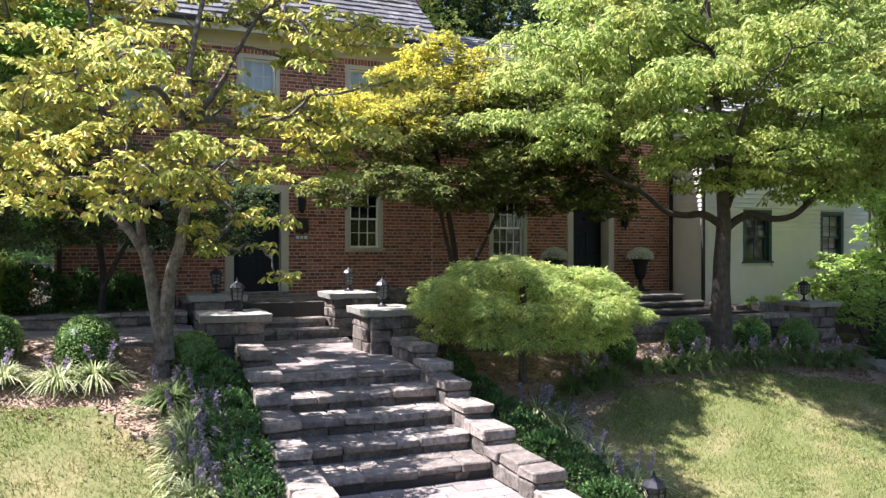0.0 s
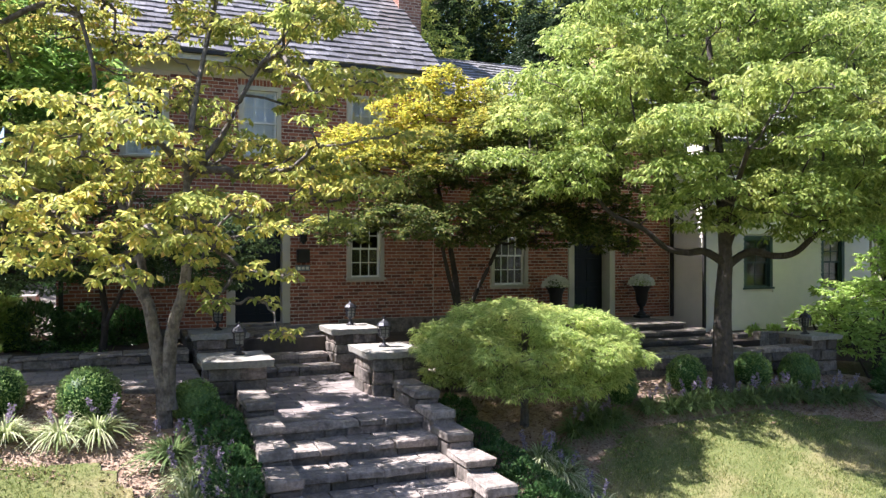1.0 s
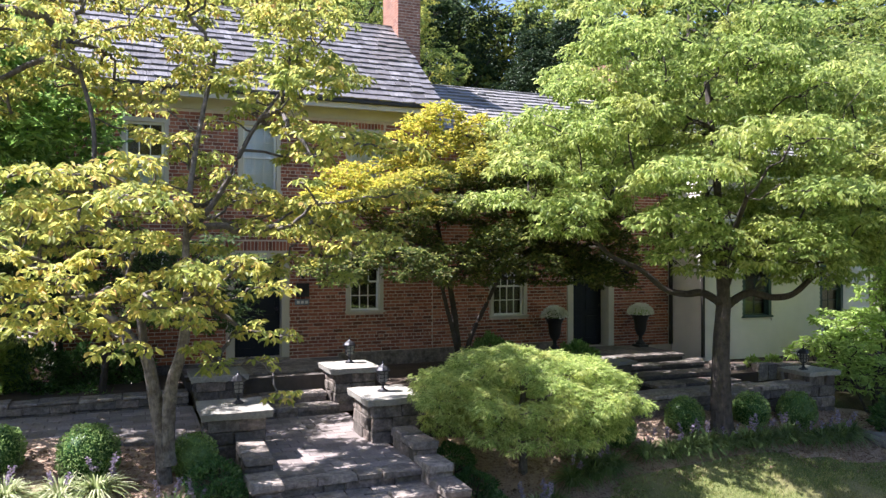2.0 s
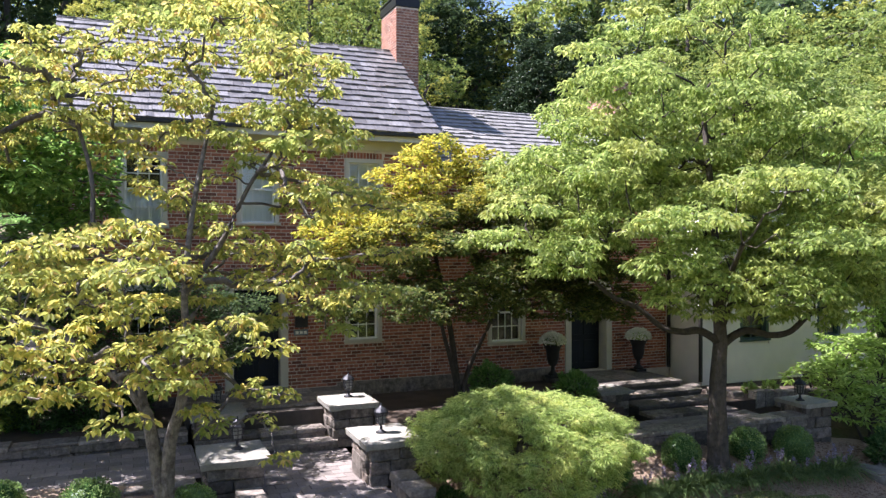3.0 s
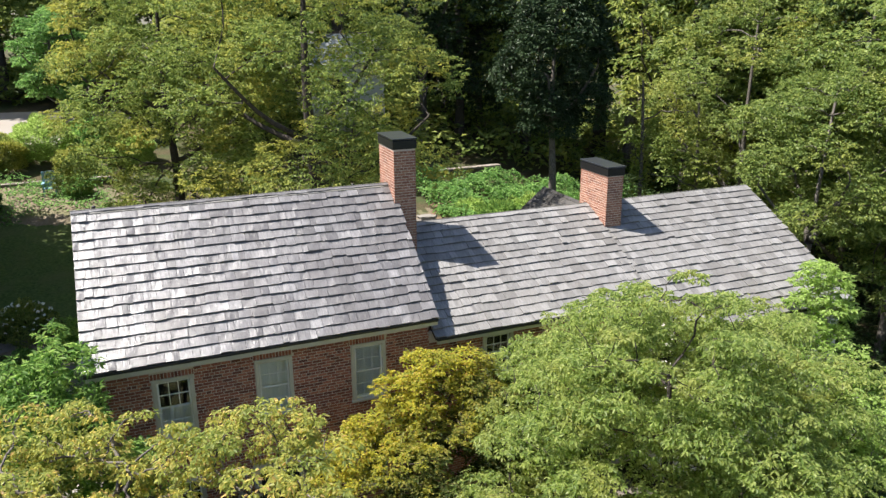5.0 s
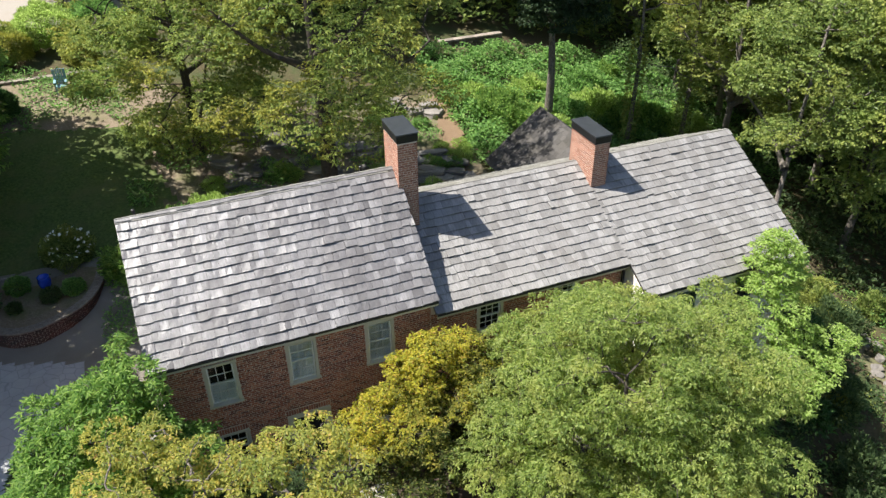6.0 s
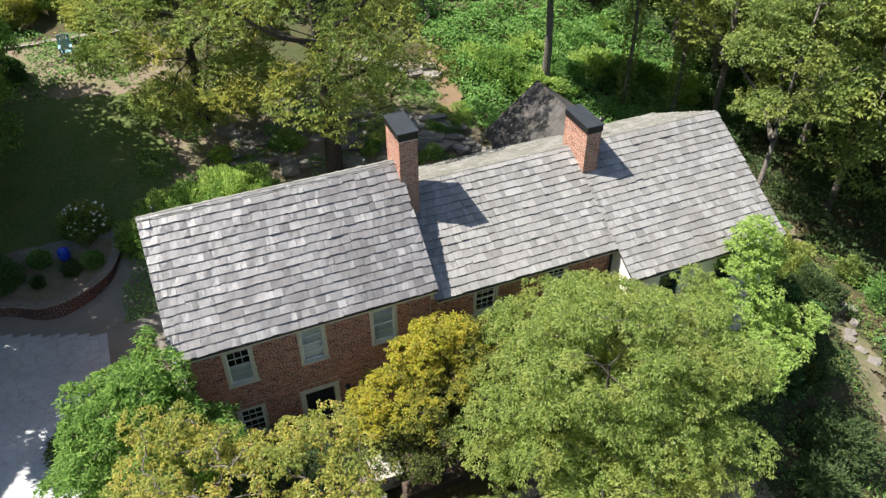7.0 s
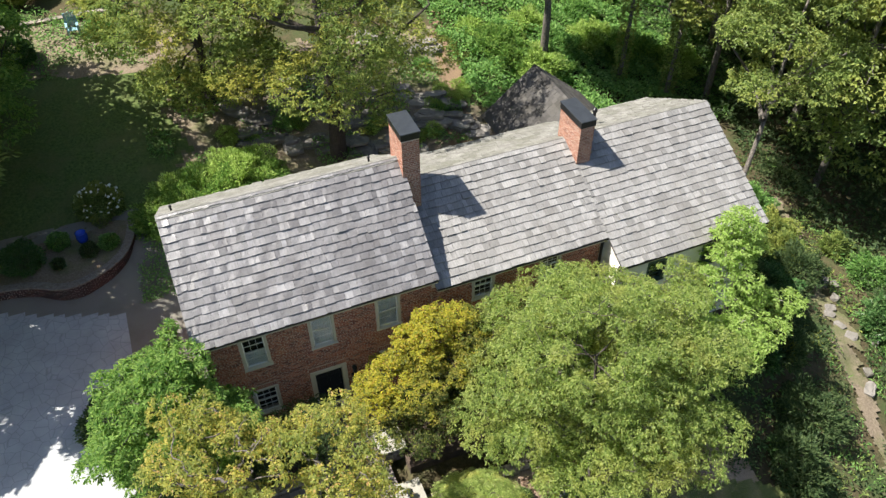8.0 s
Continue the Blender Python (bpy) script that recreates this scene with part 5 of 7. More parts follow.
def beside(at, a, b):
    """The place a metres to the right of and b metres beyond a trunk, seen from the garden stairs' side."""
    c, q = math.cos(radians(TURN)), math.sin(radians(TURN))
    return at[0] + c * a - q * b, at[1] + q * a + c * b


def lobe_skin(lobes, density, rnd, low=-0.3, deep=0.3, hidden=0.84):
    """Points and normals on the outer skins of overlapping ellipsoids (centre, radii)."""
    C, R = np.array([c for c, r in lobes]), np.array([r for c, r in lobes])
    P, N = [], []
    for k, (c, r) in enumerate(zip(C, R)):
        n = int(density * 2.6 * (r[0] * r[1] + 0.6 * r[2] * (r[0] + r[1])))
        d = unit(rnd.normal(size=(n, 3)))
        d = d[d[:, 2] > low]
        ph = rnd.uniform(0, 6.28, 3)
        lump = 1 + 0.13 * np.sin(d[:, 0] * 5 + ph[0]) * np.cos(d[:, 1] * 4 + ph[1]) + 0.1 * np.sin(d[:, 2] * 7 + d[:, 0] * 6 + ph[2])
        p = c + d * r * (lump * (1 - deep * rnd.random(len(d)) ** 2))[:, None]
        q = ((p[:, None] - C[None]) / R[None])
        inside = np.linalg.norm(q, axis=2) < hidden
        inside[:, k] = False
        ok = ~inside.any(1)
        P.append(p[ok])
        N.append(unit(d / r)[ok])
    return np.concatenate(P), np.concatenate(N)


def rosettes(p, n, per, rnd, spread_=0.02, hang=0.5, rise=0.35):
    """Whorls of leaves at twig ends: points and directions."""
    c = np.repeat(p, per, axis=0)
    nn = np.repeat(n, per, axis=0)
    ang = np.repeat(rnd.uniform(0, 6.28, len(p)), per) + np.tile(np.arange(per) * 6.2832 / per, len(p))
    flat = np.stack([np.cos(ang), np.sin(ang), np.zeros(len(c))], -1)
    axis = flat + nn * rise + np.array([0, 0, -hang])
    return c + flat * spread_ + rnd.normal(scale=spread_ * 0.6, size=c.shape), axis


def lobed_tree(name, at, label, stems, lobes, density, per, leaf, leaf_mat_, bark, seed, low=-0.3, deep=0.3, hang=0.5, lift=0.5, tip=0.006, twigs=3, small=False, category="tree", jitter=0.35, hidden=0.84, whorl=0.02, rise=0.35):
    """A tree whose crown is many small lobes, each skinned with whorls of leaves, on limbs that reach every lobe."""
    rnd = np.random.default_rng(seed)
    t = thing(name, at, label, category)
    p, n = lobe_skin(lobes, density, rnd, low, deep, hidden)
    tubes("trunk", stems, bark, t, 14, "", 0.16)
    pads = [np.array(c) for c, r in lobes]
    for c, r in lobes:
        for _ in range(twigs):
            d = unit(rnd.normal(size=3))
            d[2] = abs(d[2]) * 0.6
            pads.append(np.array(c) + d * np.array(r) * 0.8)
    tubes("branchwork", grow_limbs(stems, np.array(pads), rnd, tip, 0.5, 0.06, 0.05, 0.3), bark, t, 5)["kind"] = "stuff"
    q, axis = rosettes(p, n, per, rnd, whorl, hang, rise)
    leaf_cloud("crown", q, axis, leaf[0], leaf[1], leaf_mat_, t, rnd, lift, small=small, jitter=jitter)
    return t


# dogwood in autumn colour beside the stairs
def dogwood_lobes(at):
    rs = random.Random(415)
    out = []
    for k in range(58):
        a, b = rs.uniform(-3.7, 2.1), rs.uniform(-1.0, 2.3)
        top = 6.7 - 0.2 * max(0.0, a) ** 2 - 0.05 * min(0.0, a) ** 2 - 0.14 * max(0.0, -b) ** 2
        r = rs.uniform(0.34, 0.62)
        out.append(((*beside(at, a, b), top - 1.7 * rs.random() ** 1.7), (r, r * rs.uniform(0.7, 1.2), rs.uniform(0.13, 0.22))))
    for k in range(40):
        a = rs.uniform(-3.4, 1.3)
        b = rs.uniform(-2.5 if a > -0.9 else -0.3, 1.3)
        r = rs.uniform(0.36, 0.66)
        out.append(((*beside(at, a, b), 3.78 - 0.04 * a * a - 0.05 * b * b - (1.25 if a > 0.2 else 0.65) * rs.random() ** 1.3), (r, r * rs.uniform(0.7, 1.1), rs.uniform(0.14, 0.24))))
    for k in range(15):
        a = rs.uniform(0.4, 2.8)
        r = rs.uniform(0.3, 0.5)
        out.append(((*beside(at, a, 0.3 + rs.uniform(-0.8, 0.9)), 3.75 - 0.3 * a + rs.uniform(-0.45, 0.35)), (r, r * 0.8, rs.uniform(0.12, 0.2))))
    for k in range(12):
        a, b = rs.uniform(-0.8, 1.6), rs.uniform(-2.2, -0.4)
        r = rs.uniform(0.36, 0.58)
        out.append(((*beside(at, a, b), 2.95 - 0.12 * abs(a) - 0.75 * rs.random()), (r, r * rs.uniform(0.7, 1.1), rs.uniform(0.13, 0.2))))
    for k in range(13):
        a, b = rs.uniform(-0.4, 1.9), rs.uniform(-0.7, 1.6)
        r = rs.uniform(0.3, 0.46)
        out.append(((*beside(at, a, b), rs.uniform(3.2, 4.6) - 0.1 * a), (r, r * 0.8, rs.uniform(0.12, 0.18))))
    for k in range(16):
        a, b = rs.uniform(-3.9, -0.8), rs.uniform(-0.4, 2.0)
        r = rs.uniform(0.36, 0.6)
        out.append(((*beside(at, a, b), rs.uniform(5.1, 6.6)), (r, r, rs.uniform(0.14, 0.24))))
    for k in range(15):
        a, b = rs.uniform(1.2, 3.4), rs.uniform(-0.9, 1.2)
        r = rs.uniform(0.26, 0.42)
        out.append(((*beside(at, a, b), 4.5 - 0.36 * (a - 1.0) + rs.uniform(-0.35, 0.35)), (r, r * 0.8, rs.uniform(0.1, 0.16))))
    for a, b, z, r in ((1.0, -0.9, 2.15, 0.34), (1.35, -1.0, 1.8, 0.34), (1.65, -1.0, 1.5, 0.26), (0.2, -1.3, 2.25, 0.36), (0.6, -1.2, 2.0, 0.3), (-0.2, -1.5, 2.5, 0.4), (-3.4, 0.2, 2.4, 0.45)):
        out.append(((*beside(at, a, b), z), (r, r, r * 0.5)))
    # finer lobes towards the stairs, gaps cut so sunlight reaches steps and pier
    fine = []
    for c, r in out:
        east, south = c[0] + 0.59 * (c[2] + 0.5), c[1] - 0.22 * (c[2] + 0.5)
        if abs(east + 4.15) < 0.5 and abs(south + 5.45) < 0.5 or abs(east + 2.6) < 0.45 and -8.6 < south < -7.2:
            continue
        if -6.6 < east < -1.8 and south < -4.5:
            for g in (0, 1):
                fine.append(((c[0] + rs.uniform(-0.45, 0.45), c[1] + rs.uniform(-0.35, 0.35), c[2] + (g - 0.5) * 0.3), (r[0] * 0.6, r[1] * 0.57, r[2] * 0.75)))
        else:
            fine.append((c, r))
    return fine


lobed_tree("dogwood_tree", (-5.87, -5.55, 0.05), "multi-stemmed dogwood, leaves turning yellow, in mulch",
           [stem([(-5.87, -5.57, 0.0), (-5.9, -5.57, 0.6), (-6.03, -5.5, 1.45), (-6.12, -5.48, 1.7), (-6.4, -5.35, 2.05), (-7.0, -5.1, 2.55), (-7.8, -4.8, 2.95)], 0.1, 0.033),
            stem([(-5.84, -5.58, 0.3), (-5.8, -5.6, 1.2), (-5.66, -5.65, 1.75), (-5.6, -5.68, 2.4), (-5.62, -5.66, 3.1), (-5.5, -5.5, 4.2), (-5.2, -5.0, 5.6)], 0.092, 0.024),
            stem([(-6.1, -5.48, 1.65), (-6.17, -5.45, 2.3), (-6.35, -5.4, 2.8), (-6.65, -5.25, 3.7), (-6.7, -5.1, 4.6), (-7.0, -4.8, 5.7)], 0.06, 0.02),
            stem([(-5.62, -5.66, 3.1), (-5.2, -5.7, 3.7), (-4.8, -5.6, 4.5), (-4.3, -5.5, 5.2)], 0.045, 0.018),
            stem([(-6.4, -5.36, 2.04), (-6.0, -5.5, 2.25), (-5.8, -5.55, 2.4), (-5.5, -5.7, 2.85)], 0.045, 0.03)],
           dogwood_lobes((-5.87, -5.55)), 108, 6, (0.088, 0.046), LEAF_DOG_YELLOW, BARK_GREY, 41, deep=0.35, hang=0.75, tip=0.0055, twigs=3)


# large green dogwood in front of the wing
def layered_lobes(forms, seed, size=1.0, flat=0.42):
    """Small flat-topped lobes spread over the skins of a few large forms."""
    rs = random.Random(seed)
    out = []
    for (cx, cy, cz), (rx, ry, rz), n in forms:
        for k in range(n):
            a = k * 2.4 + rs.uniform(-0.3, 0.3)
            u = -0.55 + 1.5 * (k + 0.5) / n
            w = math.sqrt(max(0.02, 1 - u * u))
            r = rs.uniform(0.7, 1.15) * size
            out.append(((cx + rx * w * math.cos(a) * 0.85, cy + ry * w * math.sin(a) * 0.85, cz + rz * u), (r, r * rs.uniform(0.8, 1.2), flat * rs.uniform(0.75, 1.2) * size)))
    return out


def green_dogwood():
    lobes = layered_lobes([((3.2, -5.4, 4.5), (3.2, 2.9, 1.8), 22), ((0.7, -4.9, 4.1), (1.7, 1.7, 1.1), 10), ((3.0, -4.9, 5.8), (2.8, 2.3, 1.1), 20), ((5.7, -5.0, 5.6), (1.8, 1.7, 1.0), 10), ((5.5, -5.3, 4.3), (2.1, 2.1, 1.5), 12), ((2.5, -7.2, 3.8), (2.0, 1.5, 1.0), 9), ((4.8, -7.2, 3.7), (1.9, 1.3, 1.1), 9), ((3.1, -6.4, 2.75), (1.2, 0.9, 0.5), 7), ((1.2, -5.5, 3.4), (1.5, 1.2, 0.5), 8), ((5.0, -5.7, 3.1), (1.9, 1.3, 0.6), 10), ((4.9, -3.0, 5.0), (1.5, 1.4, 1.3), 7), ((3.1, -6.0, 5.3), (1.2, 1.0, 0.8), 6), ((1.8, -2.8, 4.7), (1.7, 1.0, 0.9), 9), ((3.3, -3.0, 5.7), (1.8, 1.0, 0.9), 9), ((3.1, -1.9, 4.8), (2.2, 0.9, 0.9), 14), ((3.2, -4.6, 4.7), (0.9, 0.8, 0.6), 8), ((3.0, -6.5, 2.95), (1.7, 1.0, 0.3), 8), ((5.7, -5.2, 3.0), (1.2, 0.9, 0.3), 6), ((6.9, -3.3, 5.6), (1.1, 0.8, 0.5), 4), ((4.15, -1.9, 5.7), (0.3, 0.3, 0.6), 3)], 420, 0.74, 0.36)
    lobes += layered_lobes([((2.9, -4.9, 6.9), (2.7, 2.0, 0.75), 15), ((3.2, -5.0, 7.6), (0.8, 0.7, 0.5), 4), ((2.2, -6.4, 2.85), (0.9, 0.8, 0.32), 12)], 421, 0.45, 0.34)
    # an open gap between the limbs on the door's side
    keep = []
    for c, r in lobes:
        a = 0.923 * (c[0] - 2.98) - 0.384 * (c[1] + 5.52)
        b = 0.384 * (c[0] - 2.98) + 0.923 * (c[1] + 5.52)
        side = (a + 4.7) / (b + 12.76)
        if not (0.235 < side < 0.285 and c[2] < 4.3 and c[1] < -2.2) and c[2] > 2.3 and c[1] < -1.05:
            keep.append((c, r))
    lobed_tree("dogwood_tree", (2.98, -5.52, -0.1), "large green dogwood with a broad layered crown",
               [stem([(2.98, -5.52, -0.2), (2.97, -5.52, 0.8), (3.0, -5.53, 1.6), (3.03, -5.54, 2.15), (3.0, -5.5, 3.0), (2.95, -5.45, 4.2), (2.9, -5.2, 6.3)], 0.195, 0.04),
                stem([(3.0, -5.53, 2.05), (2.7, -5.4, 2.24), (2.4, -5.3, 2.22), (2.1, -5.16, 2.3), (1.7, -5.05, 2.62), (1.2, -4.8, 2.9), (0.8, -4.6, 3.5)], 0.075, 0.03),
                stem([(3.04, -5.54, 2.0), (3.4, -5.7, 2.24), (3.8, -5.86, 2.16), (4.1, -6.0, 2.22), (4.42, -6.1, 2.5), (4.8, -6.1, 2.66), (5.2, -6.1, 3.2)], 0.075, 0.03),
                stem([(3.02, -5.53, 2.2), (3.35, -5.5, 2.75), (3.9, -5.55, 3.1), (4.5, -5.6, 3.7)], 0.07, 0.03),
                stem([(3.0, -5.5, 2.7), (2.4, -6.4, 3.2), (1.8, -7.3, 3.7)], 0.06, 0.03),
                stem([(3.0, -5.5, 2.9), (3.6, -4.6, 3.5), (4.5, -3.4, 4.6)], 0.06, 0.03)],
               keep, 128, 6, (0.098, 0.041), LEAF_DOG_GREEN, BARK_DARK, 42, deep=0.5, hang=0.8, tip=0.005, twigs=2)


green_dogwood()


# dark maple with golden top against the facade
def maple_lobes(at):
    forms = []
    for a, b, z, r, n in ((-0.3, -0.2, 4.7, (1.3, 0.8, 1.0), 16), (-1.6, -1.3, 3.6, (1.3, 1.1, 0.8), 15), (0.2, -1.3, 3.5, (1.6, 1.1, 1.1), 16), (1.7, -0.5, 3.0, (1.5, 0.9, 0.9), 14), (-0.9, -2.1, 2.6, (1.6, 0.8, 0.35), 10), (2.2, -1.0, 2.5, (1.1, 0.8, 0.4), 8), (1.0, -0.4, 4.2, (1.0, 0.7, 0.8), 10), (2.1, -0.9, 3.4, (1.3, 1.0, 0.6), 12), (0.8, -1.6, 2.7, (1.4, 0.7, 0.3), 8)):
        forms.append(((*beside(at, a, b), z), r, n))
    return [(c, r) for c, r in layered_lobes(forms, 430, 0.52, 0.5) if c[1] < -0.55]


lobed_tree("maple_tree", (-0.1, -1.5, 0.5), "maple with dark leaves below and gold leaves above, close to the brick wall",
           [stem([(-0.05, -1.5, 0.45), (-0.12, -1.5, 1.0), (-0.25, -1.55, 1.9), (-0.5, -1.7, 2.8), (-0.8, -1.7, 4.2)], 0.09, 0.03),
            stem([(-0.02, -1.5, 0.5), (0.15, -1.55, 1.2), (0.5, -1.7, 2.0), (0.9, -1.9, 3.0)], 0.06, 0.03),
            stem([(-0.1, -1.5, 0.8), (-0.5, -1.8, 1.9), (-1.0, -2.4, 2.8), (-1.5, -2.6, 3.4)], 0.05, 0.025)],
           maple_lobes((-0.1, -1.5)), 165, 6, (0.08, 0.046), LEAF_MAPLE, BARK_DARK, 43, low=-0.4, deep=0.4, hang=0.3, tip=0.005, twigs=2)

# small green maple in the shade by the dark door
def shade_maple_lobes():
    rs = random.Random(471)
    out = []
    for k in range(105):
        x, y = rs.uniform(-9.8, -4.2), rs.uniform(-2.8, -0.9)
        top = 3.25 - 0.05 * (x + 6.6) ** 2
        r = rs.uniform(0.32, 0.55)
        out.append(((x, y, max(1.62, top - rs.uniform(0.0, 1.5))), (r, r * rs.uniform(0.7, 1.0), rs.uniform(0.16, 0.28))))
    return out


lobed_tree("small_maple", (-6.7, -1.5, 0.5), "small shaded green maple beside the dark door",
           [stem([(-6.7, -1.5, 0.45), (-6.65, -1.6, 1.3), (-6.9, -1.9, 2.3), (-7.6, -2.2, 2.9)], 0.07, 0.025), stem([(-6.66, -1.55, 1.0), (-6.1, -1.8, 2.0), (-5.2, -2.0, 2.7)], 0.05, 0.02)],
           shade_maple_lobes(), 110, 6, (0.085, 0.036), LEAF_DEEP, BARK_DARK, 47, low=-0.5, deep=0.5, hang=0.4, twigs=2, small=True)

# fresh green tree at the corner of the house
def corner_lobes(at):
    forms = []
    for a, b, z, r, n in ((-0.3, 0.3, 4.0, (1.9, 1.5, 1.5), 18), (-0.9, 0.9, 5.2, (1.5, 1.4, 1.0), 14), (1.0, 0.2, 4.6, (1.0, 0.8, 0.7), 7), (-1.6, -0.6, 4.4, (1.0, 1.0, 0.9), 8), (-0.2, 1.2, 6.0, (0.8, 0.8, 0.8), 6)):
        forms.append(((*beside(at, a, b), z), r, n))
    out = layered_lobes(forms, 440, 0.55, 0.62)
    for a, b, z in ((-0.5, 1.9, 6.3), (-0.45, 1.95, 6.8), (-1.9, 1.3, 5.6), (0.9, 0.7, 5.6)):
        out.append(((*beside(at, a, b), z), (0.28, 0.28, 0.34)))
    return [(c, r) for c, r in out if not (c[0] > -8.0 and c[1] > -0.6)]


lobed_tree("young_tree", (-8.5, -2.0, 0.5), "fresh green young tree at the house corner",
           [stem([(-8.5, -2.0, 0.4), (-8.5, -2.0, 2.0), (-8.4, -2.0, 4.0), (-8.4, -1.2, 6.0)], 0.11, 0.03)],
           corner_lobes((-8.5, -2.0)), 72, 7, (0.15, 0.052), LEAF_FRESH, BARK_GREY, 44, low=-0.5, deep=0.5, hang=0.25, twigs=2)

# lime green tree by the wing
def lime_lobes(at):
    forms = []
    for a, b, z, r, n in ((-0.2, 0.0, 3.4, (1.2, 1.0, 1.3), 12), (0.1, 0.6, 4.8, (0.8, 0.7, 1.0), 10), (0.0, 0.7, 5.9, (0.45, 0.45, 0.5), 5), (0.2, -1.4, 2.2, (1.2, 1.0, 0.9), 9), (-0.6, -0.5, 0.9, (0.9, 0.9, 0.6), 8), (-0.6, -2.2, 3.0, (1.0, 1.1, 0.9), 9), (1.3, -0.6, 2.8, (1.0, 0.9, 0.9), 7)):
        forms.append(((*beside(at, a, b), z), r, n))
    return [(c, r) for c, r in layered_lobes(forms, 450, 0.5, 0.6) if c[1] < -1.6]


lobed_tree("young_tree", (10.4, -2.6, -0.3), "slender lime-green tree with pale bark beside the wing",
           [stem([(10.4, -2.6, -0.6), (10.45, -2.6, 1.2), (10.6, -2.5, 2.6), (10.8, -2.2, 4.6), (10.8, -2.1, 6.0)], 0.07, 0.025),
            stem([(10.45, -2.6, 0.9), (9.9, -2.9, 2.0), (9.5, -3.2, 2.9)], 0.04, 0.02)],
           lime_lobes((10.4, -2.6)), 80, 6, (0.12, 0.055), LEAF_BRIGHT, BARK_PALE, 45, low=-0.5, deep=0.5, hang=0.35, twigs=2)


# weeping laceleaf maple
def lace_maple():
    at = (-0.92, -5.7)
    rs = random.Random(46)
    lobes = []
    for k in range(84):
        a = k * 2.4 + rs.uniform(-0.3, 0.3)
        u = math.sqrt((k + 0.5) / 84)
        rx = 1.5 * (1 + 0.1 * math.sin(2.1 * a))
        z = 1.38 - 0.6 * u ** 2.4 + rs.uniform(-0.13, 0.1)
        r = rs.uniform(0.2, 0.36)
        lobes.append(((*beside(at, 0.05 + rx * u * math.cos(a), 0.05 + 1.35 * u * math.sin(a)), z), (r, r * rs.uniform(0.8, 1.2), r * 0.5)))
    for k in range(44):
        a = k * 2.4
        r = rs.uniform(0.2, 0.3)
        lobes.append(((*beside(at, 0.05 + 1.35 * math.cos(a) * rs.uniform(0.75, 1.0), 0.05 + 1.2 * math.sin(a)), rs.uniform(0.36, 0.85)), (r, r, r * 0.8)))
    lobed_tree("laceleaf_maple", (*at, -0.4), "mounded weeping laceleaf maple, feathery light green leaves",
               [stem([(-0.92, -5.7, -0.5), (-0.9, -5.68, 0.0), (-0.95, -5.66, 0.4), (-0.85, -5.62, 0.9)], 0.075, 0.035, 9)],
               lobes, 520, 7, (0.085, 0.015), LEAF_LACE, BARK_GREY, 46, low=-0.5, deep=0.45, hang=0.55, tip=0.005, twigs=2, small=True, category="shrub", jitter=0.4, hidden=0.8, whorl=0.01, rise=0.5)


lace_maple()


def clipped_ball(x, y, r, label, seed, mat=None, squash=1.0):
    rnd = np.random.default_rng(seed)
    z = gz(x, y)
    t = thing("boxwood", (x, y, z), label, "shrub", "clipped boxwoods along the walls")
    bm = bmesh.new()
    bmesh.ops.create_icosphere(bm, subdivisions=3, radius=r * 0.9)
    for v in bm.verts:
        v.co *= 1 + 0.06 * noise.noise(v.co * 5)
        v.co = (x + v.co.x, y + v.co.y, z + r * 0.85 * squash + v.co.z * squash)
    part("inner_growth", bm, LEAF_HEDGE, t)
    n = int(5200 * (r / 0.4) ** 2)
    d = unit(rnd.normal(size=(n, 3)))
    lump = 1 + 0.05 * np.sin(d[:, 0:1] * 7 + seed) * np.cos(d[:, 1:2] * 6 + d[:, 2:3] * 5)
    p = d * r * lump * rnd.uniform(0.88, 1.02, (n, 1)) * np.array([1, 1, squash]) + np.array([x, y, z + r * 0.85 * squash])
    leaf_cloud("foliage", p[p[:, 2] > z], d[p[:, 2] > z], 0.034, 0.02, mat or LEAF_BOX, t, rnd, 0.25, small=True, jitter=0.7)


for i, (x, y, r) in enumerate(((-7.72, -5.2, 0.36), (-6.72, -5.4, 0.42), (-5.5, -5.38, 0.34), (0.95, -5.4, 0.36), (2.35, -5.35, 0.38), (3.85, -5.3, 0.38), (4.95, -5.3, 0.4))):
    clipped_ball(x, y, r * 0.84, "clipped round boxwood on mulch" + (" in sun" if i < 3 else " before the terrace wall"), 60 + i)


def hedge_shrub(x, y, r, seed, mat, label, name="holly_shrub", leaf=(0.05, 0.026), lumpy=0.16, squash=0.8, n0=2600, z=None, group="low hedge along the stairs"):
    rnd = np.random.default_rng(seed)
    z = gz(x, y) if z is None else z
    t = thing(name, (x, y, z), label, "shrub", group)
    n = int(n0 * (r / 0.35) ** 1.6)
    d = unit(rnd.normal(size=(n, 3)))
    lump = 1 + lumpy * (np.sin(d[:, 0:1] * 5 + seed) * np.cos(d[:, 1:2] * 4.4 + seed * 2) + 0.6 * np.sin(d[:, 2:3] * 9 + d[:, 0:1] * 7))
    p = d * r * lump * (1 - 0.3 * rnd.random((n, 1)) ** 2) * np.array([1, 1, squash]) + np.array([x, y, z + r * 0.7 * squash])
    ok = p[:, 2] > z - 0.02
    stems = [(bend((x, y, z - 0.05), p[k], rnd, 4, 0.05), np.linspace(0.014, 0.005, 4)) for k in range(0, min(n, 420), 30)]
    tubes("inner_growth", stems, BARK_DARK, t, 4)
    leaf_cloud("foliage", p[ok], (d + np.array([0, 0, 0.4]))[ok], leaf[0], leaf[1], mat, t, rnd, 0.35, small=True, jitter=0.6)


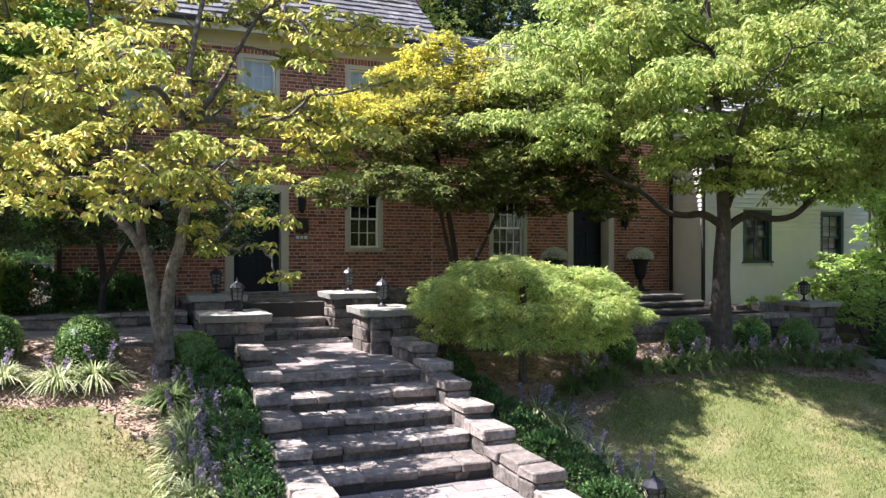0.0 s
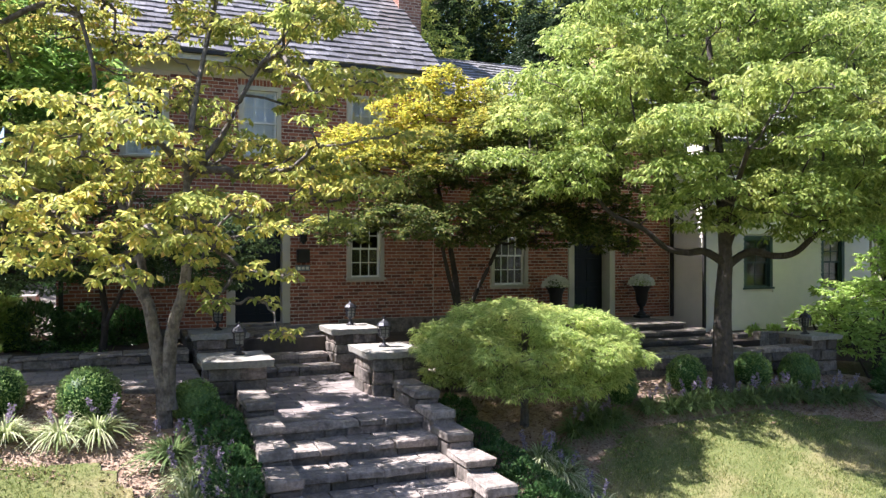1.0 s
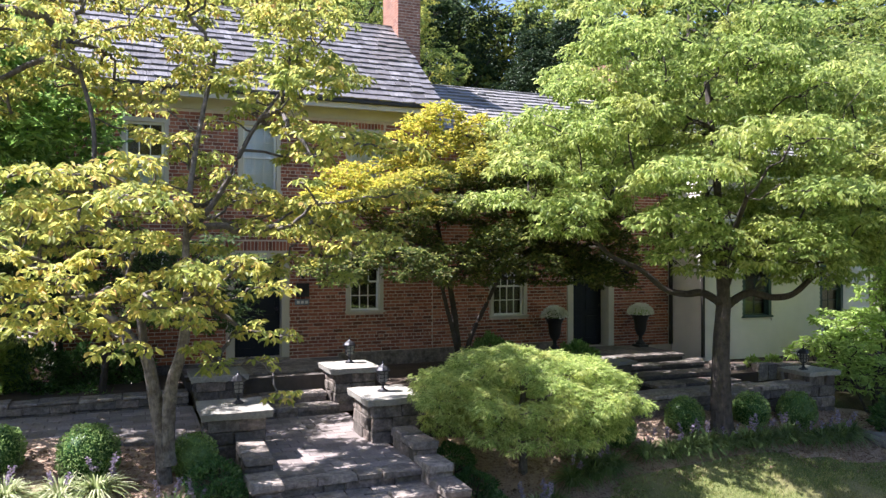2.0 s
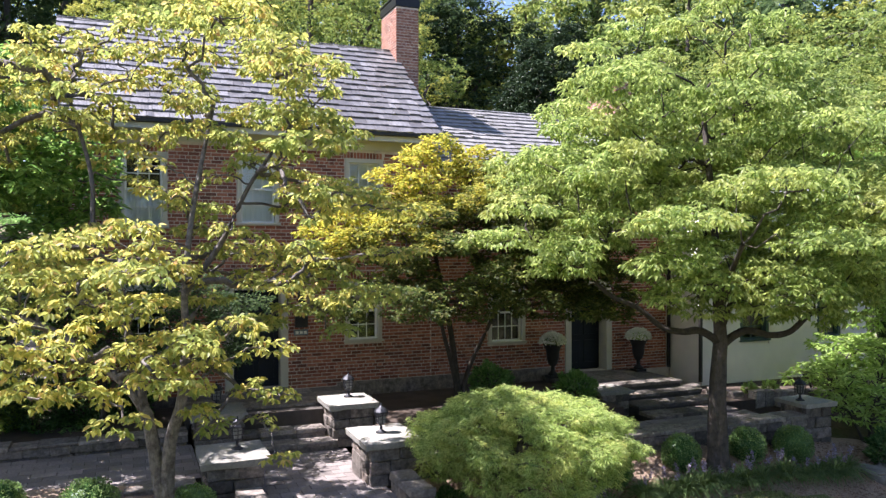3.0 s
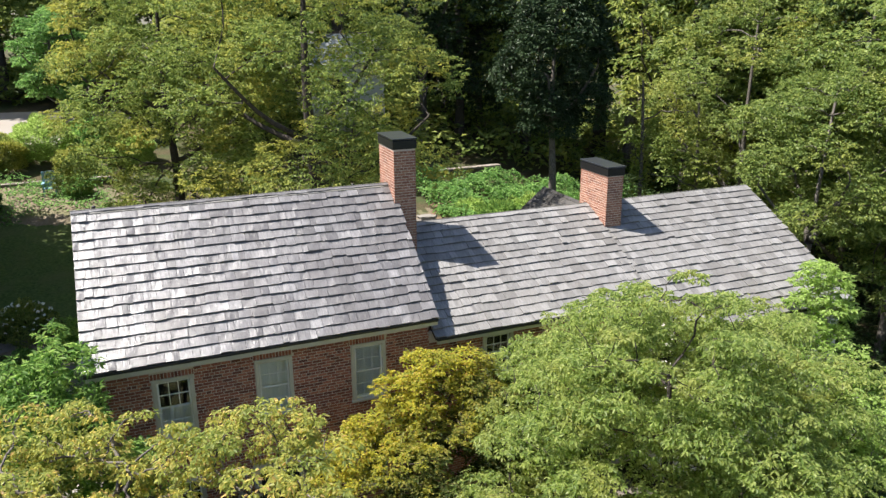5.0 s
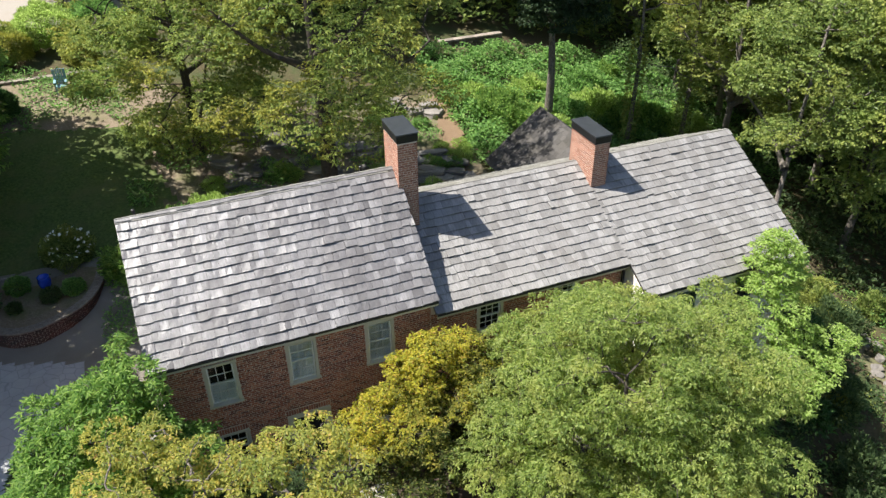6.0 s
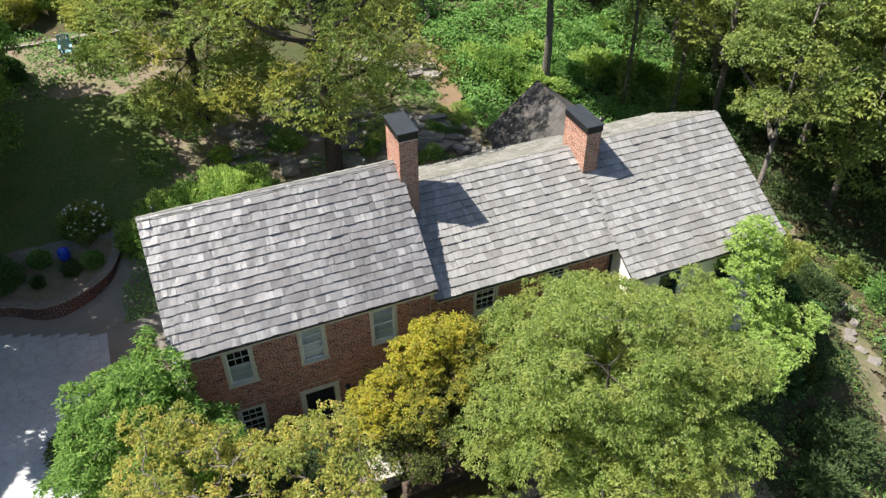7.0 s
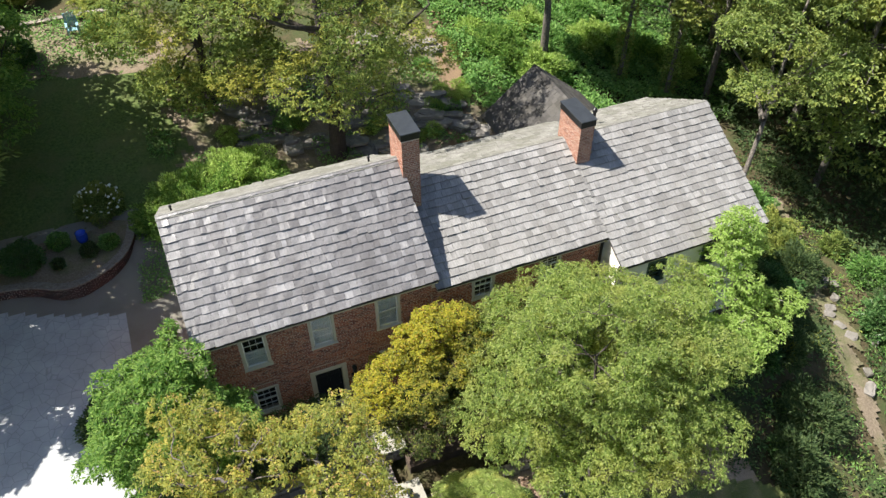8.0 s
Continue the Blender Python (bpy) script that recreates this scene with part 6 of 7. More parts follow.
for i, (x, y, r) in enumerate(((-5.3, -5.85, 0.34), (-5.25, -6.35, 0.36), (-5.22, -6.85, 0.36), (-5.2, -7.35, 0.38), (-5.18, -7.85, 0.38), (-5.18, -8.4, 0.38), (-5.15, -8.95, 0.38))):
    hedge_shrub(x, y, r, 80 + i, LEAF_HEDGE, "glossy dark green holly shrub beside the stair wall")
for i, (x, y, r) in enumerate(((-2.0, -5.6, 0.32), (-1.95, -6.2, 0.3), (-1.85, -6.75, 0.3), (-1.75, -7.25, 0.32), (-1.65, -7.7, 0.33), (-1.55, -8.2, 0.33), (-1.5, -8.7, 0.33))):
    hedge_shrub(x, y, r, 90 + i, LEAF_HEDGE, "glossy dark green holly shrub below the stair wall")


# lilyturf clumps
def lilyturf_master(seed, blades, long, mat, spikes):
    rnd = np.random.default_rng(seed)
    t = thing("lilyturf", (0, 0, -60), "arching variegated lilyturf clump with violet flower spikes" if mat is LEAF_STRAP else "dark arching lilyturf clump with violet flower spikes", "grass clump", "lilyturf edging the beds")
    V, F = [], []
    base = 0
    for k in range(blades):
        a = rnd.uniform(0, 2 * np.pi)
        lean = rnd.uniform(0.25, 1.0)
        L = long * rnd.uniform(0.7, 1.15)
        w = rnd.uniform(0.006, 0.0115)
        s = np.linspace(0, 1, 5)
        out = L * (lean * (s * 0.35 + 0.65 * s ** 1.7))
        up = L * (s * (1.15 - 0.25 * lean) - (0.3 + 0.65 * lean) * s ** 2.2)
        r0 = rnd.uniform(0, 0.07)
        c = np.stack([(r0 + out) * np.cos(a), (r0 + out) * np.sin(a), up - 60], -1)
        sd = np.array([-np.sin(a), np.cos(a), 0])
        ww = (w * np.array([1, 1, 0.85, 0.6, 0.1]))[:, None]
        V.append(np.concatenate([c - sd * ww, c + sd * ww]))
        i = np.arange(4)
        F.append(np.stack([i, i + 1, i + 6, i + 5], -1) + base)
        base += 10
    array_mesh("tuft", np.concatenate(V), [np.concatenate(F)], mat, t)
    if spikes:
        for k in range(spikes):
            a, r = rnd.uniform(0, 2 * np.pi), rnd.uniform(0.02, 0.16)
            h0, h1 = long * rnd.uniform(0.45, 0.6), long * rnd.uniform(0.75, 0.98)
            q = np.linspace(0, 1, 44)[:, None]
            p = np.array([r * np.cos(a), r * np.sin(a), -60]) + q * np.array([0.05 * np.cos(a), 0.05 * np.sin(a), h1 - h0]) + np.array([0, 0, h0])
            leaf_cloud("flower_spike", p + rnd.normal(scale=0.008, size=p.shape), unit(rnd.normal(size=p.shape)), 0.028, 0.02, PETAL_VIOLET, t, rnd, 0.1, small=True)
    return t


MASTERS = [lilyturf_master(101, 300, 0.42, LEAF_STRAP, 4), lilyturf_master(102, 290, 0.4, LEAF_STRAP, 2), lilyturf_master(103, 260, 0.42, LEAF_STRAP_DARK, 2)]
LILY = [(-7.55, -5.85, 0), (-7, -5.9, 1), (-6.62, -5.85, 0), (-5.82, -6.4, 2), (-5.52, -6.35, 0), (-5.64, -6.85, 0), (-5.39, -6.9, 0), (-5.69, -7.3, 1), (-5.42, -7.45, 0), (-5.69, -7.75, 0), (-5.39, -7.95, 0), (-5.69, -8.2, 1), (-5.39, -8.45, 0),
        (-0.95, -6.6, 2), (-1.25, -6.75, 0), (-1.1, -7.05, 1), (-1.05, -7.4, 1), (-1, -7.75, 1), (-1.1, -8.1, 1), (-0.95, -8.4, 0), (-0.35, -6.15, 2), (0.05, -6.1, 2), (0.4, -6.05, 2), (0.2, -5.8, 2), (1.2, -5.85, 2), (1.58, -5.95, 2), (1.95, -5.95, 2), (2.3, -5.95, 2), (2.7, -6, 2), (3.1, -6, 2), (3.5, -5.95, 2), (4.1, -5.9, 2), (4.5, -5.92, 2), (4.9, -5.9, 2), (5.3, -5.9, 2), (5.65, -5.8, 2)]
for i, (x, y, k) in enumerate(LILY):
    copy_thing(MASTERS[k], pose(x, y, gz(x, y) + 0.02, 0, 0, i * 77) @ Matrix.Diagonal((*[1.12 + 0.09 * (i % 4)] * 3, 1)))
for m in MASTERS:
    for o in [m, *m.children]:
        bpy.data.objects.remove(o)
urn(5.2, -0.42, 0.63, "black iron urn of white chrysanthemums by the door")
urn(2.8, -0.42, 0.63, "black iron urn of white chrysanthemums beside the step")

# ---- behind the house: trees and woods ----


def wood_tree(name, at, height, spread_, label, leaf_m, bark, seed, count=150, per=80, leaf=0.3, low=0.3, lean=(0, 0), thick=0.022, lobes=24, lobe=(0.24, 0.38)):
    """A full-crowned tree: rounded lobes of foliage round a trunk with big limbs."""
    x, y, z = at
    h = height
    rs = random.Random(seed)
    st = [stem([(x, y, z - 0.4), (x + lean[0] * 0.3 + 0.1, y + lean[1] * 0.3, z + h * 0.25), (x + lean[0] * 0.7 - 0.1, y + lean[1] * 0.7, z + h * 0.55), (x + lean[0], y + lean[1], z + h * 0.85)], thick * h, 0.05)]
    for k in range(5):
        a = k * 1.26 + rs.uniform(-0.4, 0.4)
        b = h * rs.uniform(low + 0.02, 0.5)
        st.append(stem([(x + lean[0] * b / h, y + lean[1] * b / h, z + b), (x + lean[0] + math.cos(a) * spread_ * 0.35, y + lean[1] + math.sin(a) * spread_ * 0.35, z + b + h * 0.08), (x + lean[0] + math.cos(a) * spread_ * 0.65, y + lean[1] + math.sin(a) * spread_ * 0.65, z + b + h * 0.2)], 0.009 * h, 0.04, 8))
    el = []
    half = (1.0 - low) * 0.5
    for k in range(lobes):
        a = k * 2.4 + rs.uniform(-0.3, 0.3)
        u = -0.95 + 1.9 * (k + 0.5) / lobes
        w = math.sqrt(1 - u * u * 0.92) * rs.uniform(0.5, 0.74)
        zz = low + half + u * half * 0.8 + rs.uniform(-0.03, 0.03)
        r = spread_ * rs.uniform(*lobe)
        el.append(((x + lean[0] + math.cos(a) * spread_ * w, y + lean[1] + math.sin(a) * spread_ * w, z + h * zz), (r, r * rs.uniform(0.8, 1.2), h * rs.uniform(0.055, 0.09))))
    area = sum(2.6 * (r[0] * r[1] + 0.6 * r[2] * (r[0] + r[1])) for c, r in el)
    return lobed_tree(name, (x, y, z), label, st, el, count * per * 0.2 / area, 6, (leaf, leaf * 0.48), leaf_m, bark, seed, low=-0.45, deep=0.45, hang=0.45, tip=0.012, twigs=3, small=True, hidden=0.8, whorl=leaf * 0.2)

# the big oak behind the taller block
wood_tree("oak_tree", (0.3, 13.2, gz(0.3, 13.2)), 15.5, 7.0, "tall oak behind the house, leaves yellowing", LEAF_OAK, BARK_DARK, 201, 640, 130, 0.14, 0.16, thick=0.03, lobes=32, lobe=(0.2, 0.31))
wood_tree("oak_tree", (-4.6, 18.2, gz(-4.6, 18.2)), 12.5, 5.6, "broad yellowing tree beside the back lawn", LEAF_OAK, BARK_DARK, 202, 560, 120, 0.15, -0.06, lobes=34, lobe=(0.2, 0.3))
wood_tree("dark_tree", (13.4, 17.2, gz(13.4, 17.2)), 13.5, 3.3, "dark evergreen tree behind the lower block", LEAF_DARK, BARK_GREY, 203, 300, 120, 0.2, 0.38, lobes=32, lobe=(0.17, 0.32))
wood_tree("dark_tree", (15.2, 33.0, gz(15.2, 33.0)), 19.0, 5.2, "dark evergreen tree at the edge of the woods", LEAF_DARK, BARK_DARK, 208, 300, 90, 0.26, 0.05)
wood_tree("woodland_tree", (22.5, 13.6, gz(22.5, 13.6)), 16.0, 5.2, "tall tree at the edge of the woods by the wing", LEAF_WOOD, BARK_GREY, 204, 320, 110, 0.175, 0.2, thick=0.014, lobes=26, lobe=(0.2, 0.32))
wood_tree("woodland_tree", (17.9, 5.2, gz(17.9, 5.2)), 13.5, 4.4, "leaning tree beside the gable of the wing", LEAF_WOOD, BARK_GREY, 205, 300, 110, 0.165, 0.3, thick=0.012, lean=(3.0, 2.0), lobes=22, lobe=(0.22, 0.33))
wood_tree("shade_tree", (-15.2, 16.0, gz(-15.2, 16)), 12.0, 5.0, "leafy tree shading the back lawn", LEAF_FRESH, BARK_DARK, 206, 330, 130, 0.19, 0.12)
wood_tree("shade_tree", (-17.6, 5.6, gz(-17.6, 5.6)), 11.0, 4.0, "leafy tree shading the driveway", LEAF_FRESH, BARK_DARK, 207, 220, 150, 0.2, 0.34, lobes=15, lobe=(0.2, 0.32))
wood_tree("garden_tree", (-9.8, 34.2, gz(-9.8, 34.2)), 7.2, 2.6, "small blue-green tree at the end of the garden", LEAF_IVY, BARK_GREY, 209, 150, 90, 0.2, 0.12, lobes=20, lobe=(0.24, 0.36))

# woods all round: a few kinds, copied
KINDS = [wood_tree("woodland_tree", (0, 0, -90), h, s, lab, lm, bk, sd, 165, 72, 0.36, lo)
         for h, s, lab, lm, bk, sd, lo in ((20, 5.8, "tall green woodland tree", LEAF_WOOD, BARK_DARK, 211, 0.12), (18, 5.2, "tall yellow-green woodland tree", LEAF_OAK, BARK_GREY, 212, 0.1), (22, 5.4, "tall dark woodland tree", LEAF_DEEP, BARK_GREY, 213, 0.16), (13, 5.4, "low leafy understorey tree", LEAF_WOOD, BARK_DARK, 214, 0.02))]
KINDS.append(wood_tree("woodland_tree", (0, 0, -90), 15, 5.0, "leafy green tree near the wing", LEAF_WOOD, BARK_GREY, 215, 280, 85, 0.2, 0.1, thick=0.012, lobes=24))
RW = random.Random(77)
WOODS = [(-20.5, 14, 0), (-19, 16.5, 3), (-18.2, 11, 3), (-25, 13, 1), (-24, 23, 2), (-30, 30, 0), (-20, 50, 2), (-19, 44, 2), (-10, 50, 2), (-4, 44, 0), (-3, 52, 2), (-0.5, 37, 0), (1.5, 31.5, 3), (8, 41, 2), (2, 58, 0), (10, 54, 1), (12, 33, 2), (16, 40, 2), (21, 33, 0), (20, 37, 1), (20, 52, 0), (27, 31, 2), (26, 18.5, 4), (26, 22, 0), (27, 12, 4), (25, 6, 4), (28, 35, 0), (30, 17, 2), (31, 26, 1), (32, 46, 2), (33, 9, 4), (36, 20, 1), (38, 30, 0), (40, 14, 2), (42, 40, 1), (44, 24, 0), (48, 8, 2), (50, 34, 0), (30, 1, 4), (38, 0, 1), (-12, 62, 0), (-30, 54, 2), (-38, 12, 3), (-34, -4, 0), (36, -14, 0), (-14, -40, 0), (-4, -44, 1), (7, -42, 2), (18, -38, 0), (27, -32, 1), (-26, -34, 2), (-14, 45, 2), (-18, 52, 0), (-26, 46, 2), (-7, 56, 1), (3.5, 47, 2), (10.5, 48, 2), (-10, 41.5, 3), (-12, -31, 3), (-2, -34, 3), (5, -31, 3), (12, -30, 3), (-17.6, 19.6, 3)]
for i, (x, y, k) in enumerate(WOODS):
    s = RW.uniform(0.9, 1.15) * (1.25 if x > 22 or y > 48 else 1.0)
    c = copy_thing(KINDS[k], pose(x + RW.uniform(-1, 1), y + RW.uniform(-1, 1), gz(x, y), 0, 0, RW.uniform(0, 360)) @ Matrix.Diagonal((s, s, s * RW.uniform(0.9, 1.1), 1)))
    tagged(c, group="woods round the house")
for m in KINDS:
    for o in [m, *m.children]:
        bpy.data.objects.remove(o)


# the woods beyond, a closed bank of crowns
def far_woods():
    rnd = np.random.default_rng(230)
    rs = random.Random(231)
    t = thing("far_woods", (10, 66, gz(10, 66)), "dense bank of tall woodland crowns beyond the garden", "woods", kind="stuff")
    for mt, n in ((LEAF_DEEP, 80), (LEAF_WOOD, 62)):
        lobes = []
        for k in range(n):
            u = rs.random()
            if u < 0.62:
                x, y = rs.uniform(-55, 62), rs.uniform(58, 72)
            elif u < 0.86:
                x, y = rs.uniform(50, 62), rs.uniform(-18, 60)
            else:
                x, y = rs.uniform(-58, -46), rs.uniform(8, 60)
            r = rs.uniform(3.0, 4.8)
            lobes.append(((x, y, gz(x, y) + rs.choice((2.5, 6.0, 10.0, 14.0)) + rs.uniform(-1.5, 1.5)), (r, r, rs.uniform(2.4, 3.8))))
        p, nn = lobe_skin(lobes, 1.5, rnd, -0.7, 0.5, 0.75)
        q, axis = rosettes(p, nn, 5, rnd, 0.15, 0.4)
        leaf_cloud("foliage", q, axis, 0.8, 0.42, mt, t, rnd, 0.4, small=True)["kind"] = "stuff"


far_woods()

# ---- garden behind the house ----
# rear wing of the house with its shingle roof
def gable_rear():
    xr, zr, ze = 8.8, 6.3, 4.3
    for s in (-1, 1):
        e, r = Vector((xr + s * 2.5, 4.6, ze)), Vector((xr, 4.6, zr))
        up = (r - e).normalized()
        n = (r - e).length
        out = up.cross(Vector((0, 1, 0)))
        if out.z < 0:
            out = -out
        bm = bmesh.new()
        lo = [bm.verts.new(e + Vector((0, a, 0)) + up * b - out * 0.1) for a, b in ((0, 0), (5.3, 0), (5.3, n), (0, n))]
        hi = [bm.verts.new(v.co + out * 0.08) for v in lo]
        bm.faces.new(lo)
        bm.faces.new(hi)
        for i in range(4):
            j = (i + 1) % 4
            bm.faces.new((lo[i], lo[j], hi[j], hi[i]))
        bmesh.ops.recalc_face_normals(bm, faces=bm.faces)
        deck = part("roof", bm, DARK_METAL, house, "rear roof of dark grey slates")
        rnd = random.Random(71 + s)
        V = []
        for k in range(int(n / 0.22) + 1):
            a = 0.0
            while a < 5.3:
                w = rnd.uniform(0.18, 0.34)
                a0, a1 = a, min(a + w - 0.008, 5.33)
                a += w
                s0 = k * 0.22 - 0.02 + rnd.uniform(-0.01, 0.01)
                s1 = min(s0 + 0.27, n)
                th = rnd.uniform(0.014, 0.024)
                V.append([tuple(e + Vector((0, aa, 0)) + up * ss + out * hh) for aa in (a0, a1) for ss, hh in ((s0, 0.002), (s0, th), (s1, 0.0), (s1, 0.003))])
        f = np.array([[0, 1, 3, 2], [4, 6, 7, 5], [0, 4, 5, 1], [1, 5, 7, 3], [2, 3, 7, 6], [0, 2, 6, 4]])
        array_mesh("slating", np.array(V).reshape(-1, 3), [(f[None] + 8 * np.arange(len(V))[:, None, None]).reshape(-1, 4)], DARK_SLATE, deck)["kind"] = "stuff"
    bm = bmesh.new()
    pts = [(xr - 2.2, -0.5), (xr + 2.2, -0.5), (xr + 2.2, ze + 0.1), (xr, zr - 0.15), (xr - 2.2, ze + 0.1)]
    a = [bm.verts.new((x, 5.9, z)) for x, z in pts]
    b = [bm.verts.new((x, 9.6, z)) for x, z in pts]
    bm.faces.new(a)
    bm.faces.new(b)
    for i in range(5):
        j = (i + 1) % 5
        bm.faces.new((a[i], a[j], b[j], b[i]))
    bmesh.ops.recalc_face_normals(bm, faces=bm.faces)
    part("rear_wall", bm, STONE, house, "rough stone wall of the rear wing")


gable_rear()

# curved brick retaining wall with a raised bed, beside the driveway
ARC = [(-22.0, 9.6), (-14.5, 9.25), (-12.2, 8.45), (-10.9, 8.7), (-9.85, 9.5), (-9.35, 10.6), (-9.2, 11.4)]


def arc_line(n):
    c, _ = stem([(x, y, 0) for x, y in ARC], 1, 1, n)
    return c[:, :2]


arc_wall = thing("garden_wall", (-12.2, 8.45, 1.1), "dark brick curved retaining wall with a flat cap", "garden wall")
line = arc_line(60)
seg = np.gradient(line, axis=0)
nrm = unit(np.stack([-seg[:, 1], seg[:, 0]], -1))


def ribbon(name, off0, off1, z0, z1, material, parent, label=""):
    a, b = line + nrm * off0, line + nrm * off1
    n = len(line)
    v = np.concatenate([np.c_[a, np.full(n, z0)], np.c_[b, np.full(n, z0)], np.c_[b, np.full(n, z1)], np.c_[a, np.full(n, z1)]])
    i = np.arange(n - 1)
    F = [np.stack([i + p * n, i + 1 + p * n, i + 1 + q * n, i + q * n], -1) for p, q in ((0, 1), (1, 2), (2, 3), (3, 0))]
    return array_mesh(name, v, [np.concatenate(F)], material, parent, label)


ribbon("core", 0.0, 0.3, 0.9, 1.94, MORTAR, arc_wall)
fine = arc_line(400)
dist = np.concatenate([[0], np.cumsum(np.linalg.norm(np.diff(fine, axis=0), axis=1))])
V = []
for k in range(12):
    s = 0.11 * (k % 2)
    while s < dist[-1] - 0.25:
        p, q = (np.array([np.interp(u, dist, fine[:, j]) for j in (0, 1)]) for u in (s, s + 0.21))
        d = (q - p) / np.linalg.norm(q - p)
        o = np.array([d[1], -d[0]]) * 0.012
        za, zb = 1.0 + k * 0.078, 1.066 + k * 0.078
        V.append([(*p, za), (*q, za), (*(q - o * 3), za), (*(p - o * 3), za), (*(p + o), za), (*(q + o), za), (*(q + o), zb), (*(p + o), zb)])
        s += 0.222
f = np.array([[4, 5, 6, 7]])
bricks = np.array([[(*np.array(c[4][:2]), c[4][2]), (*np.array(c[5][:2]), c[5][2]), c[6], c[7], (c[3][0], c[3][1], c[4][2]), (c[2][0], c[2][1], c[4][2]), (c[2][0], c[2][1], c[6][2]), (c[3][0], c[3][1], c[6][2])] for c in V])
f = np.array([[0, 1, 2, 3], [3, 2, 6, 7], [0, 4, 5, 1], [0, 3, 7, 4], [1, 5, 6, 2]])
array_mesh("brickwork", bricks.reshape(-1, 3), [(f[None] + 8 * np.arange(len(bricks))[:, None, None]).reshape(-1, 4)], DARK_BRICK, arc_wall)["kind"] = "stuff"
ribbon("cap", -0.03, 0.33, 1.942, 2.0, CAP_STONE, arc_wall, "flat grey wall cap")


def raised(x, y):
    edge = np.interp(x, [p[0] for p in ARC], [p[1] for p in ARC])
    return (y > edge + 0.25) & (y < 12.2) & (x > -22) & (x < -9.2)


gx, gy = np.arange(-22, -9, 0.2), np.arange(8.4, 12.4, 0.2)
X, Y = np.meshgrid(gx, gy)
Z = 1.93 + 0.03 * np.sin(X * 2) * np.cos(Y * 3) + np.clip(Y - 11, 0, 2) * 0.08
i, j = np.meshgrid(np.arange(len(gx) - 1), np.arange(len(gy) - 1))
a = (j * len(gx) + i).ravel()
F = np.stack([a, a + 1, a + len(gx) + 1, a + len(gx)], -1)
vv = np.stack([X, Y, Z], -1).reshape(-1, 3)
m = vv[F].mean(1)
tagged(array_mesh("raised_bed", vv, [F[raised(m[:, 0], m[:, 1])]], DRY_SOIL, None, smooth=True), "mulched raised bed behind the curved wall", "garden bed", kind="structure")
for i, (x, y, r, mt, lab) in enumerate(((-13.6, 10.4, 0.75, LEAF_HEDGE, "dark green shrub in the raised bed"), (-12.3, 9.9, 0.24, LEAF_DEEP, "small dark shrub in the raised bed"), (-11.1, 10.2, 0.32, LEAF_DEEP, "small dark green shrub near the curved wall"), (-12.2, 11.2, 0.4, LEAF_IVY, "green perennial beside a blue pot"), (-10.3, 10.4, 0.35, LEAF_IVY, "low green plant by the wall"), (-10.4, 12.6, 0.95, LEAF_WOOD, "white-flowered shrub on the lawn edge"))):
    hedge_shrub(x, y, r, 600 + i, mt, lab, "garden_shrub", (0.09, 0.045), z=1.95, group="", n0=1800)
rnd_ = np.random.default_rng(611)
d_ = unit(rnd_.normal(size=(60, 3)))
d_[:, 2] = np.abs(d_[:, 2])
leaf_cloud("blossom", d_ * 0.95 * np.array([1, 1, 0.8]) + np.array([-10.4, 12.6, 2.5]), d_, 0.14, 0.12, FLOWER_WHITE, bpy.data.objects["garden_shrub.005"], rnd_, 0.5, small=True)
pot = thing("blue_pot", (-11.3, 11.1, 1.95), "glazed cobalt blue garden pot in the raised bed", "pot")
bm = bmesh.new()
lathe(bm, (-11.3, 11.1, 1.93), [(0.14, 0), (0.2, 0.1), (0.24, 0.3), (0.2, 0.45), (0.22, 0.5), (0.18, 0.5), (0.16, 0.42)], 20)
part("body", bm, CERAMIC_BLUE, pot, smooth=True)
edging = thing("stone_edging", (-14, 12.2, 2.0), "row of pale flat stones edging the lawn", "stone edging")
for k in range(22):
    stone_piece("edge_stone", CAP_STONE, edging, -21 + k * 0.42, -20.62 + k * 0.42, 12.0 + 0.1 * math.sin(k), 12.35 + 0.1 * math.sin(k), 1.9, 2.1, R3, 0.06, 0.1)

# clipped dark green bank of shrubs right behind the taller block
for i in range(7):
    x = -8.0 + i * 0.72
    hedge_shrub(x, 10.9 + 0.2 * i + (i % 2) * 0.4, 1.15 + 0.15 * (i % 3), 630 + i, LEAF_BRIGHT if i % 2 else LEAF_FRESH, "bushy green shrub behind the house", "garden_shrub", (0.15, 0.06), 0.3, 0.7, 1200, group="shrubs behind the house")


# pale blue garden chair on the border
def garden_chair(x, y, z):
    t = thing("garden_chair", (x, y, z), "pale blue wooden garden chair in the flower border", "chair")
    for sx in (-0.26, 0.26):
        for sy in (-0.25, 0.22):
            part("leg", box_bm(x + sx - 0.03, x + sx + 0.03, y + sy - 0.03, y + sy + 0.03, z - 0.05, z + (0.62 if sy < 0 else 1.15)), PALE_BLUE, t)
        part("armrest", box_bm(x + sx - 0.06, x + sx + 0.06, y - 0.32, y + 0.25, z + 0.62, z + 0.65, bevel=0.006), PALE_BLUE, t)
    for k in range(5):
        part("seat_slat", box_bm(x - 0.27, x + 0.27, y - 0.28 + k * 0.1, y - 0.2 + k * 0.1, z + 0.38, z + 0.405), PALE_BLUE, t)
        part("back_slat", box_bm(x - 0.25 + k * 0.105, x - 0.17 + k * 0.105, y + 0.2, y + 0.225, z + 0.42, z + 1.2 - 0.03 * abs(k - 2)), PALE_BLUE, t)


garden_chair(-10.1, 24.6, gz(-10.1, 24.6))
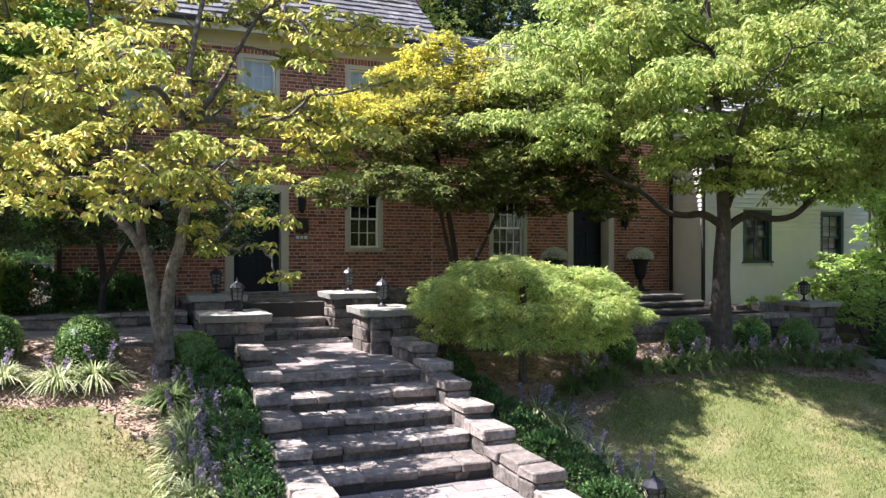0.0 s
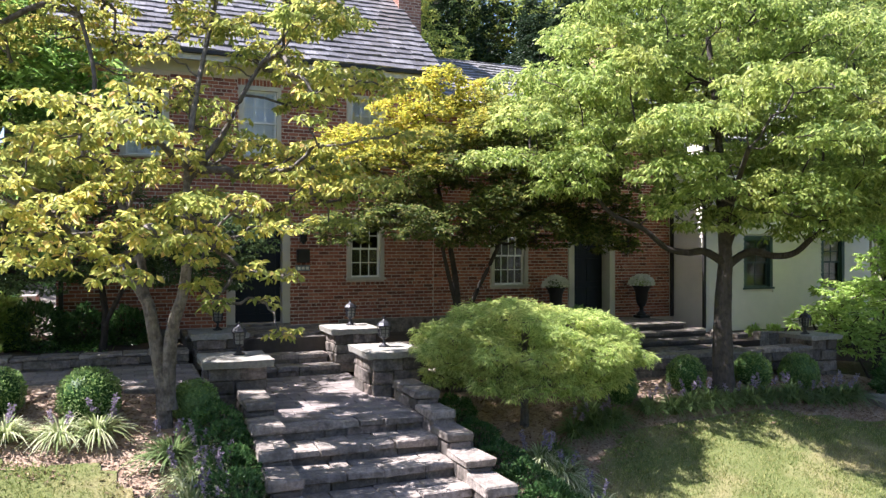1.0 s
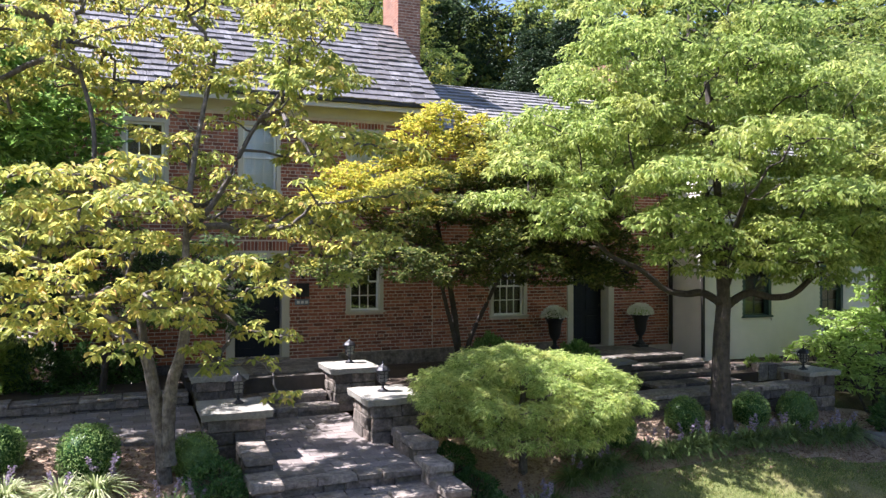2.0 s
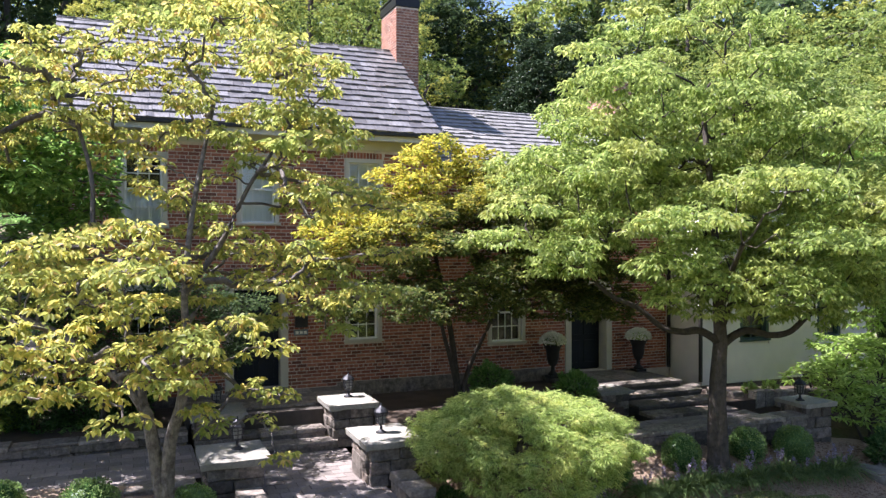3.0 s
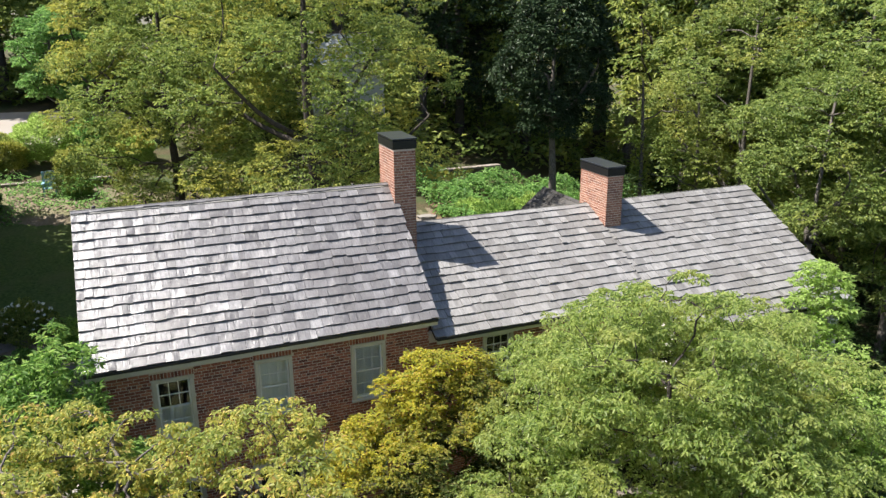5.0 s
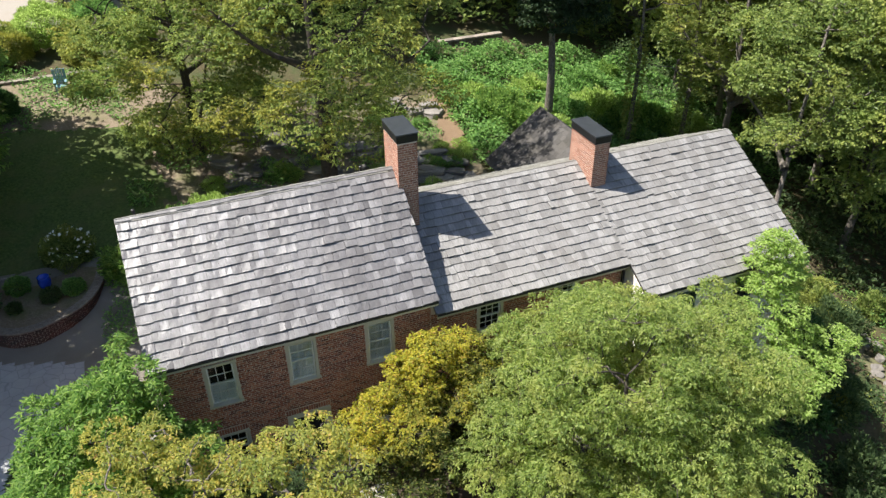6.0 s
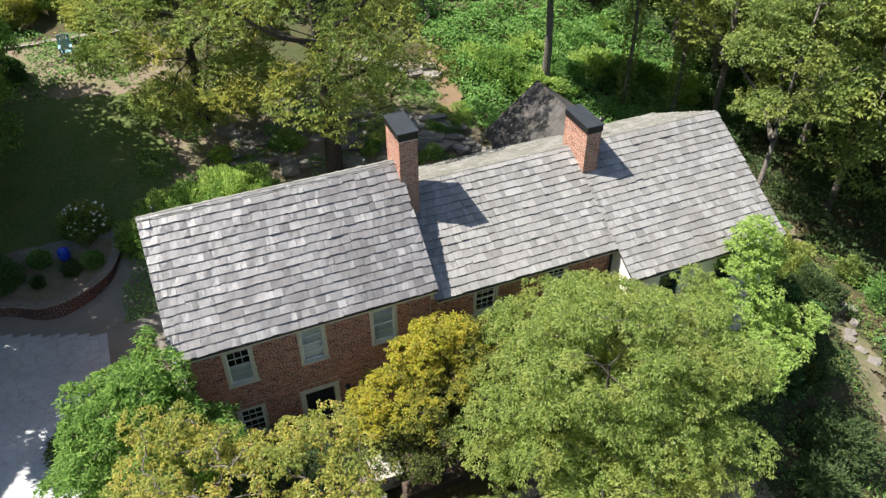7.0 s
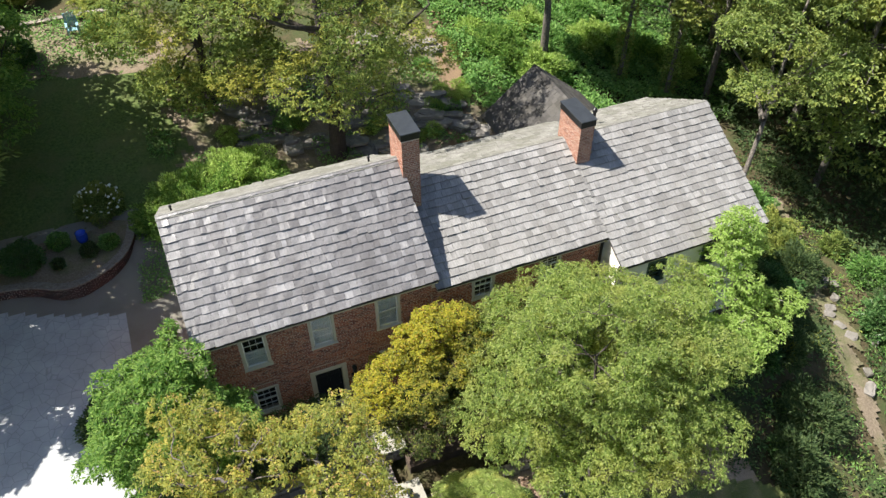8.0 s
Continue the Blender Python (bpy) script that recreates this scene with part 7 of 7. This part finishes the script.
# pale terrace far behind, with a low wall
sheet("terrace", np.arange(-16, -5.5, 0.5), np.arange(31.5, 37.6, 0.5), lambda x, y: y > 32 + 0.1 * x + wob(x, y), 0.06, CONCRETE_PALE, "pale paved terrace beyond the garden", "terrace")
wall_run("garden_wall", -15, -7.4, 25.9, 26.25, 4.4, 5.0, "low grey stone wall in the flower border", "garden wall", 0.08)
wall_run("garden_wall", 11.2, 15.5, 27.0, 27.4, 2.2, 3.6, "tan stone wall beyond the trees", "garden wall", 0.1)
for i, (x, y, r, mt, lab) in enumerate(((-15.0, 30.5, 1.3, LEAF_PURPLE, "large purple-leaved shrub by the terrace"), (-12.6, 28.6, 1.2, LEAF_OAK, "tall yellow-green border shrub"), (-14.5, 27.6, 1.1, LEAF_IVY, "leafy green border shrub"), (-9.0, 27.4, 0.9, LEAF_WOOD, "dark green border shrub"), (-16.0, 24.5, 1.2, LEAF_HEDGE, "dark green shrub by the lawn"), (-13.0, 23.3, 0.9, LEAF_HEDGE, "dark green shrub by the lawn"), (-8.9, 24.4, 0.6, LEAF_IVY, "bright green perennial by the chair"), (-7.5, 38.5, 1.2, LEAF_PURPLE, "reddish shrub behind the terrace"), (-10.6, 29.8, 1.5, LEAF_BRIGHT, "yellow-green border shrub before the terrace"), (-8.0, 30.6, 1.3, LEAF_IVY, "green shrub before the terrace"), (-17.5, 29.0, 1.6, LEAF_IVY, "green shrub before the terrace"), (-6.3, 28.8, 1.2, LEAF_BRIGHT, "yellow-green leafy border shrub"))):
    hedge_shrub(x, y, r, 650 + i, mt, lab, "garden_shrub", (0.16, 0.06), n0=1300, group="")
# outbuilding with a pale metal roof, half hidden by the oak
shed = thing("outbuilding", (7.6, 36.0, gz(7.6, 36)), "grey outbuilding with a pale metal roof behind the trees", "outbuilding")
part("wall", box_bm(5.0, 10.2, 34.3, 38.2, gz(5, 36) - 1.0, 9.7), SIDING, shed, "grey painted walls")
for ya, yb in ((33.9, 36.2), (38.6, 36.2)):
    bm = bmesh.new()
    v = [bm.verts.new(c) for c in ((4.6, ya, 9.6), (10.6, ya, 9.6), (10.6, yb, 11.5), (4.6, yb, 11.5))]
    f = bm.faces.new(v)
    g = bmesh.ops.extrude_face_region(bm, geom=[f])
    bmesh.ops.translate(bm, verts=[e for e in g["geom"] if isinstance(e, bmesh.types.BMVert)], vec=(0, 0, 0.08))
    bmesh.ops.recalc_face_normals(bm, faces=bm.faces)
    part("roof", bm, METAL_PALE, shed, "pale standing-seam metal roof")
# flat panel whose near-black colour stands for the unlit inside
part("window", box_bm(6.6, 7.5, 34.27, 34.32, 7.6, 8.9), ROOM_DARKNESS, shed, "dark window")
# bare dead stems behind the lower block
rd = np.random.default_rng(660)
for x, y, h in ((19.9, 14.0, 9.2), (17.6, 15.5, 9.5)):
    t = thing("dead_tree", (x, y, gz(x, y)), "bare grey dead trunk with ivy", "dead tree")
    z0 = gz(x, y)
    tubes("trunk", [stem([(x, y, z0 - 0.2), (x + 0.1, y, z0 + h * 0.5), (x - 0.1, y + 0.1, z0 + h)], 0.17, 0.05, 10)] + [(bend((x, y, z0 + h * q), (x + rd.normal() * 1.3, y + rd.normal() * 0.8, z0 + h * q + rd.uniform(0.3, 1.4)), rd), np.linspace(0.05, 0.015, 5)) for q in (0.45, 0.55, 0.68, 0.8, 0.9)], BARK_GREY, t, 7)
    q = rd.uniform(0, 1, 1500)
    an = rd.uniform(0, 6.28, 1500)
    leaf_cloud("ivy", np.stack([x + (0.2 + 0.25 * rd.random(1500)) * np.cos(an), y + (0.2 + 0.25 * rd.random(1500)) * np.sin(an), z0 + q * h * 0.75], -1), np.stack([np.cos(an), np.sin(an), 0 * an], -1), 0.16, 0.1, LEAF_WOOD, t, rd, 0.3, small=True)

# shrubs and stone steps at the corner of the house
for i, (x, y, r, mt, lab, z) in enumerate(((-8.5, -0.75, 0.62, LEAF_BRIGHT, "sunlit yellow-green shrub in the bed", 0.55), (-9.3, -1.2, 0.55, LEAF_BRIGHT, "yellow-green shrub in the bed", 0.55), (-7.75, -0.9, 0.5, LEAF_HEDGE, "dark glossy shrub by the house wall", 0.55), (-7.0, -0.6, 0.42, LEAF_HEDGE, "dark shrub by the house wall", 0.55), (-6.3, -0.5, 0.4, LEAF_HEDGE, "dark shrub under the window", 0.55), (-9.2, 0.6, 0.9, LEAF_HEDGE, "dark rhododendron beside the house", 0.7), (-10.3, 0.0, 0.85, LEAF_DEEP, "dark leafy shrub at the driveway edge", 0.75), (-11.0, 1.7, 1.0, LEAF_DEEP, "dark leafy shrub at the driveway edge", 0.9), (-10.4, -1.6, 0.6, LEAF_DEEP, "dark leafy shrub at the bed end", 0.6), (0.9, -1.0, 0.4, LEAF_IVY, "broad-leaved green plant by the platform", 0.5), (2.3, -2.2, 0.35, LEAF_IVY, "broad-leaved plant in the bed", 0.5), (6.9, -2.3, 0.13, LEAF_BRIGHT, "yellow-green plant in the wing bed", 0.3), (7.4, -2.4, 0.14, LEAF_BRIGHT, "leafy plant in the wing bed", 0.3), (7.2, -5.6, 0.45, LEAF_HEDGE, "dark low shrub beside the end pier", -0.6))):
    hedge_shrub(x, y, r, 680 + i, mt, lab, "garden_shrub", (0.1, 0.04) if r < 0.6 else (0.14, 0.05), 0.18, 0.9, 1500, z=z, group="")


def rhododendron(x, y, r, high, seed):
    """A loose shrub of upright stems, each tip a whorl of long leaves."""
    rs = random.Random(seed)
    z = gz(x, y)
    lobes = []
    for k in range(22):
        a, u = k * 2.4, math.sqrt((k + 0.5) / 22)
        q = rs.uniform(0.2, 0.34)
        lobes.append(((x + r * u * math.cos(a), y + r * u * math.sin(a), z + high * (1 - 0.5 * u * u) * rs.uniform(0.55, 1.0)), (q, q, q * 0.7)))
    stems = [stem([(x + 0.05 * k, y, z - 0.1), (x + 0.25 * math.cos(k * 2.1), y + 0.25 * math.sin(k * 2.1), z + high * 0.35), (x + 0.4 * math.cos(k * 2.1), y + 0.4 * math.sin(k * 2.1), z + high * 0.6)], 0.03, 0.015, 8) for k in range(3)]
    lobed_tree("rhododendron", (x, y, z), "rhododendron with long light green leaves in whorls", stems, lobes, 26, 8, (0.17, 0.05), LEAF_BRIGHT, BARK_DARK, seed, low=-0.5, deep=0.4, hang=0.15, tip=0.006, twigs=2, category="shrub", rise=0.5)


for k, (x, y, r, high) in enumerate(((7.7, -4.6, 0.75, 1.5), (8.5, -5.2, 0.85, 1.6), (9.0, -3.7, 0.95, 1.9), (8.2, -3.2, 0.7, 1.5))):
    rhododendron(x, y, r, high, 700 + k)
steps_l = thing("garden_steps", (-9.0, 2.0, 0.7), "weathered stone steps up beside the house", "steps")
for k in range(5):
    for p, q in split(-10.0, -8.1, 0.6, R3):
        stone_piece("step_stone", PIER_CAP, steps_l, p + 0.01, q - 0.01, 0.9 + k * 0.5, 1.5 + k * 0.5, 0.45 + k * 0.14, 0.72 + k * 0.14, R3, 0.05, 0.08)


# undergrowth and ivy behind the house
def cover(name, label, xs, ys, inside, n, long, wide, mat, seed, high=0.5, category="undergrowth"):
    rnd = np.random.default_rng(seed)
    x, y = rnd.uniform(*xs, n), rnd.uniform(*ys, n)
    ok = inside(x, y)
    x, y = x[ok], y[ok]
    h = (0.5 + 0.5 * np.sin(x * 1.3 + np.sin(y * 0.9) * 2) * np.cos(y * 1.1 + 1)) * 0.7 + 0.3 * (0.5 + 0.5 * np.sin(x * 3.7 + y * 2.9))
    z = ground(x, y) + high * h * rnd.random(len(x)) ** 0.35
    p = np.stack([x, y, z], -1)
    ang = rnd.uniform(0, 2 * np.pi, len(x))
    ob = leaf_cloud(name, p, np.stack([np.cos(ang), np.sin(ang), np.zeros(len(x))], -1), long, wide, mat, None, rnd, 0.7, small=True)
    return tagged(ob, label, category, kind="stuff")


cover("undergrowth", "green undergrowth on the bank behind the house", (8.5, 28), (11, 26), lambda x, y: (y > 12.5 + wob(x, y) * 3 + 0.4 * np.clip(10.5 - x, 0, 9)), 60000, 0.2, 0.12, LEAF_IVY, 301, 1.3)
cover("undergrowth", "low green plants behind the taller block", (-9.5, 4), (7.2, 12.5), lambda x, y: (np.abs(y - 9.3 - 0.25 * (x + 4)) < 1.1 + wob(x, y) * 3) & (x < -1.2), 16000, 0.13, 0.06, LEAF_IVY, 302, 1.0)
cover("undergrowth", "weedy bank beside the wing", (11, 24), (-10, 10), lambda x, y: (x > 13.2 - 0.15 * y + wob(x, y) * 3) & (np.sin(x * 0.9) * np.cos(y * 0.7 + 1) > 0.1), 20000, 0.16, 0.08, LEAF_DEEP, 303, 0.8)
cover("undergrowth", "mixed green plants below the wing", (8.5, 16), (-12, -1.5), lambda x, y: (np.sin(x * 1.3 + 2) * np.cos(y * 1.1) > 0.15) & ~lawn_any(x, y), 16000, 0.13, 0.055, LEAF_DEEP, 307, 0.7)
for k, (mt, n, hi, ph) in enumerate(((LEAF_DEEP, 18000, 0.6, 0.0), (LEAF_WOOD, 12000, 0.45, 2.1), (LEAF_IVY, 12000, 0.7, 4.4))):
    cover("undergrowth", ("dark ivy and weeds", "dull green weeds", "bright green weeds")[k] + " in patches on the bank", (9.5, 24), (-12, 9), lambda x, y: (np.abs(x - 19.6 - 0.42 * (y - 1.5)) > 0.7) & ((x > 13.2) | (y < -2)) & ~lawn_any(x, y) & (np.sin(x * 1.1 + ph) * np.cos(y * 0.9 + ph * 1.7) + 0.5 * np.sin(x * 2.7 + y * 1.9 + ph) > 0.2), n, 0.14 + 0.03 * k, 0.065, mt, 311 + k, hi)
RI = random.Random(321)
for i in range(18):
    hedge_shrub(RI.uniform(10.5, 22), RI.uniform(15.5, 24), RI.uniform(0.7, 1.35), 1300 + i, RI.choice((LEAF_IVY, LEAF_IVY, LEAF_BRIGHT, LEAF_FRESH)), "sunlit green bush on the ivy bank", "bank_shrub", (0.2, 0.1), 0.35, RI.uniform(0.6, 0.9), 600, group="bushes on the ivy bank")
RB = random.Random(123)
for i in range(46):
    x, y = RB.uniform(10.5, 22.5), RB.uniform(-9.5, 8.5)
    if abs(x - (19.6 + 0.42 * (y - 1.5))) < 0.9 or (x < 13.4 and y > -1.8):
        continue
    r = RB.uniform(0.45, 1.15)
    m, w = RB.choice(((LEAF_DEEP, "dark green"), (LEAF_HEDGE, "glossy dark green"), (LEAF_DEEP, "dark green"), (LEAF_WOOD, "dull green"), (LEAF_IVY, "bright green")))
    hedge_shrub(x, y, r, 1200 + i, m, w + " loose shrub on the bank below the wing", "bank_shrub", (0.17, 0.07), 0.35, RB.uniform(0.6, 1.0), 700, group="shrubs on the bank")
cover("undergrowth", "rock garden plants behind the house", (-8, 9), (12.5, 19), lambda x, y: np.sin(x * 1.1 + 1) * np.cos(y * 1.4) > 0.15, 15000, 0.16, 0.07, LEAF_IVY, 304, 0.6)
cover("undergrowth", "flower border beyond the back lawn", (-24, -7), (21.5, 27), lambda x, y: np.sin(x * 0.8) * np.cos(y * 0.9) > -0.2, 7000, 0.2, 0.08, LEAF_IVY, 305, 0.6)
cover("undergrowth", "tall brush on the woodland floor", (-34, 46), (27, 64), lambda x, y: (y > 30 - 0.1 * x) & ~((x > -17) & (x < -4) & (y < 40)), 42000, 0.5, 0.3, LEAF_WOOD, 308, 3.0)
cover("undergrowth", "brush under the trees beyond the wing", (22, 44), (-12, 30), lambda x, y: x > 22 + wob(x, y) * 4, 42000, 0.24, 0.13, LEAF_DEEP, 309, 2.2)
cover("undergrowth", "low plants in the bed by the house", (-9.4, -5.4), (-2.0, -0.2), lambda x, y: np.sin(x * 2.1) * np.cos(y * 3) > -0.3, 5200, 0.12, 0.03, LEAF_IVY, 306, 0.45)


def scatter_rocks(spots, seed):
    """Flat broken slabs, boxy with uneven edges."""
    rnd = random.Random(seed)
    for x, y, sx, sy, sz, turn, up in spots:
        bm = bmesh.new()
        bmesh.ops.create_icosphere(bm, subdivisions=3, radius=1.0)
        off = Vector((rnd.uniform(-9, 9), rnd.uniform(-9, 9), 0))
        for v in bm.verts:
            c = v.co
            q = Vector([math.copysign(abs(k) ** e, k) for k, e in zip(c, (0.6, 0.6, 0.3))])
            q *= 1 + 0.3 * noise.noise(c * 1.3 + off) + 0.12 * noise.noise(c * 3.5 + off)
            v.co = (q.x * sx, q.y * sy, q.z * sz * (1 + 0.25 * noise.noise(c * 2.5 - off)))
        t = thing("garden_rock", (x, y, gz(x, y) + up), "flat grey slab of rock in the rock garden", "rock", "rocks of the garden bank")
        bmesh.ops.rotate(bm, verts=bm.verts, matrix=Matrix.Rotation(turn, 3, "Z"))
        bmesh.ops.rotate(bm, verts=bm.verts, matrix=Matrix.Rotation(rnd.uniform(-0.12, 0.12), 3, "X"))
        bmesh.ops.translate(bm, verts=bm.verts, vec=(x, y, gz(x, y) + up))
        part("stone", bm, BLUE_ROCK, t)


RR = random.Random(55)
spots = []
for row, (xa, ya, xb, yb, n) in enumerate(((-2.6, 18.9, 6.8, 15.6, 14), (-3.6, 17.0, 5.6, 14.0, 13), (-3.5, 14.9, 4.0, 12.9, 10), (5.6, 14.6, 8.2, 12.6, 7), (7.6, 19.5, 4.5, 21.0, 5))):
    for k in range(n):
        f = (k + RR.uniform(-0.3, 0.3)) / (n - 1)
        x, y = xa + (xb - xa) * f, ya + (yb - ya) * f + RR.uniform(-0.35, 0.35)
        sx = RR.uniform(0.45, 1.0)
        turn = math.atan2(yb - ya, xb - xa) + RR.uniform(-0.35, 0.35)
        spots.append((x, y, sx, RR.uniform(0.3, 0.6), RR.uniform(0.1, 0.17), turn, 0.06))
        if k % 2 == 0:
            spots.append((x + RR.uniform(-0.2, 0.2), y + 0.3, sx * 0.75, RR.uniform(0.25, 0.45), 0.1, turn + 0.3, 0.24))
for k in range(16):
    spots.append((19.6 + RR.uniform(-1.0, 1.2) - 0.25 * k * 0.55, 1.5 - k * 0.6 + RR.uniform(-0.3, 0.3), RR.uniform(0.16, 0.36), RR.uniform(0.14, 0.3), RR.uniform(0.08, 0.15), RR.uniform(0, 3), 0.04))
for k in range(5):
    spots.append((6.3 + k * 0.45, -5.9 + 0.1 * k, RR.uniform(0.2, 0.4), RR.uniform(0.2, 0.3), RR.uniform(0.1, 0.16), RR.uniform(0, 3), 0.03))
scatter_rocks(spots, 56)

# bark path and dry slope in the rock garden, lime-green clumps between the slabs
def clump_plants():
    rnd = random.Random(91)
    for k in range(34):
        x, y = rnd.choice(((3.4, 17.2), (6.5, 18.0), (7.6, 16.2), (6.4, 15.4), (0.4, 16.2), (-1.6, 16.0), (4.6, 13.2), (2.4, 14.6), (-4.2, 15.4), (5.0, 19.6)))
        hedge_shrub(x + rnd.uniform(-0.9, 0.9), y + rnd.uniform(-0.6, 0.6), rnd.uniform(0.25, 0.5), 900 + k, LEAF_BRIGHT if k % 3 else LEAF_IVY, "lime-green clump between the slabs", "garden_shrub", (0.13, 0.03), 0.25, 0.6, 800, group="clumps in the rock garden")


clump_plants()

# grass blades and bark chips
def lawn_blades():
    rnd = np.random.default_rng(401)
    n = 260000
    x, y = rnd.uniform(-9.5, 9.5, n), rnd.uniform(-12.5, -5.9, n)
    ok = lawn_any(x, y)
    x, y = x[ok], y[ok]
    n = len(x)
    a = rnd.uniform(0, 2 * np.pi, n)
    h = rnd.uniform(0.02, 0.055, n)
    z = ground(x, y) + 0.055
    p = np.stack([x, y, z], -1)
    s = np.stack([np.cos(a), np.sin(a), np.zeros(n)], -1) * 0.006
    tip = p + np.stack([rnd.normal(scale=0.02, size=n), rnd.normal(scale=0.02, size=n), h], -1)
    v = np.stack([p - s, p + s, tip], 1).reshape(-1, 3)
    f = np.arange(n * 3).reshape(-1, 3)
    tagged(array_mesh("grass", v, [f], GRASS_BLADE, None), "short mown grass blades of the lawn", "grass", kind="stuff")


lawn_blades()


def bark_chips():
    rnd = np.random.default_rng(402)
    n = 52000
    x, y = rnd.uniform(-9, 8, n), rnd.uniform(-9.5, -4.8, n)
    ok = beds(x, y)
    x, y = x[ok], y[ok]
    p = np.stack([x, y, ground(x, y) + 0.045 + 0.015 * rnd.random(len(x))], -1)
    a = rnd.uniform(0, 2 * np.pi, len(x))
    ob = leaf_cloud("bark_chips", p, np.stack([np.cos(a), np.sin(a), np.zeros(len(x))], -1), 0.06, 0.025, CHIP, None, rnd, 0.9, 0.05, small=True, jitter=0.3, vary=0.6)
    tagged(ob, "shredded bark chips on the beds", "bark mulch", kind="stuff")


bark_chips()

# paved floors
paving("landing", STEP_X0, STEP_X1, -5.98, -2.5, LANDING_Z, 0.32, 0.2, "paved landing at the head of the stairs", 501)
paving("walk", -9.6, -5.3, -4.36, -2.44, WALK_Z, 0.34, 0.21, "paved walk of grey stone along the bed", 502)
paving("lower_landing", STEP_X0, STEP_X1, -10.6, -8.34, LANDING_Z - 5 * RISE, 0.34, 0.24, "paved lower landing of the stairs", 503)
paving("patio", 1.6, 5.8, -4.46, -3.25, PATIO_Z, 0.45, 0.3, "shaded stone patio behind the terrace wall", 504)


# pieces of the roof and the brick walls that stand nearest
def single_boxes(rows, name, material, parent):
    meshes = {}
    o = origin_of(parent)
    for x0, x1, y0, y1, z0, z1 in rows:
        key = (round(x1 - x0, 2), round(z1 - z0, 2))
        if key not in meshes:
            bm = box_bm(-0.5, 0.5, -0.5, 0.5, -0.5, 0.5)
            me = bpy.data.meshes.new(name)
            bm.to_mesh(me)
            bm.free()
            me.materials.append(material)
            meshes[key] = me
        ob = new(name, meshes[key])
        ob.parent = parent
        ob.location = Vector(((x0 + x1) / 2, (y0 + y1) / 2, (z0 + z1) / 2)) - o
        ob.scale = (x1 - x0, y1 - y0, z1 - z0)


single_boxes(singles_main, "brick", BRICK, main_wall)
single_boxes(singles_low, "brick", BRICK, low_wall)
for deck, S, faces in roof_singles:
    o = origin_of(deck)
    for corners in S:
        me = bpy.data.meshes.new("shingle")
        c0 = corners[0]
        me.from_pydata([tuple(c - c0) for c in corners], [], faces.tolist())
        me.materials.append(SHINGLE)
        ob = new("shingle", me)
        ob.parent = deck
        ob.location = c0 - o
